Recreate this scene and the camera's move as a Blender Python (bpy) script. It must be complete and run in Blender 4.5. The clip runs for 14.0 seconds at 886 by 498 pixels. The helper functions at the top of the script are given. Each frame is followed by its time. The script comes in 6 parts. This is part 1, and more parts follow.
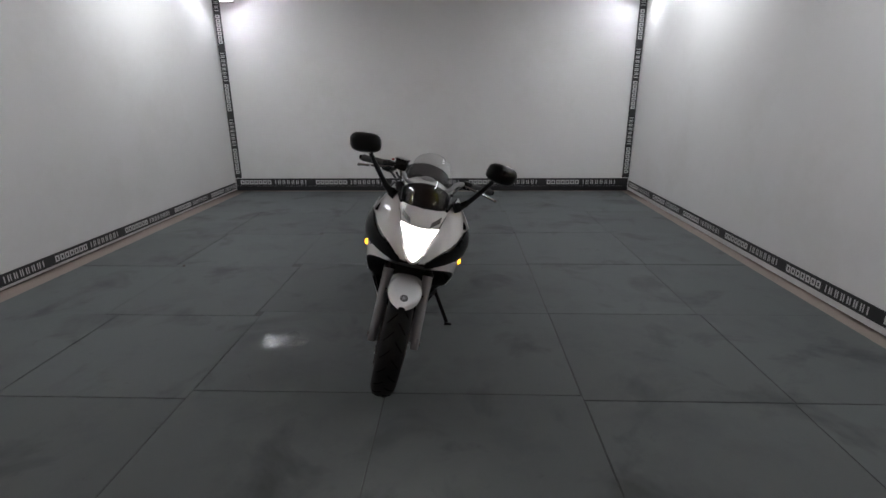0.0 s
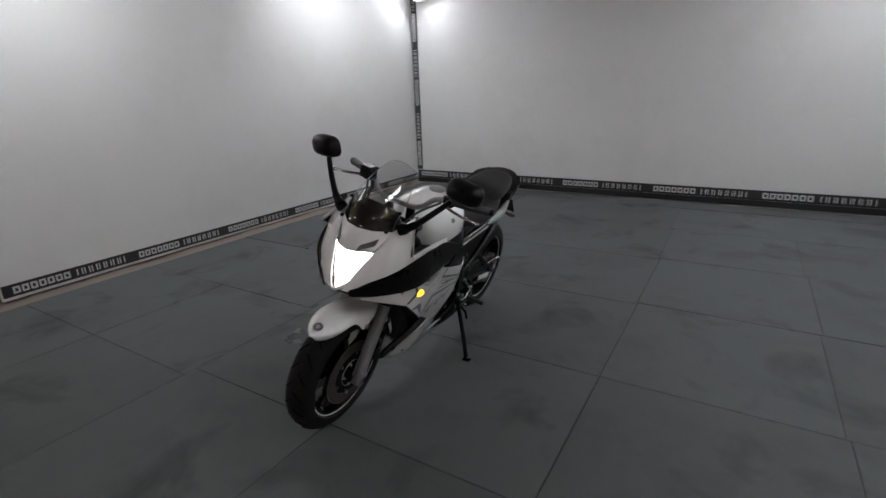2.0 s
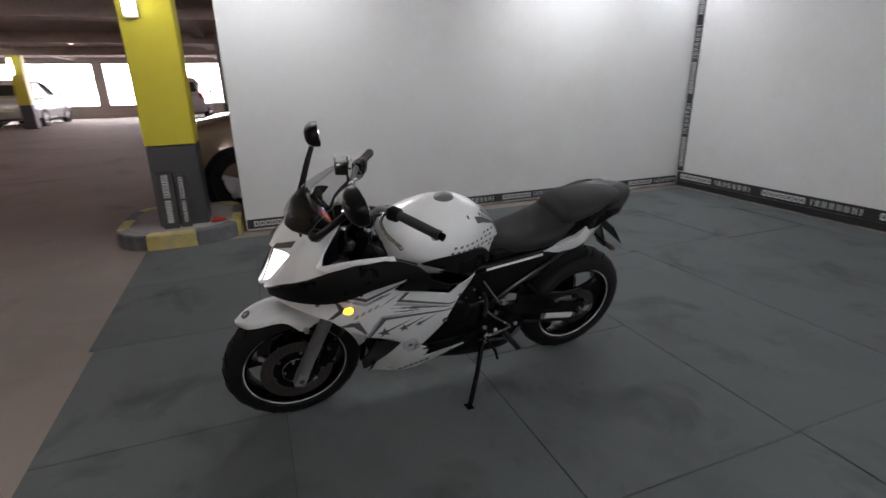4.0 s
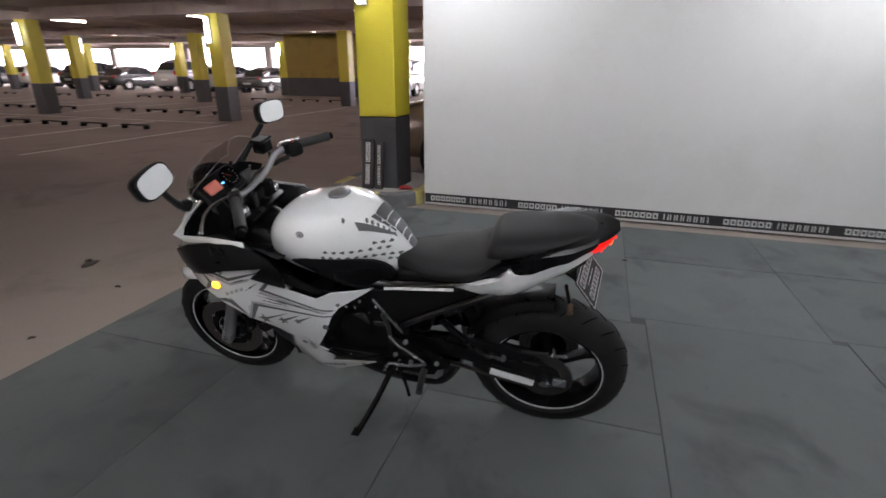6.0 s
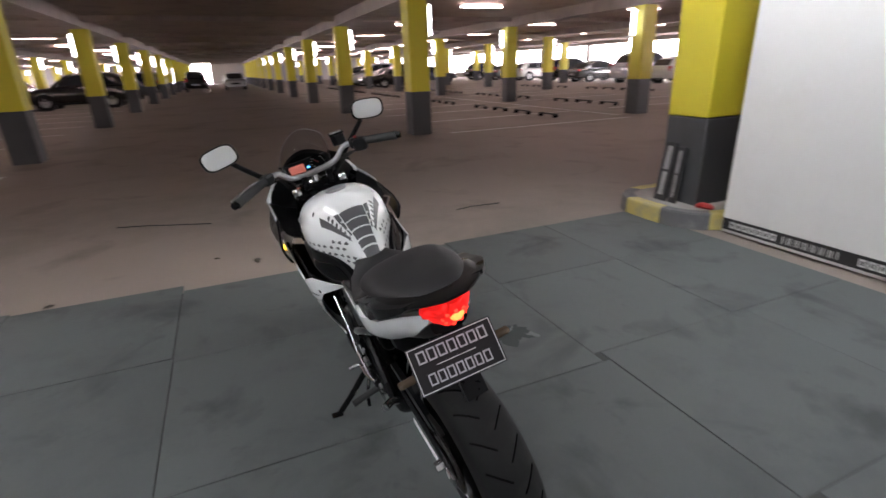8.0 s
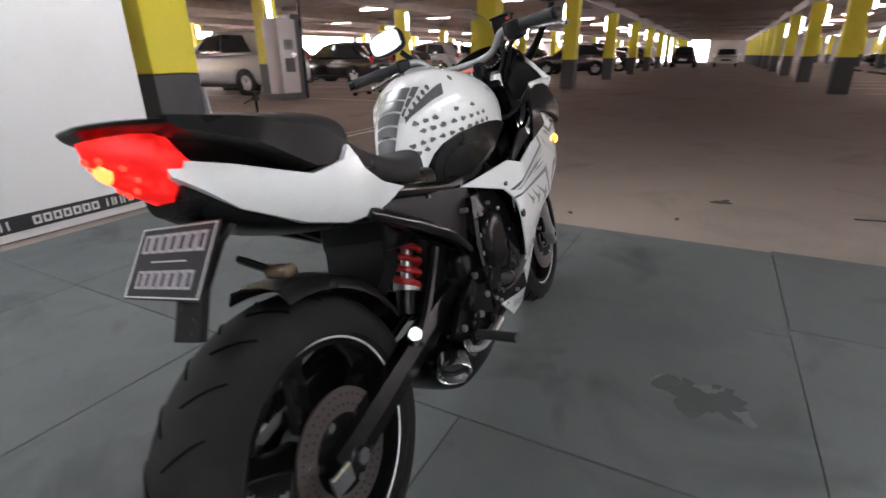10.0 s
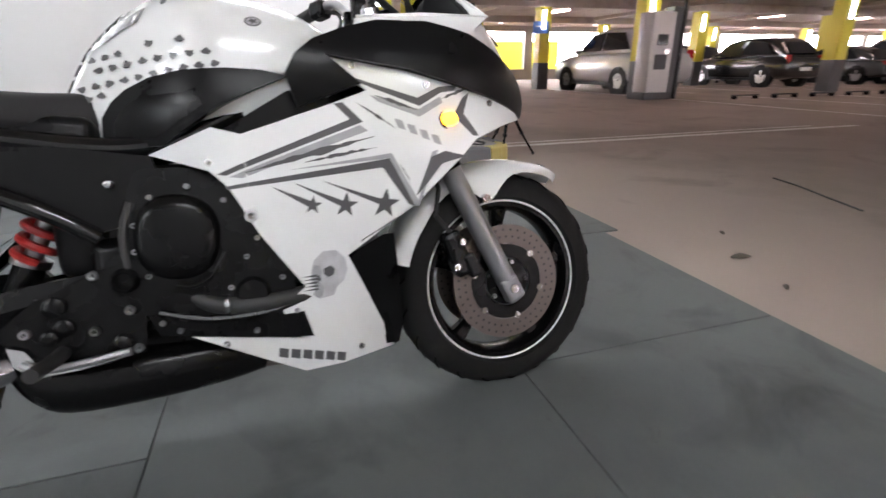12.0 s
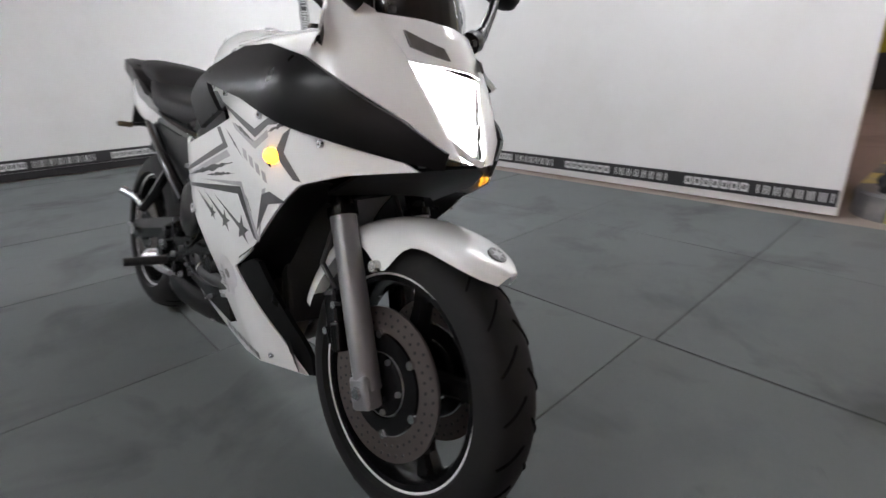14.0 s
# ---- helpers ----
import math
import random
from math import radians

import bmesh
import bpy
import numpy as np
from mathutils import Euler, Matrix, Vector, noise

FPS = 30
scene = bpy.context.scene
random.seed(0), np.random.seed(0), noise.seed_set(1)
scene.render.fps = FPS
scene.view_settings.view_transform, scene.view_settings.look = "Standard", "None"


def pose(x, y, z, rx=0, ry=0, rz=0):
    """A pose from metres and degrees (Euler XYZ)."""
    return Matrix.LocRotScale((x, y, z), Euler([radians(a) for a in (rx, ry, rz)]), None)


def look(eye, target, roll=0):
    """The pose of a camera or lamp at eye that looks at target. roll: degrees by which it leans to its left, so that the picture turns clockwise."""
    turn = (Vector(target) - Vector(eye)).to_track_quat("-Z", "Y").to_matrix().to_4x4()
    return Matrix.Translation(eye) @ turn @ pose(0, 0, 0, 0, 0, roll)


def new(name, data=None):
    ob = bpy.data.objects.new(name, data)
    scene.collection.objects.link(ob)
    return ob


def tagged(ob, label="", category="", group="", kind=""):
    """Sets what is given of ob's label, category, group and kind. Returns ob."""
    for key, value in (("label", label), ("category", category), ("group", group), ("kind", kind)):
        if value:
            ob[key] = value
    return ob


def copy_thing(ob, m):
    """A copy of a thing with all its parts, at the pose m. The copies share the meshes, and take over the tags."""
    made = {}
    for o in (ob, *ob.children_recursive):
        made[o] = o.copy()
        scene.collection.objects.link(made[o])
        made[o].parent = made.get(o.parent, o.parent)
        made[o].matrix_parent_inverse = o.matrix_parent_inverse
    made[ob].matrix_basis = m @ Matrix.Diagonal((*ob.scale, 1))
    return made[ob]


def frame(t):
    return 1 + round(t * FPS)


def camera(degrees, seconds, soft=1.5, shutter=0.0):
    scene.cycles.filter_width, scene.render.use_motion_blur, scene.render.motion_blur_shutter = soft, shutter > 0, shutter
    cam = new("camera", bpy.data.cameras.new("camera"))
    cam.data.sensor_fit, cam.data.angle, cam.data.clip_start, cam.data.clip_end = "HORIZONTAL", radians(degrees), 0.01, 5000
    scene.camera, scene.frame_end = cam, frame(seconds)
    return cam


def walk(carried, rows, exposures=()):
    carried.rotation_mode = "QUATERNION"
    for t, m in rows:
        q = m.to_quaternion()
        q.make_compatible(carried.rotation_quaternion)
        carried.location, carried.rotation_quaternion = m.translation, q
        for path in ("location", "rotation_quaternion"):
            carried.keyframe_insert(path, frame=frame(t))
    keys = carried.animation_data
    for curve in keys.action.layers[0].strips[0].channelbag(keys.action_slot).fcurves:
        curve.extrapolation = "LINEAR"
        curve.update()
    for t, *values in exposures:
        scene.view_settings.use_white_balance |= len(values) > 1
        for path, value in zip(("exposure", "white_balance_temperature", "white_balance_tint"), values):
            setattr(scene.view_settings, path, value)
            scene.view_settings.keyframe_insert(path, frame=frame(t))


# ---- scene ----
cam = camera(84.0, 14.0, shutter=0.4)

PATH = [
    (0, (-0.045, 0.016, 1.415), (-0.112, 1.923, 0.815), -0.4),
    (0.5, (0.176, 0.181, 1.395), (-0.016, 2.077, 0.788), -1.0),
    (1, (0.485, 0.342, 1.399), (0.057, 2.201, 0.797), -1.6),
    (1.5, (0.823, 0.516, 1.416), (0.069, 2.268, 0.813), -2.2),
    (2, (1.034, 0.816, 1.407), (0.036, 2.437, 0.794), -1.9),
    (2.5, (1.254, 1.113, 1.39), (0.044, 2.585, 0.781), -1.6),
    (3, (1.454, 1.433, 1.391), (0.03, 2.688, 0.762), -1.4),
    (3.5, (1.55, 1.78, 1.382), (-0.064, 2.776, 0.744), -1.0),
    (3.7, (1.596, 1.917, 1.385), (-0.089, 2.786, 0.748), -1.1),
    (5.8, (1.405, 3.559, 1.384), (-0.417, 3.107, 0.694), 0.2),
    (6, (1.303, 3.696, 1.368), (-0.49, 3.138, 0.68), 0.3),
    (6.5, (1.06, 4.011, 1.384), (-0.613, 3.162, 0.689), 0.5),
    (7, (0.796, 4.339, 1.397), (-0.656, 3.155, 0.696), 0.0),
    (7.5, (0.453, 4.515, 1.383), (-0.694, 3.039, 0.673), -0.2),
    (8, (0.109, 4.656, 1.367), (-0.616, 2.927, 0.672), -2.0),
    (8.5, (-0.24, 4.652, 1.327), (-0.503, 2.794, 0.634), -2.1),
    (9, (-0.538, 4.511, 1.212), (-0.381, 2.647, 0.504), -1.9),
    (9.2, (-0.639, 4.436, 1.154), (-0.31, 2.597, 0.44), -1.7),
    (11.3, (-1.446, 3.268, 0.822), (0.131, 2.254, 0.126), -0.4),
    (11.5, (-1.493, 3.078, 0.803), (0.178, 2.22, 0.116), -0.6),
    (12, (-1.504, 2.699, 0.818), (0.282, 2.131, 0.12), -0.5),
    (12.5, (-1.506, 2.316, 0.832), (0.359, 2.157, 0.129), -1.1),
    (13, (-1.355, 1.998, 0.817), (0.479, 2.382, 0.117), -1.4),
    (13.5, (-1.135, 1.747, 0.833), (0.492, 2.671, 0.127), -1.8),
    (14, (-0.884, 1.517, 0.85), (0.388, 2.899, 0.164), -1.9),
]
walk(cam, [(t, look(eye, target, roll)) for t, eye, target, roll in PATH],
     [(0, -0.2), (1.5, -0.14), (3, -0.1), (6, 0.42), (7.5, 0.68), (9, 0.86), (11.3, 1.08), (12.5, 1.18), (13.3, 1.07), (14, 0.94)])

# ---- world and light ----
world = bpy.data.worlds.new("world")
scene.world = world
world.use_nodes = True
wn = world.node_tree.nodes
sky = wn.new("ShaderNodeTexSky")
sky.sky_type = "NISHITA"
sky.sun_disc = False
sky.sun_elevation, sky.sun_rotation = radians(38), radians(265)
world.node_tree.links.new(sky.outputs[0], wn["Background"].inputs[0])
wn["Background"].inputs[1].default_value = 0.14
sun = new("sun", bpy.data.lights.new("sun", "SUN"))
sun.data.energy, sun.data.angle, sun.data.color = 4.0, radians(0.5), (1.0, 0.95, 0.87)
sun.matrix_world = look((-7.9, -0.7, 6.2), (0, 0, 0))


def area_lamp(name, m, sx, sy, watts, colour):
    data = bpy.data.lights.new(name, "AREA")
    data.shape, data.size, data.size_y, data.energy, data.color = "RECTANGLE", sx, sy, watts, colour
    ob = new(name, data)
    ob.matrix_world = m
    return ob


# ---- materials ----
def material(name, colour, rough=0.6, metal=0.0, vary=0.12, scale=6.0, grain=0.0, grain_scale=180.0, stain=None,
             stain_scale=1.5, coat=0.0, per_piece=0.0, spec=0.5, rough_vary=0.1):
    """A procedural surface: two scales of colour change, uneven gloss, fine relief."""
    m = bpy.data.materials.new(name)
    m.use_nodes = True
    n, l = m.node_tree.nodes, m.node_tree.links
    b = n["Principled BSDF"]
    b.inputs["Metallic"].default_value = metal
    b.inputs["Specular IOR Level"].default_value = spec
    b.inputs["Coat Weight"].default_value = coat
    b.inputs["Coat Roughness"].default_value = 0.06
    co = n.new("ShaderNodeTexCoord")
    big, small = n.new("ShaderNodeTexNoise"), n.new("ShaderNodeTexNoise")
    big.inputs["Scale"].default_value, big.inputs["Detail"].default_value = scale, 5
    small.inputs["Scale"].default_value, small.inputs["Detail"].default_value = grain_scale, 3
    for t in (big, small):
        l.new(co.outputs["Object"], t.inputs["Vector"])
    dark, light = [c * (1 - vary) for c in colour], [min(1, c * (1 + vary)) for c in colour]
    ramp = n.new("ShaderNodeMix")
    ramp.data_type = "RGBA"
    ramp.inputs[6].default_value, ramp.inputs[7].default_value = (*dark, 1), (*light, 1)
    l.new(big.outputs["Fac"], ramp.inputs[0])
    out = ramp.outputs[2]
    if stain:
        spot, cut, mix = n.new("ShaderNodeTexNoise"), n.new("ShaderNodeMapRange"), n.new("ShaderNodeMix")
        spot.inputs["Scale"].default_value, spot.inputs["Detail"].default_value = stain_scale, 6
        spot.inputs["Roughness"].default_value = 0.65
        l.new(co.outputs["Object"], spot.inputs["Vector"])
        cut.inputs[1].default_value, cut.inputs[2].default_value = 0.5, 0.72
        l.new(spot.outputs["Fac"], cut.inputs[0])
        mix.data_type = "RGBA"
        l.new(cut.outputs[0], mix.inputs[0])
        l.new(out, mix.inputs[6])
        mix.inputs[7].default_value = (*stain, 1)
        out = mix.outputs[2]
    if per_piece:
        info, rng, mul = n.new("ShaderNodeObjectInfo"), n.new("ShaderNodeMapRange"), n.new("ShaderNodeMix")
        rng.inputs[3].default_value, rng.inputs[4].default_value = 1 - per_piece, 1 + per_piece
        l.new(info.outputs["Random"], rng.inputs[0])
        mul.data_type, mul.blend_type = "RGBA", "MULTIPLY"
        mul.inputs[0].default_value = 1
        l.new(out, mul.inputs[6])
        l.new(rng.outputs[0], mul.inputs[7])
        out = mul.outputs[2]
    l.new(out, b.inputs["Base Color"])
    gloss = n.new("ShaderNodeMapRange")
    gloss.inputs[3].default_value, gloss.inputs[4].default_value = max(0.02, rough - rough_vary), min(1, rough + rough_vary)
    l.new(big.outputs["Fac"], gloss.inputs[0])
    l.new(gloss.outputs[0], b.inputs["Roughness"])
    if grain:
        bump = n.new("ShaderNodeBump")
        bump.inputs["Strength"].default_value, bump.inputs["Distance"].default_value = grain, 0.004
        l.new(small.outputs["Fac"], bump.inputs["Height"])
        l.new(bump.outputs[0], b.inputs["Normal"])
    return m


def glowing(name, colour, strength):
    m = bpy.data.materials.new(name)
    m.use_nodes = True
    b = m.node_tree.nodes["Principled BSDF"]
    b.inputs["Base Color"].default_value = (*colour, 1)
    b.inputs["Emission Color"].default_value = (*colour, 1)
    b.inputs["Emission Strength"].default_value = strength
    return m


def clear_sheet(name, tint=0.93):
    """A thin clear sheet: straight through, with a faint gloss."""
    m = bpy.data.materials.new(name)
    m.use_nodes = True
    n, l = m.node_tree.nodes, m.node_tree.links
    n.remove(n["Principled BSDF"])
    through_it, gloss, mix = n.new("ShaderNodeBsdfTransparent"), n.new("ShaderNodeBsdfGlossy"), n.new("ShaderNodeMixShader")
    through_it.inputs[0].default_value = (tint, tint, tint, 1)
    gloss.inputs["Roughness"].default_value = 0.03
    mix.inputs[0].default_value = 0.06
    l.new(through_it.outputs[0], mix.inputs[1])
    l.new(gloss.outputs[0], mix.inputs[2])
    l.new(mix.outputs[0], n["Material Output"].inputs[0])
    return m


def smudges(m, scale, low, high, amount):
    """Soft dark smudges laid over a finished surface."""
    n, l = m.node_tree.nodes, m.node_tree.links
    b = n["Principled BSDF"]
    src = b.inputs["Base Color"].links[0].from_socket
    co, spot, cut, mix = n.new("ShaderNodeTexCoord"), n.new("ShaderNodeTexNoise"), n.new("ShaderNodeMapRange"), n.new("ShaderNodeMix")
    spot.inputs["Scale"].default_value, spot.inputs["Detail"].default_value, spot.inputs["Roughness"].default_value = scale, 4, 0.55
    spot.inputs["Distortion"].default_value = 0.6
    l.new(co.outputs["Object"], spot.inputs["Vector"])
    cut.inputs[1].default_value, cut.inputs[2].default_value = low, high
    cut.inputs[3].default_value, cut.inputs[4].default_value = 1.0, amount
    l.new(spot.outputs["Fac"], cut.inputs[0])
    mix.data_type, mix.blend_type = "RGBA", "MULTIPLY"
    mix.inputs[0].default_value = 1
    l.new(src, mix.inputs[6])
    l.new(cut.outputs[0], mix.inputs[7])
    l.new(mix.outputs[2], b.inputs["Base Color"])


def glass(name, colour, rough=0.02, alpha=1.0):
    m = bpy.data.materials.new(name)
    m.use_nodes = True
    b = m.node_tree.nodes["Principled BSDF"]
    b.inputs["Base Color"].default_value = (*colour, 1)
    b.inputs["Roughness"].default_value = rough
    b.inputs["Transmission Weight"].default_value = 1.0
    b.inputs["IOR"].default_value = 1.15
    b.inputs["Alpha"].default_value = alpha
    return m


PANEL = material("white_panel", (0.73, 0.73, 0.725), 0.5, vary=0.045, scale=0.9, grain=0.03, grain_scale=60, stain=(0.67, 0.665, 0.65), stain_scale=0.8)
STRIP = material("black_strip", (0.018, 0.018, 0.02), 0.4, vary=0.2)
LETTER = material("white_lettering", (0.62, 0.62, 0.62), 0.5, vary=0.04)
SHEET = material("grey_floor_sheet", (0.091, 0.1, 0.1), 0.7, spec=0.3, vary=0.16, scale=3.0, grain=0.06, grain_scale=120,
                 stain=(0.07, 0.077, 0.079), stain_scale=1.6, per_piece=0.07, rough_vary=0.14)
smudges(SHEET, 2.2, 0.54, 0.7, 0.58)
smudges(SHEET, 9.0, 0.66, 0.76, 0.8)
CONCRETE = material("concrete_floor", (0.262, 0.217, 0.19), 0.8, spec=0.2, vary=0.14, scale=0.8, grain=0.08, grain_scale=90,
                    stain=(0.19, 0.166, 0.142), stain_scale=0.35)
smudges(CONCRETE, 1.1, 0.58, 0.75, 0.72)
SLAB = material("concrete_ceiling", (0.42, 0.35, 0.315), 0.85, vary=0.12, scale=0.7, grain=0.1, stain=(0.3, 0.25, 0.23))
YELLOW = material("yellow_paint", (0.62, 0.53, 0.03), 0.5, vary=0.06, scale=2.0, grain=0.05, grain_scale=60)
GREY = material("dark_grey_paint", (0.05, 0.051, 0.054), 0.55, vary=0.15, scale=2.0, grain=0.05, grain_scale=60,
                stain=(0.037, 0.037, 0.037))
KERB_TOP = material("kerb_concrete", (0.32, 0.3, 0.28), 0.8, vary=0.15, grain=0.15, stain=(0.2, 0.18, 0.17))
KERB_YELLOW = material("worn_yellow_kerb", (0.5, 0.42, 0.14), 0.7, vary=0.12, scale=5, grain=0.12, stain=(0.33, 0.3, 0.2), stain_scale=5)
KERB_GREY = material("worn_grey_kerb", (0.12, 0.12, 0.125), 0.7, vary=0.15, scale=5, grain=0.12, stain=(0.23, 0.22, 0.21), stain_scale=4)
LINE = material("road_marking", (0.5, 0.48, 0.44), 0.7, vary=0.15, scale=4, stain=(0.3, 0.27, 0.24), stain_scale=5)
RUBBER = material("black_rubber", (0.02, 0.02, 0.02), 0.6, vary=0.2, grain=0.1)
OUTER = material("garage_outer_wall", (0.33, 0.3, 0.27), 0.8, vary=0.12, scale=0.6, grain=0.1)
TUBE = glowing("lamp_tube", (1.0, 0.725, 0.685), 21.5)
TUBE_COOL = glowing("cool_lamp_tube", (0.93, 0.95, 1.0), 16.0)
LED = glowing("led_panel", (0.96, 0.97, 1.0), 3.0)
DAYLIGHT = glowing("daylight_beyond", (1.0, 0.92, 0.985), 17.5)
HOUSING = material("lamp_housing", (0.5, 0.5, 0.5), 0.5)


# ---- mesh helpers ----
def bm_box(sx, sy, sz, at=(0, 0, 0), bevel=0.0, bm=None, rot=None, segments=2):
    """A box of that size whose middle is at at."""
    own = bmesh.new()
    m = Matrix.Translation(at)
    if rot:
        m = m @ Euler([radians(a) for a in rot]).to_matrix().to_4x4()
    bmesh.ops.create_cube(own, size=1, matrix=m @ Matrix.Diagonal((sx, sy, sz, 1)))
    if bevel:
        bmesh.ops.bevel(own, geom=own.edges[:], offset=bevel, segments=segments, affect="EDGES", profile=0.5)
    if bm is None:
        return own
    return bm_join(bm, own)


def bm_join(bm, other):
    data = bpy.data.meshes.new("joined")
    other.to_mesh(data)
    other.free()
    bm.from_mesh(data)
    bpy.data.meshes.remove(data)
    return bm


def bm_tube(points, radius, sides=10, bm=None, closed=False, radii=None):
    """A round bar along points, as a swept ring."""
    bm = bm or bmesh.new()
    pts = [Vector(p) for p in points]
    rings, normal = [], None
    for i, p in enumerate(pts):
        a = pts[i - 1] if i > 0 or closed else p
        b = pts[(i + 1) % len(pts)] if i < len(pts) - 1 or closed else p
        d = (b - a).normalized()
        if normal is None:
            normal = d.orthogonal().normalized()
        normal = (normal - d * normal.dot(d)).normalized()
        side = d.cross(normal)
        r = radii[i] if radii else radius
        rings.append([bm.verts.new(p + r * (math.cos(k * math.tau / sides) * normal + math.sin(k * math.tau / sides) * side)) for k in range(sides)])
    span = len(rings) if closed else len(rings) - 1
    for i in range(span):
        a, b = rings[i], rings[(i + 1) % len(rings)]
        for k in range(sides):
            bm.faces.new((a[k], a[(k + 1) % sides], b[(k + 1) % sides], b[k]))
    if not closed:
        bm.faces.new(rings[0][::-1])
        bm.faces.new(rings[-1])
    return bm


def bm_lathe(profile, sides=32, axis="X", at=(0, 0, 0), bm=None, closed=True):
    """Turns (along, radius) pairs round an axis."""
    bm = bm or bmesh.new()
    at = Vector(at)
    rings = []
    for along, r in profile:
        ring = []
        for k in range(sides):
            c, s = math.cos(k * math.tau / sides) * r, math.sin(k * math.tau / sides) * r
            v = {"X": (along, c, s), "Y": (c, along, s), "Z": (c, s, along)}[axis]
            ring.append(bm.verts.new(at + Vector(v)))
        rings.append(ring)
    n = len(rings)
    for i in range(n if closed else n - 1):
        a, b = rings[i], rings[(i + 1) % n]
        for k in range(sides):
            bm.faces.new((a[k], b[k], b[(k + 1) % sides], a[(k + 1) % sides]))
    if not closed:
        for ring in (rings[0], rings[-1]):
            if len({tuple(v.co) for v in ring}) > 1:
                bm.faces.new(ring)
    bmesh.ops.recalc_face_normals(bm, faces=bm.faces[:])
    return bm


def mesh_object(name, bm, mat, smooth=False):
    data = bpy.data.meshes.new(name)
    bm.to_mesh(data)
    bm.free()
    for m in mat if isinstance(mat, (list, tuple)) else [mat]:
        data.materials.append(m)
    if smooth:
        data.shade_smooth()
        data.set_sharp_from_angle(angle=radians(38))
    return new(name, data)


def part(name, bm, mat, parent, label="", smooth=False):
    ob = mesh_object(name, bm, mat, smooth)
    ob.parent = parent
    if label:
        ob["label"] = label
    return ob


def structure(name, bm, mat, label, category, smooth=False):
    return tagged(mesh_object(name, bm, mat, smooth), label, category, kind="structure")


def thing(name, label, category, m=None, group=""):
    ob = new(name)
    ob.empty_display_size = 0.05
    if m is not None:
        ob.matrix_world = m
    return tagged(ob, label, category, group)


# ---- the garage shell ----
X0, X1, Y0, Y1, CEIL, BEAM = -30.0, 27.0, -82.0, 9.5, 2.95, 2.66
WALL_L, WALL_R, WALL_B = -3.53, 2.513, 7.515
END_L, END_R = 1.982, 1.953
structure("floor", bm_box(X1 - X0 + 60, Y1 - Y0 + 60, 0.3, ((X0 + X1) / 2, (Y0 + Y1) / 2, -0.156)), CONCRETE,
          "brown-grey worn concrete floor of a parking garage", "floor")
ceiling = bm_box(X1 - X0, Y1 - Y0, 0.3, ((X0 + X1) / 2, (Y0 + Y1) / 2, CEIL + 0.15))
ROWS_X = (-22.4, -16.4, -10.2, -3.75, 3.4, 9.8, 15.2, 21.4)
for x in ROWS_X:
    bm_box(0.42, Y1 - Y0 - 0.02, CEIL - BEAM + 0.02, (x, (Y0 + Y1) / 2, (CEIL + BEAM) / 2 + 0.01), bm=ceiling)
COLS_Y = [1.1 - 6.75 * k for k in range(-1, 12)]
for y in COLS_Y:
    bm_box(X1 - X0 - 0.02, 0.3, 0.14, ((X0 + X1) / 2, y, CEIL - 0.06), bm=ceiling)
structure("ceiling", ceiling, SLAB, "grey-brown concrete garage ceiling with downstand beams", "ceiling")
# side walls with wide openings to the daylight, closed ends
def pierced_wall(name, x, sills):
    bm = bmesh.new()
    length = Y1 - Y0
    bm_box(0.25, length, 0.6, (x, (Y0 + Y1) / 2, 0.295), bm=bm)
    bm_box(0.25, length, 0.3, (x, (Y0 + Y1) / 2, CEIL - 0.15), bm=bm)
    for k in range(sills):
        bm_box(0.25, 0.5, 2.06, (x, Y0 + 0.25 + k * (length - 0.5) / (sills - 1), 1.624), bm=bm)
    return structure(name, bm, OUTER, "garage side wall with a row of wide open bays", "wall")
pierced_wall("wall_west", X0, 14)
pierced_wall("wall_east", X1, 14)
structure("wall_north", bm_box(X1 - X0, 0.25, CEIL, ((X0 + X1) / 2, Y1, CEIL / 2)), OUTER, "plain grey garage wall", "wall")
south = bmesh.new()
bm_box(31.0, 0.25, CEIL, (-14.5, Y0, CEIL / 2), bm=south)
bm_box(20.0, 0.25, CEIL, (17.0, Y0, CEIL / 2), bm=south)
structure("wall_south", south, OUTER, "far end wall of the garage with a bright driveway opening", "wall")
for name, x, y, sx, sy in (("backdrop_west", X0 - 7, -36, 0.1, 110), ("backdrop_east", X1 + 7, -36, 0.1, 110), ("backdrop_south", 4, Y0 - 6, 30, 0.1)):
    structure(name, bm_box(sx, sy, 7, (x, y, 3.4)), DAYLIGHT, "overexposed pale daylight outside the garage", "backdrop")


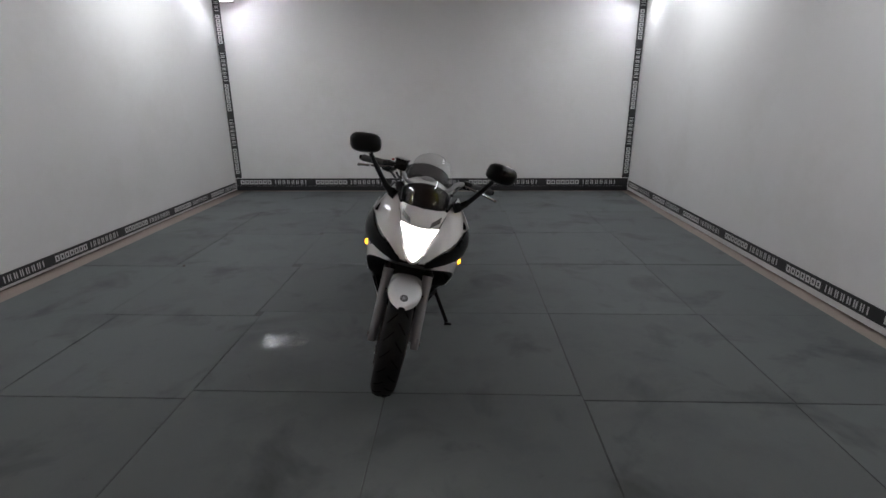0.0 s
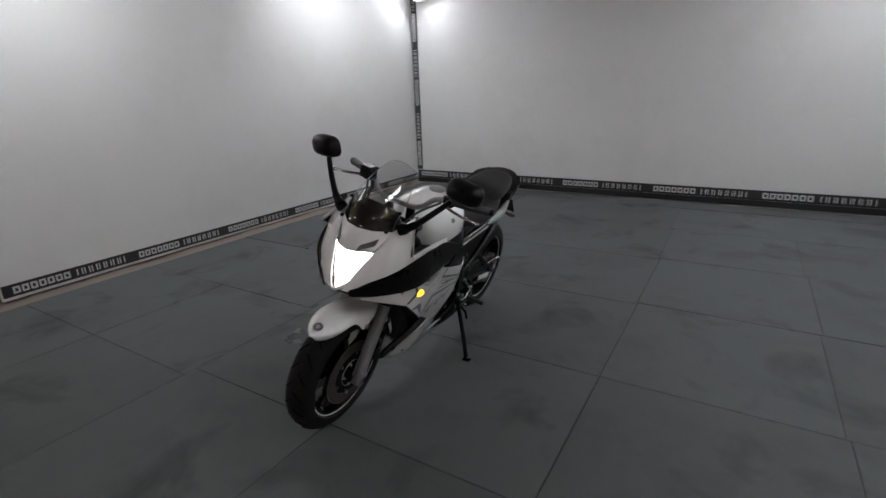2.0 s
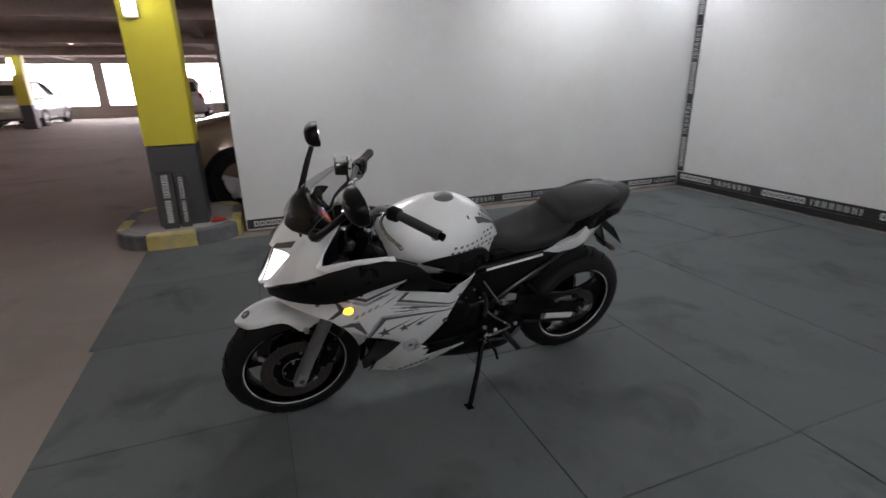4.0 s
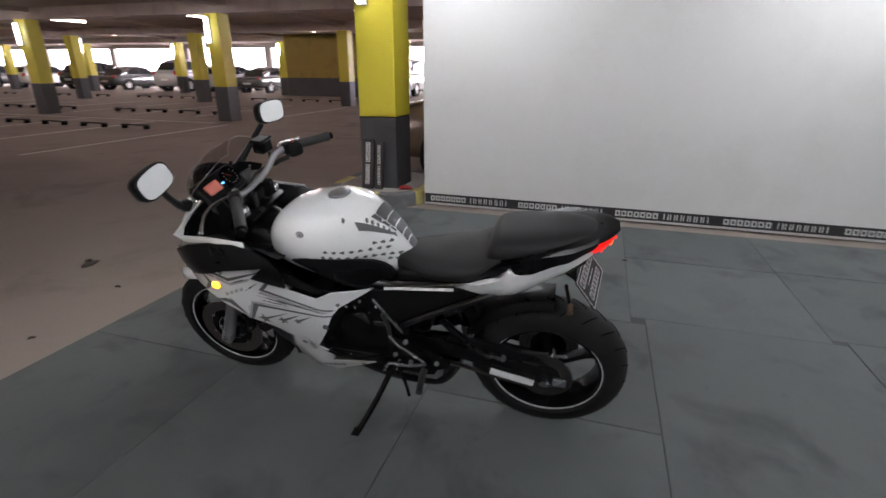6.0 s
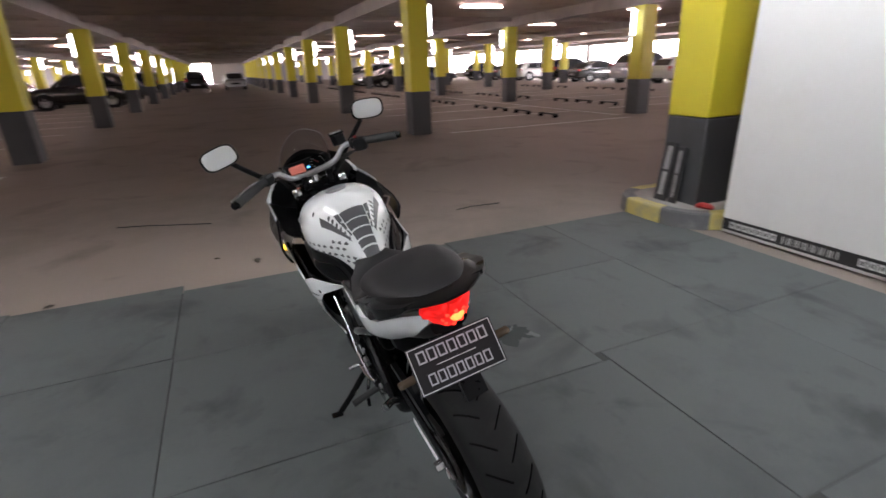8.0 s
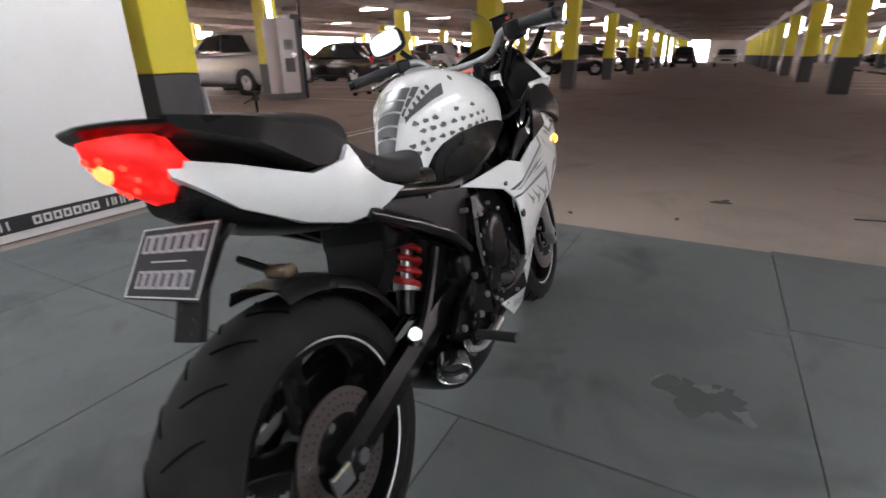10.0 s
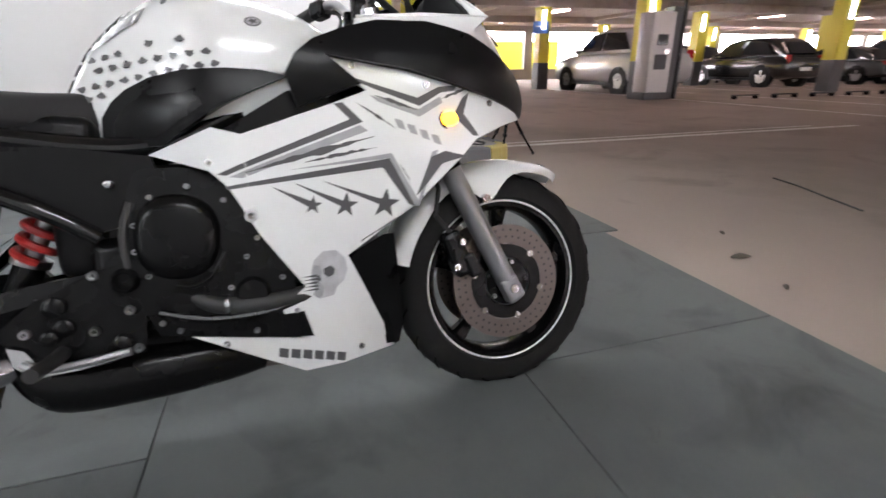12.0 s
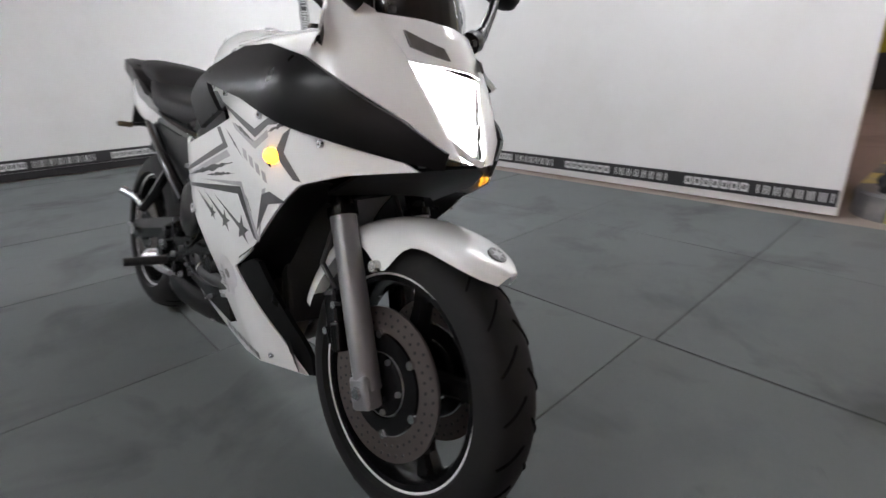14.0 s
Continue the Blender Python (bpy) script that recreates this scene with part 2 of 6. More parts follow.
# ---- the photo booth: three white walls, black lettered strips, grey sheets ----
def letter_blocks(bm, length, height, bold, origin, along, up, out):
    """One word as a row of seven plain shapes: hollow frames for the bold one, paired posts for the light one."""
    stroke = height * (0.24 if bold else 0.13 if bold is None else 0.18)
    kinds = "ttttttt" if bold is False else "fffffff"
    unit = length / len(kinds)
    for k, kind in enumerate(kinds):
        b0, b1 = (k + 0.1) * unit, (k + 0.9) * unit
        bars = {"f": ((b0, b0 + stroke, 0, height), (b1 - stroke, b1, 0, height), (b0 + stroke, b1 - stroke, 0, stroke), (b0 + stroke, b1 - stroke, height - stroke, height)),
                "t": ((b0, b0 + stroke, 0, height), (b1 - stroke, b1, 0, height))}[kind]
        for a0, a1, c0, c1 in bars:
            vs = []
            for d in (0.0, 0.0015):
                for a, c in ((a0, c0), (a1, c0), (a1, c1), (a0, c1)):
                    vs.append(bm.verts.new(origin + along * a + up * c + out * d))
            for q in ((4, 5, 6, 7), (0, 1, 5, 4), (1, 2, 6, 5), (2, 3, 7, 6), (3, 0, 4, 7)):
                bm.faces.new([vs[i] for i in q])


def lettered_strip(name, start, end, up, out, height, parent_label, period=1.0):
    """A black strip from start to end with the same two words again and again."""
    start, end, up, out = Vector(start), Vector(end), Vector(up), Vector(out)
    along = (end - start).normalized()
    length = (end - start).length
    m = Matrix((along, up, out)).transposed().to_4x4()
    m.translation = start
    ob = structure(name, bm_box(length, height, 0.008, (length / 2, height / 2, 0.004), 0.001), STRIP, parent_label, "trim")
    ob.matrix_world = m
    own = bmesh.new()
    a = 0.06
    X, Y, Z = Vector((1, 0, 0)), Vector((0, 1, 0)), Vector((0, 0, 1))
    while a + 0.9 * period < length + 0.1:
        letter_blocks(own, 0.42 * period, 0.56 * height, True, X * a + Y * 0.22 * height + Z * 0.008, X, Y, Z)
        letter_blocks(own, 0.42 * period, 0.56 * height, False, X * (a + 0.46 * period) + Y * 0.22 * height + Z * 0.008, X, Y, Z)
        a += period
    part("lettering", own, LETTER, ob, "white block lettering")
    return ob


T = 0.03
BH = 2.93
structure("wall_booth_west", bm_box(T, WALL_B - END_L, BH, (WALL_L - T / 2, (WALL_B + END_L) / 2, BH / 2 + 0.01), 0.003), PANEL,
          "smooth white panel wall of the photo booth", "wall")
structure("wall_booth_east", bm_box(T, WALL_B - END_R, BH, (WALL_R + T / 2, (WALL_B + END_R) / 2, BH / 2 + 0.01), 0.003), PANEL,
          "smooth white panel wall of the photo booth", "wall")
structure("wall_booth_back", bm_box(WALL_R - WALL_L + 2 * T, T, BH, ((WALL_L + WALL_R) / 2, WALL_B + T / 2 + 0.002, BH / 2 + 0.01), 0.003), PANEL,
          "smooth white panel back wall of the photo booth", "wall")
lettered_strip("trim_west", (WALL_L, WALL_B - 0.01, 0.035), (WALL_L, END_L + 0.01, 0.035), (0, 0, 1), (1, 0, 0), 0.095, "black strip with white lettering along the wall foot", 0.93)
bpy.data.objects["trim_west"].matrix_world = Matrix(((0, 0, 1, WALL_L), (1, 0, 0, END_L + 0.01), (0, 1, 0, 0.035), (0, 0, 0, 1)))
lettered_strip("trim_east", (WALL_R, WALL_B - 0.01, 0.06), (WALL_R, END_R + 0.01, 0.06), (0, 0, 1), (-1, 0, 0), 0.095, "black strip with white lettering along the wall foot", 0.93)
lettered_strip("trim_back", (WALL_L + 0.02, WALL_B, 0.075), (WALL_R - 0.02, WALL_B, 0.075), (0, 0, 1), (0, -1, 0), 0.115, "black strip with white lettering along the back wall foot", 1.18)
structure("baseboard", bm_box(WALL_R - WALL_L - 0.04, 0.012, 0.07, ((WALL_L + WALL_R) / 2, WALL_B - 0.006, 0.038), 0.002), STRIP,
          "plain black board under the lettered strip", "baseboard")
lettered_strip("trim_corner_west", (WALL_L + 0.012, WALL_B - 0.001, 0.2), (WALL_L + 0.012, WALL_B - 0.001, BH), (-1, 0, 0), (0, -1, 0), 0.1, "upright black strip with white lettering in the booth corner", 0.93)
lettered_strip("trim_corner_east", (WALL_R - 0.012, WALL_B - 0.001, 0.2), (WALL_R - 0.012, WALL_B - 0.001, BH), (-1, 0, 0), (0, -1, 0), 0.1, "upright black strip with white lettering in the booth corner", 0.93)
bpy.data.objects["trim_corner_west"].matrix_world.translation.x += 0.1

# grey sheets laid in rows; each row: near edge, far edge, joints along x
sheets = structure("floor_covering", bm_box(5.74, 6.2, 0.004, (-0.475, 4.3, -0.0045)), RUBBER, "dark bedding under painted floor sheets", "floor")
SHEET_ROWS = (
    (0, 1, (-3.36, -2.36, -1.385, -0.41, 0.56, 1.55, 2.41)),
    (1, 2, (-3.36, -2.36, -1.383, 0.555, 1.56, 2.41)),
    (2, 3, (-3.36, -2.45, -1.42, -0.475, 0.553, 1.545, 2.41)),
    (3, 4, (-3.36, -2.52, -1.5, 0.545, 1.56, 2.41)),
    (4, 5, (-3.36, -2.55, -1.54, 0.53, 1.54, 2.41)),
    (5, 6, (-3.36, -1.47, 0.49, 2.41)),
    (6, 7, (-3.36, -2.3, -0.4, 0.47, 1.5, 2.41)),
)


def row_edge(row, x):
    """Where a row of sheets begins, for a sheet whose middle is at x: the joints are staggered a little."""
    left, middle, right = ((1.13, 1.16, 1.07), (2.055, 2.123, 2.082), (2.995, 3.066, 3.07), (3.985, 4.062, 4.085), (5.01, 5.075, 5.11),
                           (6.05, 6.075, 6.12), (7.06, 7.09, 7.08), (7.44, 7.44, 7.44))[row]
    return left if x < -1.4 else middle if x < 0.55 else right


rng = random.Random(4)
for low, high, joints in SHEET_ROWS:
    for xa, xb in zip(joints, joints[1:]):
        mid_x = (xa + xb) / 2
        ya, yb = row_edge(low, mid_x), row_edge(high, mid_x)
        x_gap, y_gap = rng.choice((0.003, 0.0045, 0.0065, 0.008)), rng.choice((0.003, 0.004, 0.006, 0.007))
        if low == 0 and xa > 1.5:
            ya -= 0.03
        part("floor_sheet", bm_box(xb - xa - x_gap, yb - ya - y_gap, 0.012, (mid_x, (ya + yb) / 2, -0.006 + rng.uniform(0, 0.0025)), 0.0014, segments=1), SHEET, sheets)


# ---- columns ----
def column(m):
    ob = thing("column", "square concrete column painted yellow above dark grey", "column", m, "garage columns")
    part("base", bm_box(0.42, 0.42, 0.886, (0, 0, 0.443), 0.012), GREY, ob, "dark grey painted foot")
    part("shaft", bm_box(0.42, 0.42, BEAM - 0.89, (0, 0, 0.89 + (BEAM - 0.89) / 2), 0.012), YELLOW, ob, "yellow painted shaft")
    lamp = part("lamp_body", bm_box(0.05, 0.11, 0.62, (0.238, -0.1, 2.26), 0.01), HOUSING, ob)
    part("tube", bm_box(0.05, 0.085, 0.58, (0.286, -0.1, 2.26), 0.012), TUBE_COOL, lamp, "glowing white tube")
    return ob


first = column(pose(-3.8, 1.44, 0))
copy_thing(first, pose(3.2, 1.32, 0, 0, 0, 180))
LAMP_TURN = {-22.4: 0, -16.4: 180, -10.2: 0, -3.75: 180, 3.4: 0, 9.8: 180, 15.2: 180, 21.4: 180}
for x in ROWS_X:
    for y in COLS_Y:
        if y > 0 and (-5 < x < 5 or x < -14):
            continue
        copy_thing(first, pose(x, y - (0.65 if x > 0 else 0.35 if x == -10.2 else 0), 0, 0, 0, LAMP_TURN[x]))


# ---- ceiling lamps ----
def ceiling_lamp(x, y):
    ob = thing("ceiling_lamp", "long warm-white fluorescent lamp under the garage ceiling", "ceiling lamp", pose(x, y, CEIL - 0.001), "ceiling lamps")
    part("housing", bm_box(1.3, 0.08, 0.05, (0, 0, -0.025), 0.01), HOUSING, ob)
    part("tube", bm_box(1.22, 0.12, 0.05, (0, 0, -0.076), 0.015), TUBE, ob, "glowing warm white tube")
    return ob


lamp = ceiling_lamp(-6.9, 2.6)
for x in (-25.0, -18.8, -12.7, -6.9, 6.2, 12.0, 18.2, 23.6):
    for k in range(14):
        y = 2.6 - 5.65 * k
        if (x, k) != (-6.9, 0):
            copy_thing(lamp, pose(x, y, CEIL - 0.001))


def led_panel(x, y, turn=0):
    ob = thing("led_panel", "white rectangular light panel above the photo booth", "ceiling lamp", pose(x, y, CEIL - 0.001, 0, 0, turn), "booth lights")
    part("frame", bm_box(0.62, 1.22, 0.05, (0, 0, -0.025), 0.005), HOUSING, ob)
    part("diffuser", bm_box(0.56, 1.16, 0.02, (0, 0, -0.056), 0.004), LED, ob, "glowing white diffuser")
    area_lamp("booth_light", pose(x, y, CEIL - 0.09, 0, 0, turn), 0.55, 1.15, 20.5, (0.94, 0.955, 1.0))
    return ob


for x, y in ((-2.8, 2.4), (1.85, 2.4), (-2.8, 5.6), (1.85, 5.6)):
    led_panel(x, y)


def corner_lamp(x, y):
    ob = thing("corner_lamp", "bright white floodlight high in the booth corner", "lamp", pose(x, y, 2.72), "booth lights")
    part("body", bm_box(0.2, 0.07, 0.14, (0, 0.05, 0), 0.01), HOUSING, ob)
    part("lens", bm_box(0.17, 0.02, 0.11, (0, 0.005, 0), 0.006), TUBE_COOL, ob, "glowing lens")
    return ob


corner_lamp(WALL_L + 0.25, WALL_B - 0.12)
corner_lamp(WALL_R - 0.25, WALL_B - 0.12)
for x in (WALL_L + 0.25, WALL_R - 0.25):
    area_lamp("corner_light", look((x, WALL_B - 0.15, 2.72), (x * 0.6, WALL_B - 1.2, 1.2)), 0.2, 0.12, 18, (0.9, 0.93, 1.0))


# ---- the motorcycle: x to its left, y to its rear, z up, leaning on its stand ----
WHITE = material("white_gloss_paint", (0.8, 0.81, 0.81), 0.2, vary=0.02, scale=4, coat=0.6, rough_vary=0.04)
PLASTIC = material("black_matt_plastic", (0.0055, 0.0055, 0.006), 0.3, spec=0.16, vary=0.25, scale=9, grain=0.05, grain_scale=300)
SATIN = material("black_satin_metal", (0.0045, 0.0045, 0.0048), 0.24, spec=0.17, vary=0.3, scale=12, grain=0.03)
TYRE = material("tyre_rubber", (0.007, 0.007, 0.0072), 0.68, vary=0.3, scale=14, grain=0.1, stain=(0.014, 0.0135, 0.013), stain_scale=9, spec=0.22)
SEAT = material("seat_vinyl", (0.019, 0.0185, 0.0195), 0.6, spec=0.3, vary=0.2, scale=8, grain=0.12, grain_scale=420)
GLOSS_BLACK = material("gloss_black_paint", (0.005, 0.005, 0.0055), 0.14, spec=0.4, vary=0.2, scale=12, coat=0.3, rough_vary=0.05)
# near-black rubber: the shade inside the tread grooves as colour
GROOVE_SHADE = material("shaded_groove_rubber", (0.003, 0.003, 0.003), 0.9, spec=0.05, vary=0.2)
FORK = material("fork_grey_metal", (0.26, 0.26, 0.27), 0.36, metal=0.6, vary=0.08, scale=10)
STEEL = material("bright_steel", (0.55, 0.55, 0.56), 0.24, metal=1.0, vary=0.1, scale=20)
BOLT = material("dull_bolt_steel", (0.34, 0.34, 0.35), 0.32, metal=1.0, vary=0.35, scale=60)
ROTOR = material("brake_disc_steel", (0.14, 0.12, 0.113), 0.4, metal=0.85, vary=0.2, scale=16)
DARK_STEEL = material("oily_dark_steel", (0.045, 0.042, 0.04), 0.42, metal=0.7, vary=0.3, scale=30)
RED = material("red_spring", (0.3, 0.015, 0.015), 0.35, vary=0.1)
GRAPHITE = material("graphite_decal", (0.085, 0.085, 0.09), 0.35, vary=0.1, coat=0.3)
PALE = material("pale_grey_decal", (0.36, 0.36, 0.38), 0.35, vary=0.25, scale=40, coat=0.3)
ASH = material("ash_grey_decal", (0.5, 0.5, 0.52), 0.35, vary=0.35, scale=30, coat=0.3)
ALLOY = material("satin_alloy", (0.36, 0.36, 0.37), 0.42, metal=0.75, vary=0.12, scale=25)
STRIPE = material("white_rim_tape", (0.72, 0.72, 0.72), 0.45, vary=0.03)
RADIATOR = material("radiator_core", (0.008, 0.008, 0.008), 0.55, vary=0.3, scale=120, grain=0.5, grain_scale=200)
MIRROR = material("mirror_glass", (0.85, 0.87, 0.88), 0.03, metal=1.0, vary=0.01, rough_vary=0.01)
AMBER = glowing("amber_indicator", (1.0, 0.42, 0.02), 5.0)
TAIL = glowing("red_tail_lamp", (1.0, 0.012, 0.01), 1.5)
TAIL_CORE = glowing("tail_bulb", (1.0, 0.15, 0.035), 2.6)
cells, cell_range = TAIL.node_tree.nodes.new("ShaderNodeTexVoronoi"), TAIL.node_tree.nodes.new("ShaderNodeMapRange")
cells.inputs["Scale"].default_value = 8
cell_range.inputs[1].default_value, cell_range.inputs[2].default_value = 0.05, 0.6
cell_range.inputs[3].default_value, cell_range.inputs[4].default_value = 1.5, 0.2
TAIL.node_tree.links.new(cells.outputs["Distance"], cell_range.inputs[0])
TAIL.node_tree.links.new(cell_range.outputs[0], TAIL.node_tree.nodes["Principled BSDF"].inputs["Emission Strength"])
TAIL_SPOT = glowing("tail_facet", (1.0, 0.03, 0.015), 1.6)
HEADLIGHT = glowing("headlight_glow", (1.0, 0.96, 0.93), 60.0)
LCD = glowing("orange_display", (0.55, 0.16, 0.12), 0.14)
BLUE = glowing("blue_telltale", (0.1, 0.45, 1.0), 3.0)
SMOKED = material("smoked_lens", (0.1, 0.095, 0.09), 0.1, vary=0.3, scale=40, coat=0.8, rough_vary=0.04)
CLEAR = clear_sheet("clear_screen")
LENS = glass("clear_lens", (0.97, 0.97, 0.97), 0.05)
AMBER_LENS = material("amber_lens", (0.1, 0.07, 0.045), 0.25, vary=0.1)
NUMBER_PLATE = material("show_plate", (0.012, 0.0115, 0.0125), 0.5, spec=0.2, vary=0.05)

BIKE = Matrix.Translation((-0.433, 2.205, 0.004)) @ Matrix.Rotation(radians(2.5), 4, "Z") @ Matrix.Rotation(radians(13.8), 4, "Y")
bike = thing("motorcycle", "white and black faired motorcycle leaning on its side stand", "motorcycle", BIKE)
FW, RW = Vector((0, -0.015, 0.283)), Vector((0.008, 1.384, 0.302))
FW_HUB = Vector((-0.004, -0.019, 0.277))


def fairing_width(y, z):
    t = min(1, max(0.05, (y + 0.125) / 0.30))
    wide = 0.24 - 0.36 * (0.8 - z) ** 2 if z < 0.8 else 0.24 + 0.245 * (z - 0.8)
    wide -= 0.117 * (max(0, y - 0.57) / 0.175) ** 1.3 * max(0, min(1, (z - 0.35) / 0.25))
    wide -= 0.4 * max(0, 0.42 - y) * max(0, min(1, (0.5 - z) / 0.25))
    return wide * math.sin(t * math.pi / 2) ** 0.7


def cowl_width(y, z):
    u = max(0, min(1, (z - 0.785) / 0.075))
    return fairing_width(y, z) - 0.022 * u * u * (3 - 2 * u)


def bm_shell(outline, width, side, proud=0.0, thick=0.006, step=0.03, bulge=0.0, bm=None):
    """A panel with that outline in (y, z), bent over x = side * width(y, z)."""
    own = bmesh.new()
    own.faces.new([own.verts.new((0, y, z)) for y, z in outline])
    ys, zs = [p[0] for p in outline], [p[1] for p in outline]
    for axis, lo, hi in ((1, min(ys), max(ys)), (2, min(zs), max(zs))):
        k = math.ceil(lo / step) * step
        while k < hi:
            at, no = Vector((0, 0, 0)), Vector((0, 0, 0))
            at[axis], no[axis] = k, 1
            bmesh.ops.bisect_plane(own, geom=own.verts[:] + own.edges[:] + own.faces[:], plane_co=at, plane_no=no, dist=0.0005)
            k += step
    mid, half = (min(zs) + max(zs)) / 2, (max(zs) - min(zs)) / 2 + 1e-6
    own.normal_update()
    for v in own.verts:
        swell = bulge * (1 - ((v.co.z - mid) / half) ** 2)
        v.co.x = side * (width(v.co.y, v.co.z) + proud + swell)
    if thick:
        for f in own.faces:
            f.normal_update()
        faces = own.faces[:]
        made = bmesh.ops.extrude_face_region(own, geom=faces)
        for v in [g for g in made["geom"] if isinstance(g, bmesh.types.BMVert)]:
            v.co.x -= side * thick
        bmesh.ops.recalc_face_normals(own, faces=own.faces[:])
    return own if bm is None else bm_join(bm, own)


def bm_loft(rows, bm=None, close_ring=False, caps=False, thick=0.0, inward=None):
    """A surface through rows of points, all of one length."""
    own = bmesh.new()
    grid = [[own.verts.new(p) for p in row] for row in rows]
    for a, b in zip(grid, grid[1:]):
        n = len(a)
        for k in range(n if close_ring else n - 1):
            own.faces.new((a[k], a[(k + 1) % n], b[(k + 1) % n], b[k]))
    if caps:
        own.faces.new(grid[0][::-1])
        own.faces.new(grid[-1])
    bmesh.ops.recalc_face_normals(own, faces=own.faces[:])
    if thick:
        made = bmesh.ops.extrude_face_region(own, geom=own.faces[:])
        shift = Vector(inward) * thick
        for v in [g for g in made["geom"] if isinstance(g, bmesh.types.BMVert)]:
            v.co += shift
        bmesh.ops.recalc_face_normals(own, faces=own.faces[:])
    return own if bm is None else bm_join(bm, own)


def smooth_stations(stations, per=4):
    """Catmull-Rom between stations of numbers."""
    out = []
    n = len(stations)
    for i in range(n - 1):
        p = [stations[max(0, min(n - 1, i + k))] for k in (-1, 0, 1, 2)]
        for s in range(per):
            t = s / per
            out.append(tuple(0.5 * (2 * b + (c - a) * t + (2 * a - 5 * b + 4 * c - d) * t * t + (3 * b - a - 3 * c + d) * t ** 3)
                             for a, b, c, d in zip(*p)))
    out.append(tuple(stations[-1]))
    return out


def bm_body(stations, power=2.6, sides=28, per=4):
    """A closed body from stations (y, top, bottom, half width): rounded sections."""
    rows = []
    for y, top, bottom, half in smooth_stations(stations, per):
        row = []
        for k in range(sides):
            a = k * math.tau / sides
            c, s = math.cos(a), math.sin(a)
            x = half * math.copysign(abs(c) ** (2 / power), c)
            z = (top + bottom) / 2 + (top - bottom) / 2 * math.copysign(abs(s) ** (2 / power), s)
            row.append((x, y, z))
        rows.append(row)
    return bm_loft(rows, close_ring=True, caps=True)


def screw(y, z, side, parent, width=fairing_width, r=0.007, proud=0.002):
    x = side * (width(y, z) + proud)
    return part("screw", bm_lathe([(0, 0.0005), (0.003 * side, r * 0.5), (0.003 * side, r), (-0.004 * side, r)], 10, "X", (x, y, z), closed=False), STEEL, parent)


# -- wheels --
def wheel(name, centre, radius, half, rim_half, label):
    ob = part(name, bm_lathe([(-0.03, 0.05), (-0.034, 0.03), (-0.034, 0.012), (0.034, 0.012), (0.034, 0.03), (0.03, 0.05)], 24, "X", centre), SATIN, bike, label, True)
    rim_r = 0.218
    profile = []
    for k in range(17):
        a = math.pi * k / 16
        profile.append((half * math.cos(a), rim_r + (radius - rim_r) * math.sin(a) ** 0.72))
    profile += [(-half * 0.82, rim_r - 0.006), (half * 0.82, rim_r - 0.006)]
    part("tyre", bm_lathe(profile, 72, "X", centre), TYRE, ob, "worn black road tyre", True)
    grooves = bmesh.new()
    for k in range(22):
        for side in (1, -1):
            a0 = k * math.tau / 22 + (0.14 if side > 0 else 0)
            pts = []
            for s in range(6):
                u = s / 5
                ang, lat = a0 + 0.16 * u, side * half * (0.12 + 0.62 * u)
                r = rim_r + (radius - rim_r) * math.sin(math.acos(max(-1, min(1, lat / half)))) ** 0.72 + 0.0006
                pts.append((centre.x + lat, centre.y + r * math.cos(ang), centre.z + r * math.sin(ang)))
            bm_tube(pts, 0.0025, 4, grooves)
    tagged(part("tread_groove", grooves, GROOVE_SHADE, ob, "tread grooves drawn as shaded dark strokes"), kind="stuff")
    part("rim", bm_lathe([(rim_half, 0.214), (rim_half, 0.196), (rim_half * 0.5, 0.186), (-rim_half * 0.5, 0.186), (-rim_half, 0.196), (-rim_half, 0.214),
                                (-rim_half + 0.004, 0.219), (rim_half - 0.004, 0.219)], 64, "X", centre), SATIN, ob, "black cast rim", True)
    for side in (1, -1):
        part("rim_tape", bm_lathe([(side * (rim_half + 0.0012), 0.2155), (side * (rim_half + 0.0026), 0.2145), (side * (rim_half + 0.0026), 0.2085), (side * (rim_half + 0.0012), 0.2075)], 72, "X", centre), STRIPE, ob, "white tape round the rim")
    for k in range(5):
        a = k * math.tau / 5 + 0.35
        rows = []
        for r, w, d in ((0.03, 0.026, 0.024), (0.09, 0.019, 0.02), (0.15, 0.017, 0.018), (0.192, 0.024, 0.024)):
            mid = centre + Vector((0, math.cos(a + (r - 0.03) * 0.5), math.sin(a + (r - 0.03) * 0.5))) * r
            t = Vector((0, -math.sin(a), math.cos(a)))
            rows.append([mid + t * w * c + Vector((d * s, 0, 0)) for c, s in ((1, 0.5), (0.6, 1), (-0.6, 1), (-1, 0.5), (-1, -0.5), (-0.6, -1), (0.6, -1), (1, -0.5))])
        part("spoke", bm_loft(rows, close_ring=True, caps=True), SATIN, ob)
    return ob


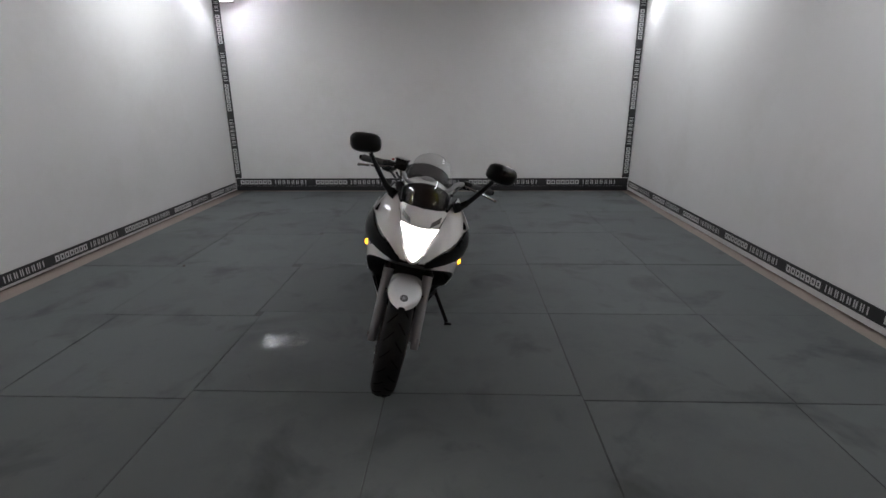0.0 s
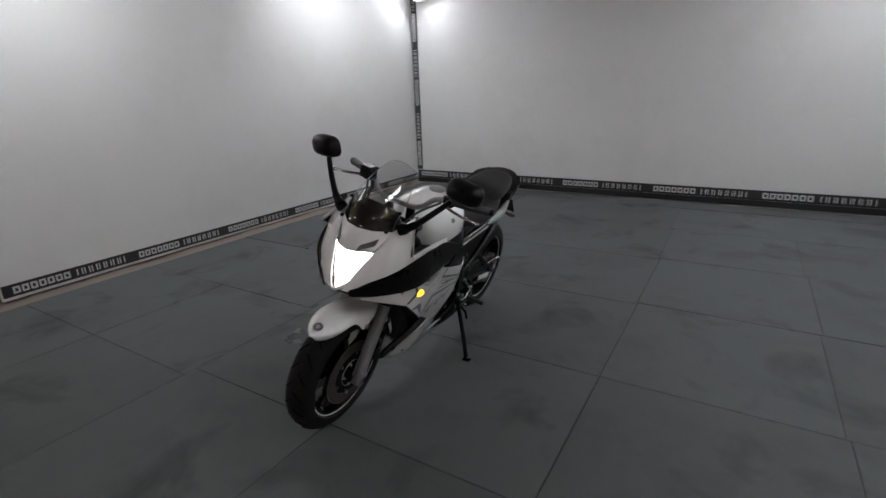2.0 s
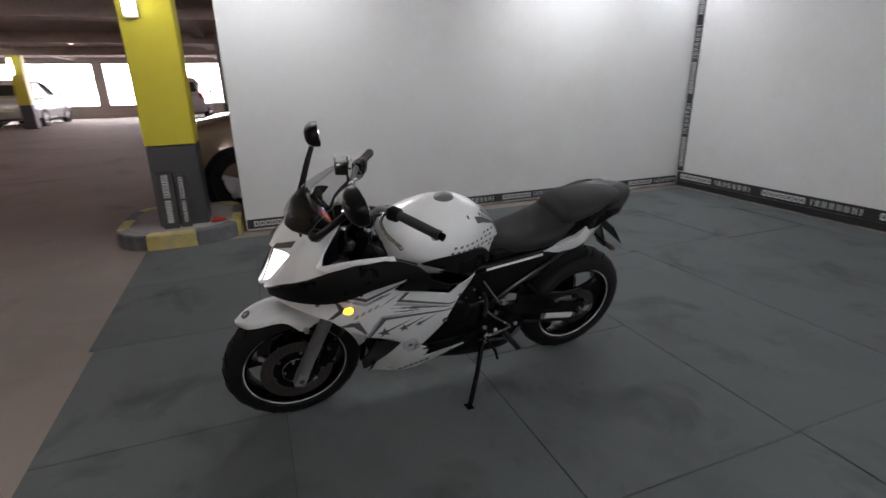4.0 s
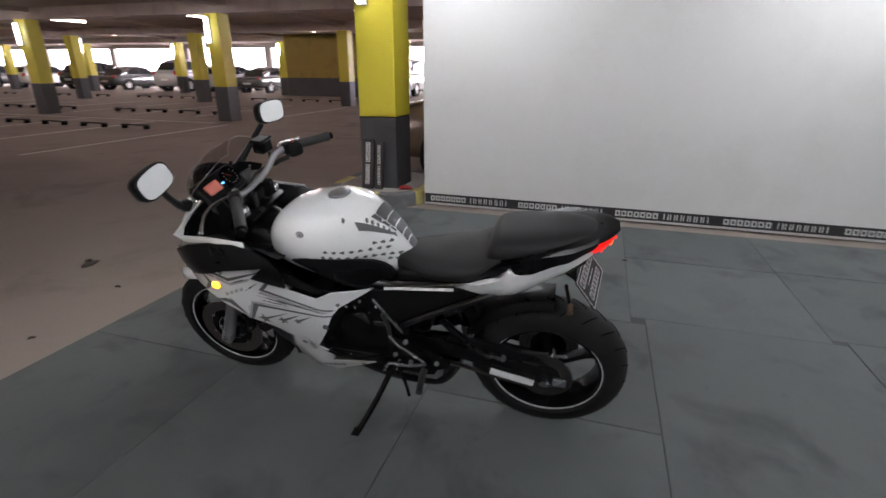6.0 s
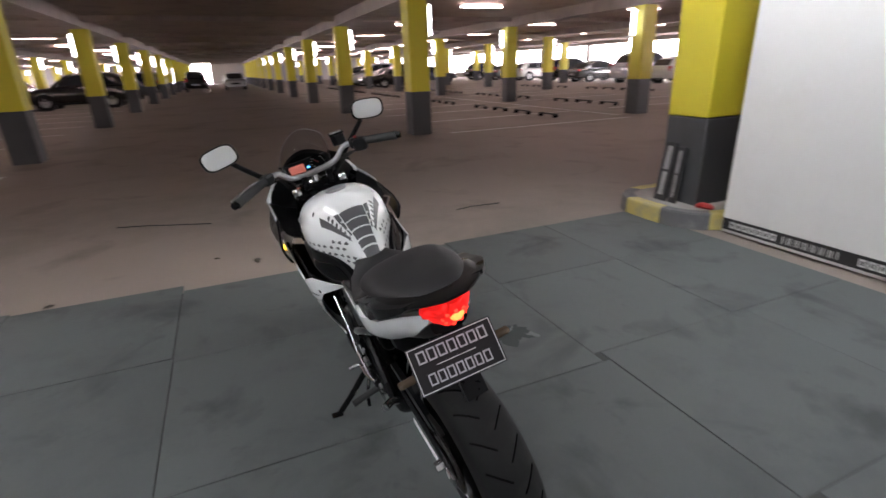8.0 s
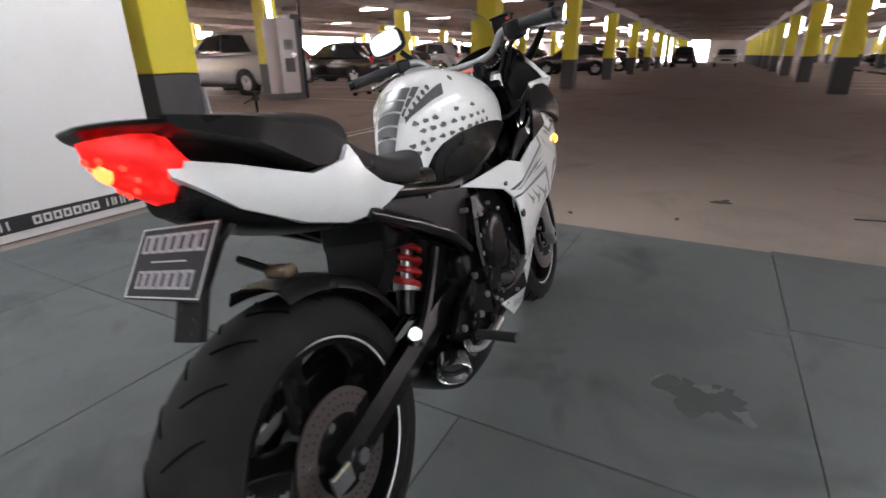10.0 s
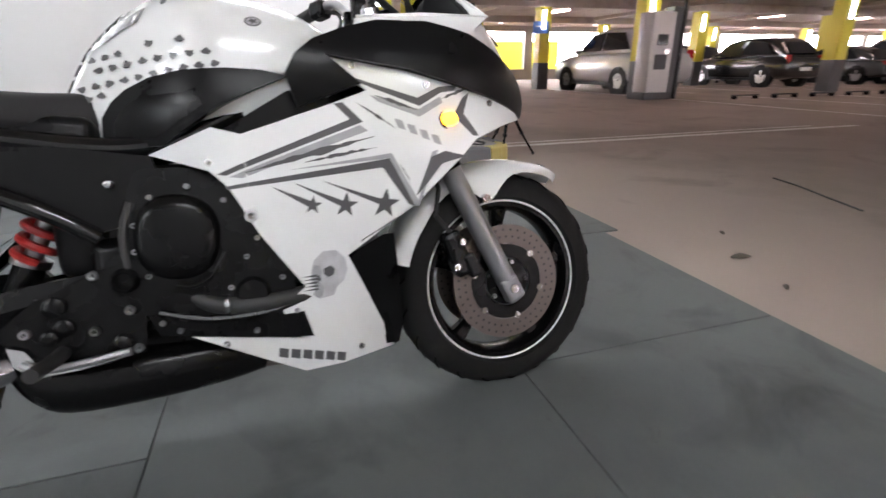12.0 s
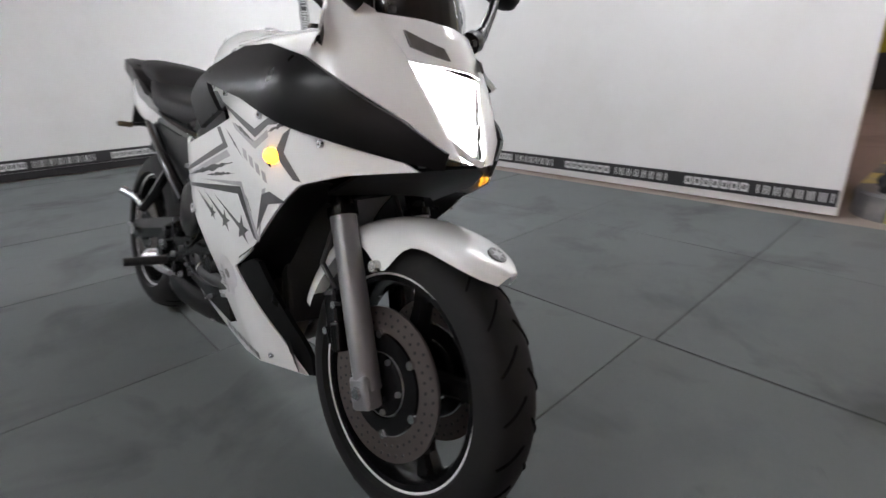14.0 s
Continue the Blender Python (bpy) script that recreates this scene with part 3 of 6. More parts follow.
def brake_disc(parent, centre, x, r, carrier):
    part("brake_disc", bm_lathe([(x - 0.0025, r), (x + 0.0025, r), (x + 0.0025, r - 0.048), (x - 0.0025, r - 0.048)], 64, "X", centre), ROTOR, parent, "browned drilled steel brake disc")
    # holes are not cut: black discs stand in for their shaded insides
    holes = bmesh.new()
    for k in range(40):
        for j in range(2):
            a = k * math.tau / 40 + j * 0.06
            rr = r - 0.013 - 0.018 * j
            bm_lathe([(x - 0.0036, 0.0005), (x - 0.0036, 0.0032), (x + 0.0036, 0.0032), (x + 0.0036, 0.0005)], 6, "X", centre + Vector((0, rr * math.cos(a), rr * math.sin(a))), holes, False)
    tagged(part("drill_hole", holes, RUBBER, parent, "dark discs drawn for the drill holes"), kind="stuff")
    hub = bm_lathe([(x - 0.006, carrier + 0.012), (x + 0.004, carrier + 0.012), (x + 0.004, carrier - 0.02), (x - 0.006, carrier - 0.02)], 40, "X", centre)
    for k in range(5):
        a = k * math.tau / 5
        bm_box(0.01, 0.035, 0.012, centre + Vector((x, (carrier - 0.03) * math.cos(a), (carrier - 0.03) * math.sin(a))), 0.002, hub, (math.degrees(a), 0, 0), 1)
    part("disc_carrier", hub, SATIN, parent)
    for k in range(6):
        a = k * math.tau / 6 + 0.3
        side = 1 if x > 0 else -1
        part("rivet", bm_lathe([(x + side * 0.009, 0.0005), (x + side * 0.009, 0.0085), (x - side * 0.003, 0.0095)], 10, "X", centre + Vector((0, (r - 0.052) * math.cos(a), (r - 0.052) * math.sin(a))), closed=False), STEEL, parent)


def hub_cover(parent, centre, x):
    """A black dish over the hub with a thin bright lip."""
    side = 1 if x > 0 else -1
    part("hub_cover", bm_lathe([(x + side * 0.004, 0.0005), (x + side * 0.004, 0.05), (x + side * 0.001, 0.06), (x - side * 0.02, 0.061)], 36, "X", centre, closed=False), SATIN, parent, "black hub cover", True)
    part("cover_lip", bm_lathe([(x + side * 0.001, 0.06), (x + side * 0.003, 0.061), (x + side * 0.001, 0.0622), (x - side * 0.001, 0.061)], 40, "X", centre), BOLT, parent)
    for k in range(5):
        a = k * math.tau / 5 + 0.6
        part("bolt", bm_lathe([(x + side * 0.009, 0.0005), (x + side * 0.009, 0.0055), (x + side * 0.002, 0.006)], 8, "X", centre + Vector((0, 0.052 * math.cos(a), 0.052 * math.sin(a))), closed=False), BOLT, parent)


front = wheel("front_wheel", FW_HUB, 0.285, 0.061, 0.046, "front wheel with a black five-spoke rim")
brake_disc(front, FW_HUB, -0.066, 0.148, 0.085)
brake_disc(front, FW_HUB, 0.066, 0.148, 0.085)
hub_cover(front, FW_HUB, -0.07)
hub_cover(front, FW_HUB, 0.07)
rear = wheel("rear_wheel", RW, 0.3, 0.08, 0.062, "rear wheel with a black five-spoke rim")
brake_disc(rear, RW, -0.082, 0.118, 0.06)
teeth = bmesh.new()
bm_lathe([(0.083, 0.098), (0.09, 0.098), (0.09, 0.06), (0.083, 0.06)], 48, "X", RW, teeth)
for k in range(44):
    a = k * math.tau / 44
    bm_box(0.006, 0.008, 0.008, RW + Vector((0.0865, 0.1 * math.cos(a), 0.1 * math.sin(a))), 0, teeth, (math.degrees(a), 0, 0))
part("sprocket", teeth, DARK_STEEL, rear, "steel chain sprocket")

# -- fork, calipers, front mudguard --
for s in (1, -1):
    low, mid, top = Vector((0.1 * s, -0.012, 0.268)), Vector((0.1 * s, 0.122, 0.575)), Vector((0.1 * s, 0.265, 0.9))
    leg = part("fork_leg", bm_tube([low, low.lerp(mid, 0.3), mid], 0.026, 18), FORK, bike, "grey fork slider", True)
    part("fork_boot", bm_tube([mid, mid + (top - mid) * 0.02, mid + (top - mid) * 0.05], 0.03, 16), SATIN, leg)
    part("fork_tube", bm_tube([mid, top], 0.021, 14), SATIN, leg, smooth=True)
    part("axle_clamp", bm_box(0.04, 0.048, 0.064, low + Vector((0.006 * s, 0.0, -0.002)), 0.008, rot=(-23, 0, 0)), FORK, leg)
    part("axle_bolt", bm_lathe([(0.032 * s, 0.0005), (0.032 * s, 0.012), (0.02 * s, 0.014)], 6, "X", low, closed=False), STEEL, leg)
    body = bm_box(0.05, 0.05, 0.115, (0.085 * s, 0.118, 0.37), 0.012, rot=(-18, 0, 0))
    bm_box(0.035, 0.03, 0.06, (0.1 * s, 0.088, 0.34), 0.006, body, (-18, 0, 0))
    cal = part("caliper", body, SATIN, bike, "black brake caliper")
    for dz in (-0.03, 0.03):
        part("pin", bm_lathe([(0.114 * s, 0.0005), (0.114 * s, 0.008), (0.1 * s, 0.009)], 8, "X", (0, 0.118 - dz * 0.3, 0.37 + dz), closed=False), STEEL, cal)
    part("brake_hose", bm_tube([(0.09 * s, 0.13, 0.42), (0.105 * s, 0.17, 0.47), (0.1 * s, 0.155, 0.53), (0.07 * s, 0.16, 0.6), (0.05 * s, 0.2, 0.68)], 0.006, 8), RUBBER, bike)


def mudguard_rows(a0, a1, r, half, drop, steps=18, across=13):
    rows = []
    for i in range(steps + 1):
        u = i / steps
        a = radians(a0 + (a1 - a0) * u)
        taper = max(0.04, 1 - max(0, (0.24 - u) / 0.24) ** 2.4) ** 0.5
        row = []
        for k in range(across):
            v = -1 + 2 * k / (across - 1)
            lat = half * taper * math.sin(v * math.pi / 2)
            d = drop(math.degrees(a)) * (abs(v) ** 2.6)
            rr = r - d + 0.02 * max(0, (-math.degrees(a) - 12) / 26) ** 1.5
            row.append((lat, FW.y + rr * math.sin(a), FW.z + rr * math.cos(a)))
        rows.append(row)
    return rows


def guard_drop(a):
    return 0.028 + 0.072 * math.exp(-((a - 8) / 12) ** 2) + 0.02 * max(0, min(1, (a - 20) / 30))


guard = part("front_mudguard", bm_loft(mudguard_rows(-39, 74, 0.313, 0.08, guard_drop, 30, 15), thick=0.004, inward=(0, 0, -1)), WHITE, bike, "glossy white front mudguard", True)
tip = FW + Vector((0, -0.3285 * math.sin(radians(31)), 0.3285 * math.cos(radians(31))))
badge_turn = Matrix.Translation(tip) @ Matrix.Rotation(radians(31), 4, "X")
emblem = bm_lathe([(0.001, 0.0005), (0.001, 0.018), (-0.003, 0.018)], 20, "Z", closed=False)
bmesh.ops.transform(emblem, matrix=badge_turn, verts=emblem.verts[:])
badge = part("emblem", emblem, GRAPHITE, guard, "small round dark emblem")
star = bmesh.new()
star.faces.new([star.verts.new((x, y, 0.0022)) for x, y in [((0.0155 if k % 2 == 0 else 0.006) * math.cos(k * math.pi / 6), (0.0155 if k % 2 == 0 else 0.006) * math.sin(k * math.pi / 6)) for k in range(12)]])
bmesh.ops.transform(star, matrix=badge_turn, verts=star.verts[:])
part("emblem_star", star, PALE, badge, "pale star in the emblem")
for s in (1, -1):
    part("screw", bm_lathe([(0.094 * s, 0.0005), (0.094 * s, 0.011), (0.075 * s, 0.012)], 10, "X", (0, 0.028, 0.497), closed=False), STEEL, guard)

# -- fairing --
SIDE = ((0.745, 0.648), (0.69, 0.662), (0.62, 0.682), (0.57, 0.664), (0.4, 0.713), (0.332, 0.735), (0.424, 0.802), (0.248, 0.77), (0.118, 0.731), (-0.044, 0.7),
        (-0.07, 0.683), (0.02, 0.66), (0.098, 0.632), (0.138, 0.596), (0.25, 0.502), (0.396, 0.413), (0.286, 0.158), (0.506, 0.153), (0.715, 0.287),
        (0.504, 0.24), (0.531, 0.271), (0.538, 0.319), (0.488, 0.358), (0.56, 0.475), (0.604, 0.57), (0.635, 0.605))
COWL = ((0.482, 0.764), (0.46, 0.8), (0.424, 0.829), (0.365, 0.852), (0.298, 0.868), (0.196, 0.867), (0.1, 0.845), (0.042, 0.817), (-0.058, 0.759), (-0.1, 0.72), (-0.092, 0.69),
        (-0.044, 0.697), (0.117, 0.729), (0.246, 0.768), (0.405, 0.797), (0.345, 0.744), (0.465, 0.707))
INNER = ((0.396, 0.412), (0.317, 0.448), (0.293, 0.448), (0.261, 0.215), (0.272, 0.161), (0.288, 0.158))
INSERT = ((0.67, 0.64), (0.6, 0.68), (0.572, 0.668), (0.4, 0.718), (0.42, 0.75), (0.48, 0.742))


def ring_dot(y, z, r, n=12):
    return [(y + r * math.cos(k * math.tau / n), z + r * math.sin(k * math.tau / n)) for k in range(n)]


def star_outline(y, z, r, turn):
    return [(y + (r if k % 2 == 0 else r * 0.4) * math.cos(turn + k * math.pi / 5), z + (r if k % 2 == 0 else r * 0.4) * math.sin(turn + k * math.pi / 5)) for k in range(10)]


def jagged(a, b, w, n, seed):
    """A torn brush stroke from a to b."""
    r = random.Random(seed)
    up, down = [], []
    for i in range(n + 1):
        u = i / n
        y, z = a[0] + (b[0] - a[0]) * u, a[1] + (b[1] - a[1]) * u
        k = w * math.sin(math.pi * min(0.97, max(0.03, u))) * r.uniform(0.35, 1.2)
        up.append((y, z + k))
        down.append((y, z - k * r.uniform(0.3, 1)))
    return up + down[::-1]


BANDS = {
    "upper_band": ((0.621, 0.597), (0.37, 0.682), (0.398, 0.712), (0.381, 0.714), (0.345, 0.676), (0.606, 0.593)),
    "lower_band": ((0.612, 0.573), (0.297, 0.603), (0.248, 0.502), (0.261, 0.506), (0.312, 0.586), (0.606, 0.567)),
    "star_arm": ((0.245, 0.521), (0.208, 0.6), (0.177, 0.61), (0.125, 0.597), (0.184, 0.585), (0.218, 0.547)),
    "chevron": ((0.402, 0.774), (0.23, 0.718), (0.184, 0.738), (0.142, 0.741), (0.148, 0.73), (0.179, 0.727), (0.227, 0.702), (0.314, 0.736)),
    "indicator_edge": ((0.114, 0.727), (0.13, 0.684), (0.091, 0.638), (0.108, 0.639), (0.155, 0.68), (0.132, 0.715)),
}
PALES = {
    "grey_band": ((0.6, 0.59), (0.352, 0.67), (0.336, 0.659), (0.578, 0.586)),
    "grey_star": ((0.5, 0.594), (0.292, 0.613), (0.24, 0.513), (0.206, 0.61), (0.192, 0.614), (0.238, 0.5), (0.254, 0.503), (0.296, 0.603)),
    "grey_chevron": ((0.327, 0.726), (0.228, 0.696), (0.182, 0.719), (0.177, 0.707), (0.228, 0.681), (0.312, 0.713)),
}


def fairing(s):
    side = part("side_fairing", bm_shell(SIDE, fairing_width, s, thick=0.006), WHITE, bike, "glossy white side fairing with grey star decals", True)
    part("upper_cowl", bm_shell(COWL, cowl_width, s, 0.001, 0.01, bulge=0.022), PLASTIC, bike, "black upper side cowl", True)
    part("radiator_shroud", bm_shell(INNER, fairing_width, s, -0.004, 0.012), PLASTIC, bike, "black radiator side cover", True)
    rim = [(fairing_width(y, z) - 0.004, y, z) for y, z in ((0.06, 0.644), (0.098, 0.63), (0.138, 0.594), (0.25, 0.5), (0.394, 0.412), (0.345, 0.3), (0.288, 0.165))]
    deep = [(0.07, 0.16, 0.63), (0.075, 0.2, 0.6), (0.085, 0.25, 0.55), (0.09, 0.3, 0.46), (0.095, 0.34, 0.38), (0.09, 0.31, 0.28), (0.06, 0.29, 0.17)]
    part("inner_fairing", bm_loft([[(s * p[0], p[1], p[2]) for p in smooth_stations(rim, 3)], [(s * (p[0] + q[0]) / 2, (p[1] + q[1]) / 2 + 0.02, (p[2] + q[2]) / 2) for p, q in zip(smooth_stations(rim, 3), smooth_stations(deep, 3))], [(s * p[0], p[1], p[2]) for p in smooth_stations(deep, 3)]], thick=0.004, inward=(0, 1, 0)), PLASTIC, bike, "black inner fairing duct", True)
    part("frame_infill", bm_shell(INSERT, fairing_width, s, -0.022, 0.008), PLASTIC, bike, "black infill panel", True)
    for name, line in BANDS.items():
        part(name, bm_shell(line, fairing_width, s, 0.0012, 0.0, 0.02), GRAPHITE, side, "dark grey decal")
    for name, line in PALES.items():
        part(name, bm_shell(line, fairing_width, s, 0.0008, 0.0, 0.02), PALE, side, "silver grey decal")
    for (y, z), (ty, tz), r in (((0.457, 0.524), (0.531, 0.567), 0.019), ((0.393, 0.518), (0.49, 0.571), 0.026), ((0.312, 0.513), (0.438, 0.571), 0.032)):
        part("star", bm_shell(star_outline(y, z, r, 1.75), fairing_width, s, 0.0012, 0.0, 0.02), GRAPHITE, side, "dark star decal")
        part("star_tail", bm_shell(((ty, tz), (y - 0.002, z + 0.006), (y + 0.01, z - 0.002)), fairing_width, s, 0.001, 0.0, 0.02), GRAPHITE, side)
    strokes = (((0.572, 0.595), (0.326, 0.647), 0.007), ((0.465, 0.606), (0.321, 0.626), 0.005), ((0.354, 0.712), (0.279, 0.66), 0.004), ((0.32, 0.726), (0.234, 0.694), 0.005), ((0.18, 0.714), (0.12, 0.734), 0.005), ((0.276, 0.59), (0.254, 0.55), 0.004))
    for k, (a, b, w) in enumerate(strokes):
        part("brush_stroke", bm_shell(jagged(a, b, w, 14, k), fairing_width, s, 0.0014, 0.0, 0.03), GRAPHITE, side)
    for k in range(4):
        u = k / 4
        y, z = 0.281 - 0.1 * u, 0.68 - 0.045 * u
        part("model_mark", bm_shell(((y, z), (y - 0.006, z - 0.018), (y - 0.022, z - 0.024), (y - 0.016, z - 0.005)), fairing_width, s, 0.0012, 0.0, 0.03), PALE, side)
    head = [(0.474, 0.386), (0.466, 0.413), (0.446, 0.429), (0.421, 0.428), (0.403, 0.409), (0.4, 0.382), (0.408, 0.36), (0.424, 0.349), (0.432, 0.33), (0.462, 0.326), (0.474, 0.338), (0.468, 0.352), (0.474, 0.364)]
    part("printed_decal", bm_shell(head, fairing_width, s, 0.001, 0.0, 0.02), ASH, side, "grey printed decal with torn edge")
    part("decal_shade", bm_shell(((0.474, 0.386), (0.47, 0.402), (0.458, 0.4), (0.452, 0.386), (0.46, 0.366), (0.452, 0.35), (0.456, 0.332), (0.466, 0.328), (0.474, 0.338), (0.468, 0.352), (0.474, 0.364)), fairing_width, s, 0.0018, 0.0, 0.02), PALE, side)
    part("decal_hollow", bm_shell(((0.448, 0.392), (0.434, 0.397), (0.426, 0.388), (0.429, 0.377), (0.441, 0.372), (0.449, 0.38)), fairing_width, s, 0.0026, 0.0, 0.03), GRAPHITE, side)
    part("decal_hollow", bm_shell(((0.466, 0.372), (0.46, 0.38), (0.455, 0.37), (0.459, 0.364)), fairing_width, s, 0.0026, 0.0, 0.03), GRAPHITE, side)
    for k in range(5):
        z = 0.347 + 0.0075 * k
        part("torn_edge", bm_shell(((0.495 - 0.003 * (k % 2), z + 0.002), (0.464, z + 0.005), (0.462, z - 0.001)), fairing_width, s, 0.0026, 0.0, 0.03), GRAPHITE, side)
    # the maker's word on the belly, as plain blocks
    for k in range(6):
        y, z = 0.556 - 0.0245 * k, 0.226 - 0.0075 * k
        if s > 0:
            y, z = 0.556 - 0.0245 * (5 - k), 0.226 - 0.0075 * (5 - k)
        part("mark_block", bm_shell(((y, z), (y - 0.019, z - 0.007), (y - 0.016, z - 0.03), (y + 0.003, z - 0.022)), fairing_width, s, 0.0012, 0.0, 0.03), GRAPHITE, side)
    for y, z in ((0.633, 0.62), (0.356, 0.781), (0.21, 0.742), (0.058, 0.707), (0.655, 0.258), (0.376, 0.186)):
        screw(y, z, s, side)
    screw(0.572, 0.515, s, side, r=0.0125)
    # indicator, set in the fairing
    lamp = bm_lathe([(0.012 * s, 0.0005), (0.01 * s, 0.009), (0.004 * s, 0.0165), (-0.008 * s, 0.018)], 16, "X", (0, 0, 0), closed=False)
    bmesh.ops.transform(lamp, matrix=Matrix.Translation((s * fairing_width(0.162, 0.675), 0.162, 0.675)) @ Matrix.Rotation(s * -0.4, 4, "Z") @ Matrix.Diagonal((1, 1.15, 0.85, 1)), verts=lamp.verts[:])
    signal = part("indicator", lamp, AMBER, bike, "lit amber turn signal", True)
    # added cup, blocks the signal's glow towards the inside of the fairing
    cup = bm_lathe([(-0.005 * s, 0.0225), (-0.016 * s, 0.022), (-0.018 * s, 0.0005)], 16, "X", (0, 0, 0), closed=False)
    bmesh.ops.transform(cup, matrix=Matrix.Translation((s * fairing_width(0.162, 0.675), 0.162, 0.675)) @ Matrix.Rotation(s * -0.4, 4, "Z"), verts=cup.verts[:])
    part("lamp_cup", cup, PLASTIC, signal, "black cup behind the signal", True)
    # white nose wing, from the black cowl up to the headlamp and screen
    outer = [(cowl_width(y, z) + 0.002, y, z) for y, z in ((0.34, 0.86), (0.22, 0.868), (0.1, 0.844), (0.03, 0.81), (-0.01, 0.788), (-0.058, 0.758), (-0.1, 0.712))]
    inner = [(0.228, 0.335, 0.874), (0.228, 0.2, 0.882), (0.228, 0.057, 0.88), (0.157, 0.156, 0.99), (0.122, 0.062, 0.944), (0.092, -0.008, 0.862), (0.03, -0.106, 0.708)]
    rows = []
    for i in range(6):
        for q in range(5 if i < 5 else 6):
            u = q / 5
            a, b = Vector(outer[i]).lerp(Vector(outer[i + 1]), u), Vector(inner[i]).lerp(Vector(inner[i + 1]), u)
            out = Vector((0.5, -0.5, 0.5)).normalized()
            rows.append([(lambda p: (s * p.x, p.y, p.z))(a.lerp(b, v / 6) + out * 0.07 * (a - b).length * math.sin(math.pi * v / 6)) for v in range(7)])
    wing = part("nose_wing", bm_loft(rows, thick=0.004, inward=(-0.4 * s, 0.7, -0.4)), WHITE, bike, "glossy white upper nose panel", True)
    part("wing_lining", bm_loft([[(x - 0.007 * s, y + 0.007, z - 0.004) for x, y, z in row[1:]] for row in rows], thick=0.002, inward=(-0.4 * s, 0.7, -0.4)), PLASTIC, bike, "matt black lining of the nose panel", True)
    part("white_edge", bm_tube([(s * p[0], p[1], p[2] + 0.001) for p in inner[:4]], 0.003, 6), WHITE, wing)
    # dark inner cowl lining behind the wing, round the dials
    edge = [(0.222, 0.43, 0.826), (0.224, 0.335, 0.87), (0.222, 0.2, 0.877), (0.221, 0.064, 0.875), (0.15, 0.16, 0.985), (0.112, 0.09, 0.952)]
    deep = [(0.17, 0.44, 0.79), (0.15, 0.35, 0.8), (0.14, 0.24, 0.8), (0.12, 0.16, 0.83), (0.1, 0.16, 0.9), (0.06, 0.12, 0.92)]
    part("cowl_lining", bm_loft([[(s * p[0], p[1], p[2]) for p in edge], [(s * (p[0] + q[0]) / 2, (p[1] + q[1]) / 2, (p[2] + q[2]) / 2 - 0.01) for p, q in zip(edge, deep)], [(s * p[0], p[1], p[2]) for p in deep]], thick=0.004, inward=(0, 0, -1)), PLASTIC, bike, "matt black inner cowl", True)


for s in (1, -1):
    fairing(s)

# headlamp: a kite-shaped lens, reflector and bulb behind it
lens_rows = []
for v in range(9):
    u = v / 8
    half = 0.088 * (1 - u) ** 0.8 + 0.012
    z = 0.858 - 0.15 * u
    y = -0.045 - 0.062 * u
    lens_rows.append([(half * w, y + 0.038 * (abs(w) ** 2) * (1 - u * 0.6), z + 0.004 * abs(w)) for w in (-1, -0.75, -0.5, -0.25, 0, 0.25, 0.5, 0.75, 1)])
lamp_ob = part("headlamp", bm_loft([[(x * 0.97, y + 0.045, z) for x, y, z in row] for row in lens_rows], thick=0.01, inward=(0, 1, 0)), STEEL, bike, "lit kite-shaped headlamp", True)
part("bulb", bm_loft([[(x * 0.94, y + 0.008, z - 0.001) for x, y, z in row] for row in lens_rows], thick=0.003, inward=(0, 1, 0)), HEADLIGHT, lamp_ob, "dazzling lit reflector", True)
part("lens", bm_loft(lens_rows, thick=0.003, inward=(0, 1, 0)), LENS, lamp_ob, "clear headlamp lens", True)
bpy.data.objects["lens"].visible_shadow = False
# added black shell that closes the lamp behind its lens and blocks its glow
rim_line = [r[0] for r in lens_rows] + lens_rows[-1][1:] + [r[-1] for r in lens_rows[-2::-1]] + lens_rows[0][-2:0:-1]
part("lamp_shell", bm_loft([[(x * 1.01, y + 0.004, z) for x, y, z in rim_line], [(x, y + 0.06, z) for x, y, z in rim_line], [(x * 0.7, y + 0.09, 0.79 + (z - 0.79) * 0.7) for x, y, z in rim_line]], close_ring=True, caps=False), PLASTIC, lamp_ob, "black lamp shell", True)
part("lamp_back", bm_loft([[(x * 0.72, y + 0.086, 0.79 + (z - 0.79) * 0.72) for x, y, z in row] for row in lens_rows], thick=0.004, inward=(0, 1, 0)), PLASTIC, lamp_ob, "black lamp back", True)
for s in (1, -1):
    part("position_lamp", bm_loft([[(s * 0.045, -0.06, 0.872), (s * 0.065, -0.035, 0.878), (s * 0.088, -0.005, 0.888)], [(s * 0.05, -0.045, 0.892), (s * 0.07, -0.018, 0.902), (s * 0.092, 0.012, 0.915)]], thick=0.006, inward=(0, 1, 0)), SMOKED, lamp_ob, "small clear position lamp", True)
part("nose_bridge", bm_loft([[(-0.088, -0.004, 0.865), (-0.045, -0.05, 0.862), (0, -0.066, 0.862), (0.045, -0.05, 0.862), (0.088, -0.004, 0.865)],
                             [(-0.105, 0.03, 0.905), (-0.05, -0.03, 0.9), (0, -0.045, 0.9), (0.05, -0.03, 0.9), (0.105, 0.03, 0.905)],
                             [(-0.122, 0.065, 0.94), (-0.06, 0.005, 0.94), (0, -0.012, 0.94), (0.06, 0.005, 0.94), (0.122, 0.065, 0.94)]], thick=0.004, inward=(0, 1, -0.2)), WHITE, bike, "white bridge above the headlamp", True)
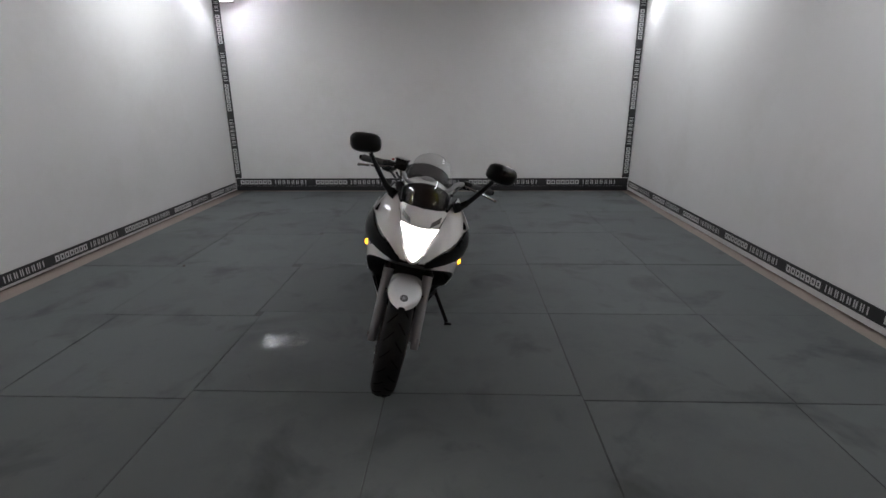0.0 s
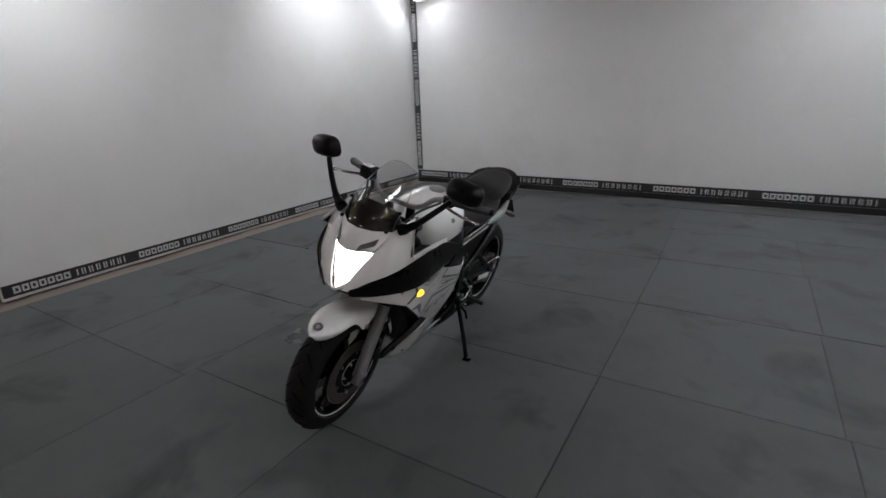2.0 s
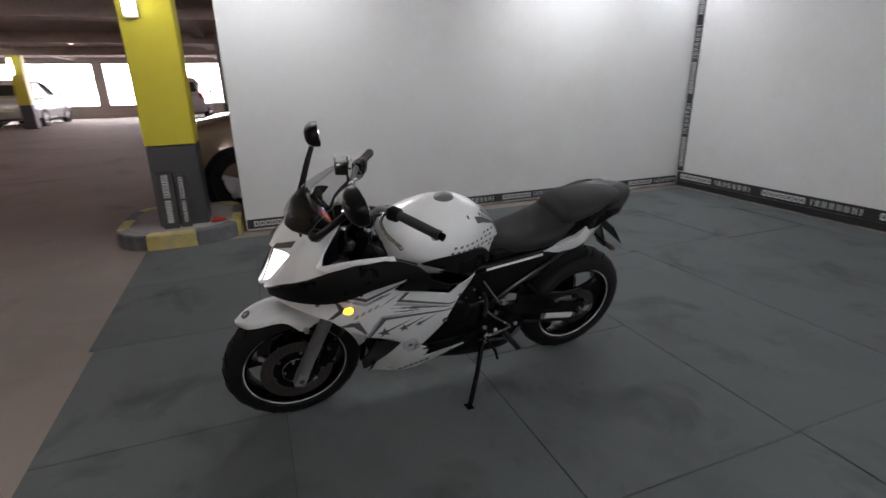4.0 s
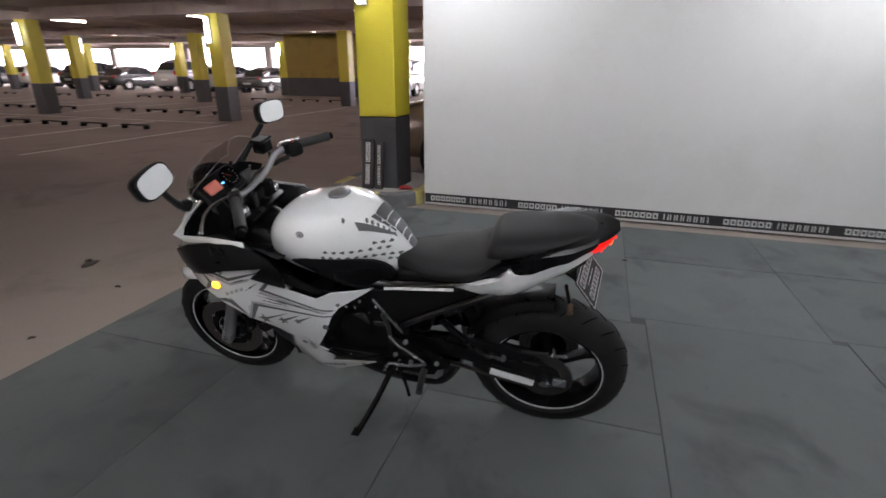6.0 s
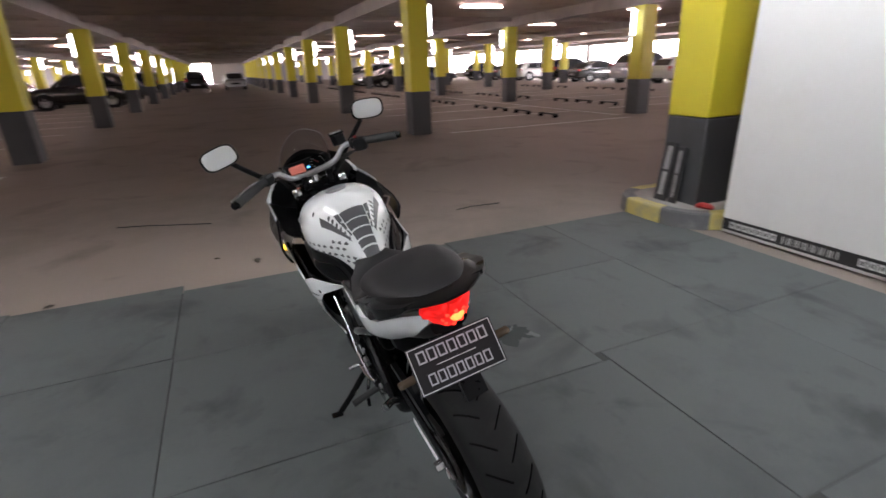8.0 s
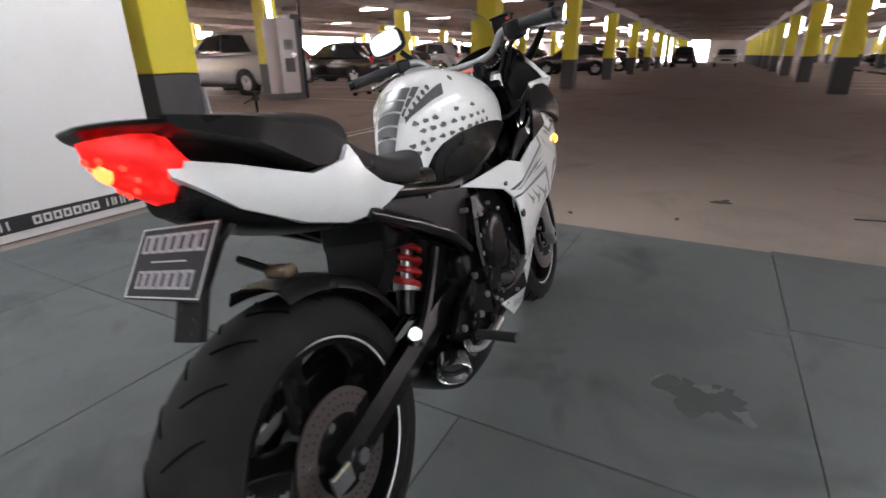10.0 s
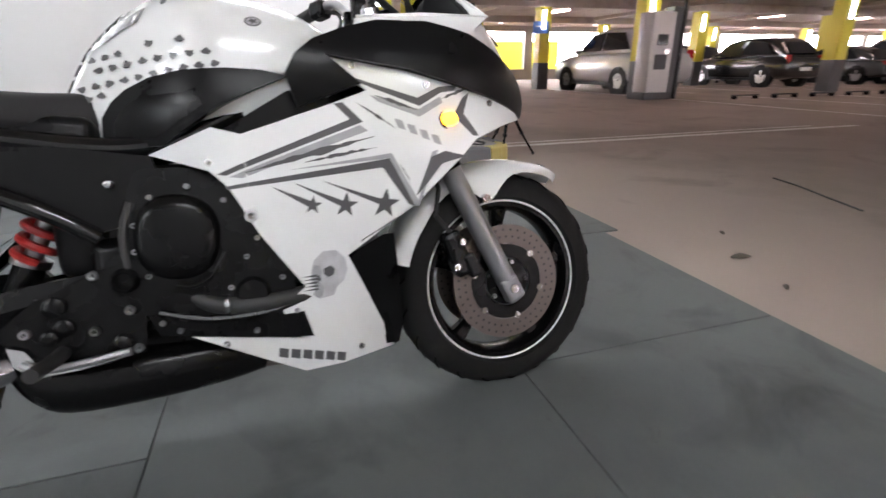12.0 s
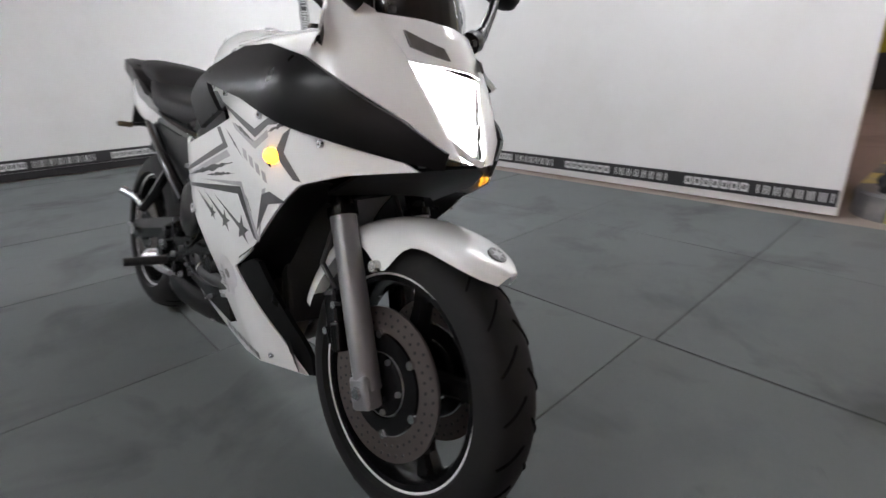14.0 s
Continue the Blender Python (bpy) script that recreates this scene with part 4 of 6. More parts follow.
rim_pts = smooth_stations([(-0.104, -0.004, 0.812), (-0.085, -0.035, 0.77), (-0.05, -0.084, 0.732), (-0.014, -0.116, 0.707), (0.014, -0.116, 0.707), (0.05, -0.084, 0.732), (0.085, -0.035, 0.77), (0.104, -0.004, 0.812)], 3)
part("lamp_rim", bm_loft([[(x, y, z) for x, y, z in rim_pts], [(x * 0.82, y - 0.001, z + 0.011) for x, y, z in rim_pts]], thick=0.008, inward=(0, 1, 0.2)), WHITE, bike, "white pointed rim under the headlamp", True)
part("chin", bm_loft([[(-0.15, 0.02, 0.662), (-0.06, -0.08, 0.69), (0, -0.112, 0.702), (0.06, -0.08, 0.69), (0.15, 0.02, 0.662)],
                      [(-0.14, 0.12, 0.615), (-0.07, 0.06, 0.628), (0, 0.04, 0.632), (0.07, 0.06, 0.628), (0.14, 0.12, 0.615)]], thick=0.006, inward=(0, 0.3, 1)), PLASTIC, bike, "black chin under the headlamp", True)
# added black tray under the dials, closing the nose behind the headlamp against leaking glow
TRAY = [(0.17, 0.44, 0.788), (0.15, 0.35, 0.798), (0.14, 0.24, 0.798), (0.12, 0.16, 0.828), (0.1, 0.13, 0.88), (0.07, 0.1, 0.915)]
part("nose_tray", bm_loft([[(x * w, y, z - 0.01 * (1 - w * w)) for w in (-1.05, -0.6, -0.2, 0.2, 0.6, 1.05)] for x, y, z in TRAY], thick=0.004, inward=(0, -0.3, -1)), PLASTIC, bike, "black tray under the dials", True)
# windscreen
rows = []
for v in range(11):
    u = v / 10
    half = 0.112 + 0.012 * math.sin(math.pi * u) - 0.036 * u ** 2
    yc, zc = -0.012 + 0.252 * u ** 1.35, 0.942 + 0.223 * u ** 0.62
    rows.append([(half * w, yc + 0.085 * w * w * (1 - 0.72 * u), zc - (0.012 + 0.05 * math.sin(math.pi * min(1, u * 1.1) ) * 0.6 + 0.02 * u) * w * w) for w in [k / 6 - 1 for k in range(13)]])
screen = part("windscreen", bm_loft(rows, thick=0.003, inward=(0, 1, 0)), CLEAR, bike, "clear curved windscreen", True)
screen.visible_shadow = False
edge = [Vector(r[0]) for r in rows] + [Vector(p) for p in rows[-1][1:]] + [Vector(r[-1]) for r in rows[::-1][1:]]
part("screen_edge", bm_tube(edge, 0.0013, 6), BOLT, screen, "thin glinting screen edge")
part("screen_foot", bm_loft([[(p[0] * 0.98, p[1] + 0.006, p[2]) for p in rows[0]], [(p[0] * 0.97, p[1] + 0.007, p[2]) for p in rows[2]], [(p[0] * 0.96, p[1] + 0.008, p[2]) for p in rows[3]]], thick=0.002, inward=(0, 1, 0)), PLASTIC, screen, "black shaded foot")
for s in (1, -1):
    for y, z, x in ((0.035, 0.945, 0.108), (0.1, 1.01, 0.118)):
        part("screw", bm_lathe([(-0.006, 0.0005), (-0.006, 0.007), (0.002, 0.007)], 8, "Y", (s * x, y, z), closed=False), PLASTIC, screen)
# dials
dash = part("dashboard", bm_box(0.23, 0.05, 0.105, (0, 0.11, 0.965), 0.02, rot=(42, 0, 0), segments=3), PLASTIC, bike, "black instrument panel", True)
part("display", bm_box(0.07, 0.004, 0.042, (0.05, 0.13, 0.984), 0.006, rot=(42, 0, 0)), LCD, dash, "orange lit display")
dial = bm_lathe([(0.004, 0.0005), (0.004, 0.036), (0.009, 0.036), (0.009, 0.041), (-0.006, 0.041)], 32, "Z", closed=False)
bmesh.ops.transform(dial, matrix=Matrix.Translation((-0.05, 0.131, 0.985)) @ Matrix.Rotation(radians(-48), 4, "X"), verts=dial.verts[:])
part("tachometer", dial, SATIN, dash, "round dark tachometer")
face_turn = Matrix.Translation((-0.05, 0.131, 0.985)) @ Matrix.Rotation(radians(-48), 4, "X")
needle = bm_box(0.003, 0.026, 0.0015, (0.008, -0.008, 0.0065), 0.0005, rot=(0, 0, 40), segments=1)
bmesh.ops.transform(needle, matrix=face_turn, verts=needle.verts[:])
part("needle", needle, RED, dash, "red dial needle")
for k in range(11):
    a = radians(-50 + 28 * k)
    tick = bm_box(0.0018, 0.006, 0.001, (0.03 * math.cos(a), 0.03 * math.sin(a), 0.0055), 0.0003, rot=(0, 0, math.degrees(a) - 90), segments=1)
    bmesh.ops.transform(tick, matrix=face_turn, verts=tick.verts[:])
    part("tick", tick, STRIPE, dash)
part("telltale", bm_box(0.012, 0.004, 0.006, (0.0, 0.134, 0.981), 0.001, rot=(42, 0, 0)), BLUE, dash, "blue telltale")

# -- handlebar, controls, mirrors --
clamp = part("top_yoke", bm_box(0.24, 0.09, 0.035, (0, 0.27, 0.905), 0.014, rot=(-22, 0, 0)), SATIN, bike, "black top yoke", True)
for s in (1, -1):
    part("fork_cap", bm_lathe([(0.03, 0.0005), (0.03, 0.017), (0.02, 0.022), (-0.02, 0.022)], 18, "Z", (0.1 * s, 0.275, 0.91), closed=False), STEEL, clamp)
    part("riser", bm_box(0.032, 0.035, 0.06, (0.055 * s, 0.29, 0.95), 0.008), SATIN, clamp)
part("key_switch", bm_lathe([(0.03, 0.0005), (0.03, 0.018), (0, 0.02)], 16, "Z", (0, 0.22, 0.93), closed=False), STEEL, clamp)
bar = part("handlebar", bm_tube(smooth_stations([(-0.2, 0.35, 1.035), (-0.15, 0.32, 1.03), (-0.11, 0.298, 0.99), (-0.055, 0.29, 0.975), (0.055, 0.29, 0.975), (0.11, 0.298, 0.99), (0.15, 0.32, 1.03), (0.2, 0.35, 1.035)], 4), 0.0115, 12), ALLOY, bike, "silver tubular handlebar", True)
BAR_AT = Vector((0, 0.29, 0.975))
bar.matrix_basis = Matrix.Translation(BAR_AT + Vector((0, -0.02, 0.01))) @ Matrix.Rotation(radians(3.3), 4, "Z") @ Matrix.Rotation(radians(2.6), 4, "Y") @ Matrix.Translation(-BAR_AT)
for s in (1, -1):
    a, b = Vector((0.2 * s, 0.35, 1.035)), Vector((0.352 * s, 0.452, 1.015))
    part("grip", bm_tube([a.lerp(b, u) for u in (0.12, 0.15, 0.5, 0.9, 0.97, 1.0)], 0.017, 16, radii=[0.021, 0.017, 0.0175, 0.0175, 0.019, 0.019]), RUBBER, bar, "black rubber grip", True)
    part("bar_end", bm_tube([b, b + (b - a).normalized() * 0.018], 0.014, 12), SATIN, bar)
    part("switch_box", bm_box(0.05, 0.042, 0.045, a + (b - a) * 0.0 + Vector((0, 0, -0.004)), 0.01, rot=(0, 0, 34 * s)), PLASTIC, bar)
    p = Vector((0.19 * s, 0.315, 1.03))
    part("lever", bm_tube(smooth_stations([tuple(p), tuple(p + Vector((0.04 * s, -0.026, -0.004))), tuple(p + Vector((0.1 * s, -0.03, -0.014))), tuple(p + Vector((0.165 * s, -0.006, -0.03)))], 3), 0.006, 8), STEEL, bar, "silver hand lever", True)
    part("lever_tip", bm_lathe([(-0.008, 0.002), (-0.004, 0.008), (0.004, 0.008), (0.008, 0.002)], 10, "X", p + Vector((0.17 * s, -0.004, -0.031)), closed=False), STEEL, bar)
    # mirror: stem, shell and glass
    stem = part("mirror", bm_tube(smooth_stations([(0.14 * s, 0.075, 0.955), (0.19 * s, 0.09, 0.985), (0.25 * s, 0.122, 1.05), (0.298 * s, 0.155, 1.108)], 4), 0.009, 10, radii=[0.024] * 3 + [0.016] * 2 + [0.013, 0.0125, 0.012, 0.012, 0.0115, 0.011, 0.011, 0.011]), PLASTIC, bike, "black mirror on a slim stem", True)
    m = Matrix.Translation((0.335 * s, 0.178, 1.149)) @ Matrix.Rotation(radians(2 if s > 0 else -8), 4, "Z") @ Matrix.Rotation(radians(9), 4, "X") @ Matrix.Rotation(radians(8 * s), 4, "Y")
    rows = []
    for d, k in ((-0.042, 0.35), (-0.034, 0.72), (-0.014, 0.98), (0.008, 1.02), (0.014, 0.99)):
        rows.append([m @ Vector((0.074 * k * math.copysign(abs(math.cos(a)) ** 0.62, math.cos(a)) + 0.004 * s * math.sin(a), d, 0.045 * k * math.copysign(abs(math.sin(a)) ** 0.62, math.sin(a)))) for a in [q * math.tau / 28 for q in range(28)]])
    part("shell", bm_loft(rows, close_ring=True, caps=True), PLASTIC, stem, "black mirror housing", True)
    glass_row = [m @ Vector((0.066 * math.copysign(abs(math.cos(a)) ** 0.62, math.cos(a)) + 0.004 * s * math.sin(a), 0.0155, 0.04 * math.copysign(abs(math.sin(a)) ** 0.62, math.sin(a)))) for a in [q * math.tau / 28 for q in range(28)]]
    part("glass", bm_loft([glass_row, [p + m.to_3x3() @ Vector((0, 0.0015, 0)) for p in glass_row]], close_ring=True, caps=True), MIRROR, stem, "mirror glass")
tank_cup = bm_box(0.06, 0.05, 0.046, (-0.155, 0.268, 1.058), 0.006, rot=(0, 0, -12))
part("brake_reservoir", tank_cup, PLASTIC, bar, "dark brake fluid box")
part("reservoir_lid", bm_box(0.066, 0.056, 0.007, (-0.155, 0.268, 1.085), 0.002, rot=(0, 0, -12)), SATIN, bar)
part("lid_plate", bm_box(0.05, 0.042, 0.003, (-0.155, 0.268, 1.0895), 0.001, rot=(0, 0, -12)), ALLOY, bar, "dull grey lid plate")
part("switch_housing", bm_box(0.06, 0.05, 0.058, (-0.215, 0.365, 1.022), 0.014, rot=(0, 0, -34), segments=2), PLASTIC, bar, "black switch housing", True)
part("throttle_cable", bm_tube(smooth_stations([(-0.2, 0.35, 1.0), (-0.17, 0.3, 0.985), (-0.14, 0.24, 0.95), (-0.1, 0.2, 0.9)], 4), 0.0055, 8), RUBBER, bar, smooth=True)
part("hood_blade", bm_loft([[(-0.11, 0.1, 0.955), (-0.16, 0.13, 0.96), (-0.185, 0.17, 0.955)], [(-0.115, 0.13, 1.02), (-0.15, 0.16, 1.005), (-0.18, 0.19, 0.985)]], thick=0.004, inward=(0, 1, 0)), PLASTIC, bike, "black blade beside the dials", True)
part("kill_switch", bm_box(0.014, 0.01, 0.01, (-0.2, 0.372, 1.06), 0.003), RED, bar, "red switch")
for k, pts in enumerate((((0.17, 0.33, 1.02), (0.12, 0.22, 0.98), (0.06, 0.2, 0.88), (0.05, 0.25, 0.76)), ((-0.17, 0.33, 1.02), (-0.11, 0.2, 0.97), (-0.05, 0.19, 0.87), (-0.04, 0.24, 0.75)), ((-0.15, 0.262, 1.05), (-0.14, 0.27, 1.0), (-0.17, 0.31, 1.02)))):
    part("cable", bm_tube(smooth_stations(pts, 5), 0.005, 7), RUBBER, bike)

# -- tank, seat, tail --
TANK_STATIONS = [(0.34, 0.85, 0.74, 0.07), (0.38, 0.9, 0.72, 0.13), (0.45, 0.94, 0.69, 0.158), (0.55, 0.966, 0.66, 0.168), (0.64, 0.975, 0.65, 0.16), (0.7, 0.965, 0.65, 0.138),
                 (0.75, 0.94, 0.66, 0.11), (0.79, 0.91, 0.66, 0.087), (0.825, 0.876, 0.67, 0.069), (0.85, 0.842, 0.68, 0.056), (0.868, 0.812, 0.685, 0.046), (0.888, 0.775, 0.69, 0.036)]
tank = part("fuel_tank", bm_body(TANK_STATIONS, 2.5, 36, 4), WHITE, bike, "glossy white fuel tank with dark decals", True)
cap = bm_lathe([(0.006, 0.0005), (0.006, 0.034), (0.003, 0.04), (-0.01, 0.042)], 28, "Z", closed=False)
bmesh.ops.transform(cap, matrix=Matrix.Translation((0, 0.616, 0.975)) @ Matrix.Rotation(radians(7), 4, "X"), verts=cap.verts[:])
part("filler_cap", cap, FORK, tank, "grey metal filler cap", True)
TANK_ST = smooth_stations(TANK_STATIONS, 4)


def tank_width(y, z):
    y = min(0.887, max(0.341, y))
    for a, b in zip(TANK_ST, TANK_ST[1:]):
        if a[0] <= y <= b[0]:
            u = (y - a[0]) / (b[0] - a[0] + 1e-9)
            top, low, half = (a[k] + (b[k] - a[k]) * u for k in (1, 2, 3))
            v = min(0.985, abs((z - (top + low) / 2) / ((top - low) / 2)))
            return half * (1 - v ** 2.5) ** (1 / 2.5)
    return 0.1


def tank_top(x, y):
    """Height of the tank's upper side."""
    y = min(0.887, max(0.341, y))
    for a, b in zip(TANK_ST, TANK_ST[1:]):
        if a[0] <= y <= b[0]:
            u = (y - a[0]) / (b[0] - a[0] + 1e-9)
            top, low, half = (a[q] + (b[q] - a[q]) * u for q in (1, 2, 3))
            return (top + low) / 2 + (top - low) / 2 * (1 - min(0.99, abs(x) / half) ** 2.5) ** 0.4
    return 0.9


def bm_drape(outline, lift=0.0035):
    """A thin decal with that outline in (x, y), laid over the tank's upper side."""
    own = bmesh.new()
    own.faces.new([own.verts.new((x, y, 0)) for x, y in outline])
    for axis in (0, 1):
        vals = [p[axis] for p in outline]
        at = math.ceil(min(vals) / 0.008) * 0.008
        while at < max(vals):
            co, no = Vector((0, 0, 0)), Vector((0, 0, 0))
            co[axis], no[axis] = at, 1
            bmesh.ops.bisect_plane(own, geom=own.verts[:] + own.edges[:] + own.faces[:], plane_co=co, plane_no=no, dist=0.0004)
            at += 0.008
    for v in own.verts:
        x, y = v.co.x, v.co.y
        dx, dy = (tank_top(x + 0.002, y) - tank_top(x - 0.002, y)) / 0.004, (tank_top(x, y + 0.002) - tank_top(x, y - 0.002)) / 0.004
        v.co = Vector((x, y, tank_top(x, y))) + Vector((-dx, -dy, 1)).normalized() * lift
    own.normal_update()
    for f in own.faces:
        if f.normal.z < 0:
            f.normal_flip()
    return own


for s in (1, -1):
    part("tank_cover", bm_shell(((0.47, 0.78), (0.52, 0.792), (0.58, 0.797), (0.66, 0.796), (0.72, 0.788), (0.765, 0.772), (0.795, 0.752), (0.816, 0.725), (0.822, 0.69), (0.8, 0.664), (0.71, 0.662), (0.66, 0.693), (0.6, 0.727), (0.53, 0.757)), lambda y, z: min(0.166, tank_width(y, 0.775) + 0.004), s, 0.004, 0.03, 0.03, 0.008), PLASTIC, bike, "black knee panel under the tank", True)
    part("knee_inset", bm_shell(((0.64, 0.762), (0.69, 0.764), (0.735, 0.757), (0.775, 0.738), (0.795, 0.712), (0.797, 0.682), (0.72, 0.676), (0.672, 0.705), (0.63, 0.728)), lambda y, z: min(0.166, tank_width(y, 0.775) + 0.004), s, 0.0085, 0.02, 0.03, 0.006), SATIN, bike, "raised smooth black panel field", True)
    # scattered marks in rows: start, height, step, fall, count
    for y0, z0, step, dz, n in ((0.77, 0.841, 0.0255, -0.0025, 3), (0.612, 0.827, 0.0285, -0.0016, 8), (0.599, 0.805, 0.0277, -0.0023, 10), (0.814, 0.768, 0.024, -0.003, 2), (0.655, 0.852, 0.055, -0.001, 2))[:5 if s < 0 else 4]:
        for col in range(n):
            y, z = y0 + step * col, z0 + dz * col
            r = random.Random(n * 31 + col)
            turn = r.uniform(0, 2)
            blot = [(y + 0.0095 * (0.85 + 0.14 * math.cos(4 * (q * math.tau / 15)) + r.uniform(-0.16, 0.16)) * math.cos(q * math.tau / 15 + turn), z + 0.0068 * (0.85 + 0.22 * math.cos(3 * (q * math.tau / 15)) + r.uniform(-0.14, 0.14)) * math.sin(q * math.tau / 15 + turn)) for q in range(15)]
            part("tank_mark", bm_shell(blot, tank_width, s, 0.0035, 0.0, 0.05), GRAPHITE, tank)
    part("tank_claw_decal", bm_drape([(s * x, y) for x, y in ((0.104, 0.708), (0.111, 0.724), (0.045, 0.838), (0.046, 0.828))]), GRAPHITE, tank, "dark wedge decal")
    for k in range(6):
        x, y, r = 0.079 - 0.0065 * k, 0.744 + 0.017 * k, 0.0058 - 0.0004 * k
        part("tank_scale", bm_drape([(s * (x + r * math.cos(q + 0.4)), y + r * math.sin(q + 0.4)) for q in [j * math.tau / 8 for j in range(8)]]), GRAPHITE, tank)
    for y0, y1, i0, i1, o0, o1 in ((0.757, 0.785, 0.0465, 0.0435, 0.063, 0.056), (0.788, 0.81, 0.043, 0.0395, 0.0545, 0.047), (0.813, 0.83, 0.039, 0.0355, 0.046, 0.0405)):
        part("tank_pad", bm_drape([(s * x, y) for x, y in ((i0, y0 + 0.004), (o0, y0 - 0.004), (o1, y1), (i1, y1))], 0.004), GRAPHITE, tank, "dark tank pad segment")
    part("tank_emblem", bm_shell([(y, 0.885 + 0.68 * (z - 0.885)) for y, z in ring_dot(0.522, 0.885, 0.0155, 20)], tank_width, s, 0.0035, 0.0, 0.02), GRAPHITE, tank, "round dark-rimmed emblem")
    part("emblem_face", bm_shell([(y, 0.885 + 0.68 * (z - 0.885)) for y, z in ring_dot(0.522, 0.885, 0.0125, 20)], tank_width, s, 0.0045, 0.0, 0.02), PALE, tank)
    part("emblem_star", bm_shell([(y, 0.885 + 0.68 * (z - 0.885)) for y, z in star_outline(0.522, 0.885, 0.0115, 1.2)], tank_width, s, 0.0055, 0.0, 0.02), GRAPHITE, tank)
    for x, y in ((0.115, 0.675),):
        part("tank_dot", bm_drape([(s * x + 0.006 * math.cos(q), y + 0.006 * math.sin(q)) for q in [j * math.tau / 10 for j in range(10)]]), GRAPHITE, tank)
# tank pad: plates down the rear slope
for y0, y1, w0, w1 in ((0.764, 0.797, 0.0435, 0.039), (0.8005, 0.824, 0.0385, 0.034), (0.8275, 0.847, 0.0335, 0.029), (0.8505, 0.864, 0.0295, 0.027), (0.8675, 0.885, 0.0265, 0.023)):
    part("tank_pad", bm_drape(((-w0, y0), (w0, y0), (w1, y1), (-w1, y1)), 0.004), GRAPHITE, tank, "dark tank pad segment")

seat = part("rider_seat", bm_body([(0.8, 0.79, 0.7, 0.055), (0.86, 0.785, 0.695, 0.074), (0.95, 0.785, 0.7, 0.115), (1.05, 0.795, 0.715, 0.14), (1.13, 0.815, 0.735, 0.145), (1.19, 0.85, 0.76, 0.135), (1.215, 0.86, 0.79, 0.125)], 3.0, 28, 4), SEAT, bike, "black vinyl rider seat", True)
pillion = part("pillion_seat", bm_body([(1.165, 0.86, 0.8, 0.1), (1.19, 0.895, 0.805, 0.125), (1.25, 0.91, 0.82, 0.132), (1.34, 0.92, 0.84, 0.124), (1.42, 0.927, 0.862, 0.102), (1.47, 0.927, 0.88, 0.078), (1.5, 0.925, 0.9, 0.055), (1.512, 0.92, 0.906, 0.035)], 2.35, 28, 4), SEAT, bike, "black vinyl pillion seat", True)
TAIL_LINE = ((1.063, 0.72), (1.15, 0.748), (1.213, 0.783), (1.247, 0.832), (1.268, 0.81), (1.318, 0.8), (1.42, 0.843), (1.504, 0.872), (1.5, 0.845), (1.42, 0.776), (1.319, 0.722), (1.248, 0.697), (1.17, 0.693), (1.114, 0.706))
DARK_TAIL = ((1.13, 0.77), (1.2, 0.82), (1.3, 0.868), (1.4, 0.896), (1.47, 0.912), (1.512, 0.922), (1.512, 0.912), (1.5, 0.901), (1.395, 0.854), (1.318, 0.812), (1.27, 0.806), (1.247, 0.826), (1.2, 0.788))


def tail_width(y, z):
    return 0.143 + 0.012 * math.exp(-((y - 1.26) / 0.08) ** 2) - 0.62 * max(0, y - 1.43) + 0.1 * (z - 0.8)


def tail_panel_width(y, z):
    """The white panels draw in under the black tail and curl in below."""
    return 0.142 + 0.012 * math.exp(-((y - 1.24) / 0.07) ** 2) + 0.1 * (z - 0.8) - 0.42 * max(0, y - 1.27) - 0.7 * max(0, 0.71 + 0.42 * (y - 1.2) - z)


for s in (1, -1):
    part("tail_panel", bm_shell(TAIL_LINE, tail_panel_width, s, 0.0, 0.03, 0.03, 0.014), WHITE, bike, "glossy white tail panel", True)
    part("tail_trim", bm_shell(DARK_TAIL, tail_width, s, 0.0, 0.05, 0.03), PLASTIC, bike, "black tail trim", True)
part("tail_end", bm_body([(1.36, 0.892, 0.872, 0.13), (1.43, 0.908, 0.89, 0.124), (1.48, 0.917, 0.902, 0.111), (1.52, 0.924, 0.91, 0.092), (1.552, 0.929, 0.918, 0.064), (1.575, 0.931, 0.924, 0.03)], 3.5, 24, 3), PLASTIC, bike, "black tail spoiler", True)
lamp_rows = []
for u in (0, 0.2, 0.4, 0.6, 0.8, 1):
    lamp_rows.append([(0.064 * w * math.sqrt(max(0.3, 1 - (2 * u - 0.85) ** 2 * 0.62)), 1.588 - 0.072 * u - 0.06 * w * w - 0.016 * (2 * u - 1) ** 2, 0.912 - 0.1 * u) for w in (-1, -0.75, -0.5, -0.25, 0, 0.25, 0.5, 0.75, 1)])
tail_lamp = part("tail_lamp", bm_loft(lamp_rows, thick=0.02, inward=(0, -1, 0)), TAIL, bike, "lit red tail lamp", True)
part("bulb", bm_lathe([(0.006, 0.0005), (0.004, 0.012), (-0.004, 0.019)], 16, "Y", (0.0, 1.556, 0.873), closed=False), TAIL_CORE, tail_lamp, "bright bulb")
for k in range(9):
    a = k * math.tau / 9
    x, z = 0.03 * math.cos(a), 0.862 + 0.027 * math.sin(a)
    part("facet", bm_lathe([(0.003, 0.0005), (0.0015, 0.0042), (-0.003, 0.0055)], 8, "Y", (x, 1.586 - 0.072 * (0.912 - z) / 0.1 - 15 * x * x, z), closed=False), TAIL_SPOT, tail_lamp)
part("under_tail", bm_body([(1.1, 0.72, 0.66, 0.11), (1.25, 0.76, 0.69, 0.1), (1.4, 0.84, 0.74, 0.075), (1.485, 0.87, 0.79, 0.05)], 3.5, 20, 3), PLASTIC, bike, "black under-tail tray", True)
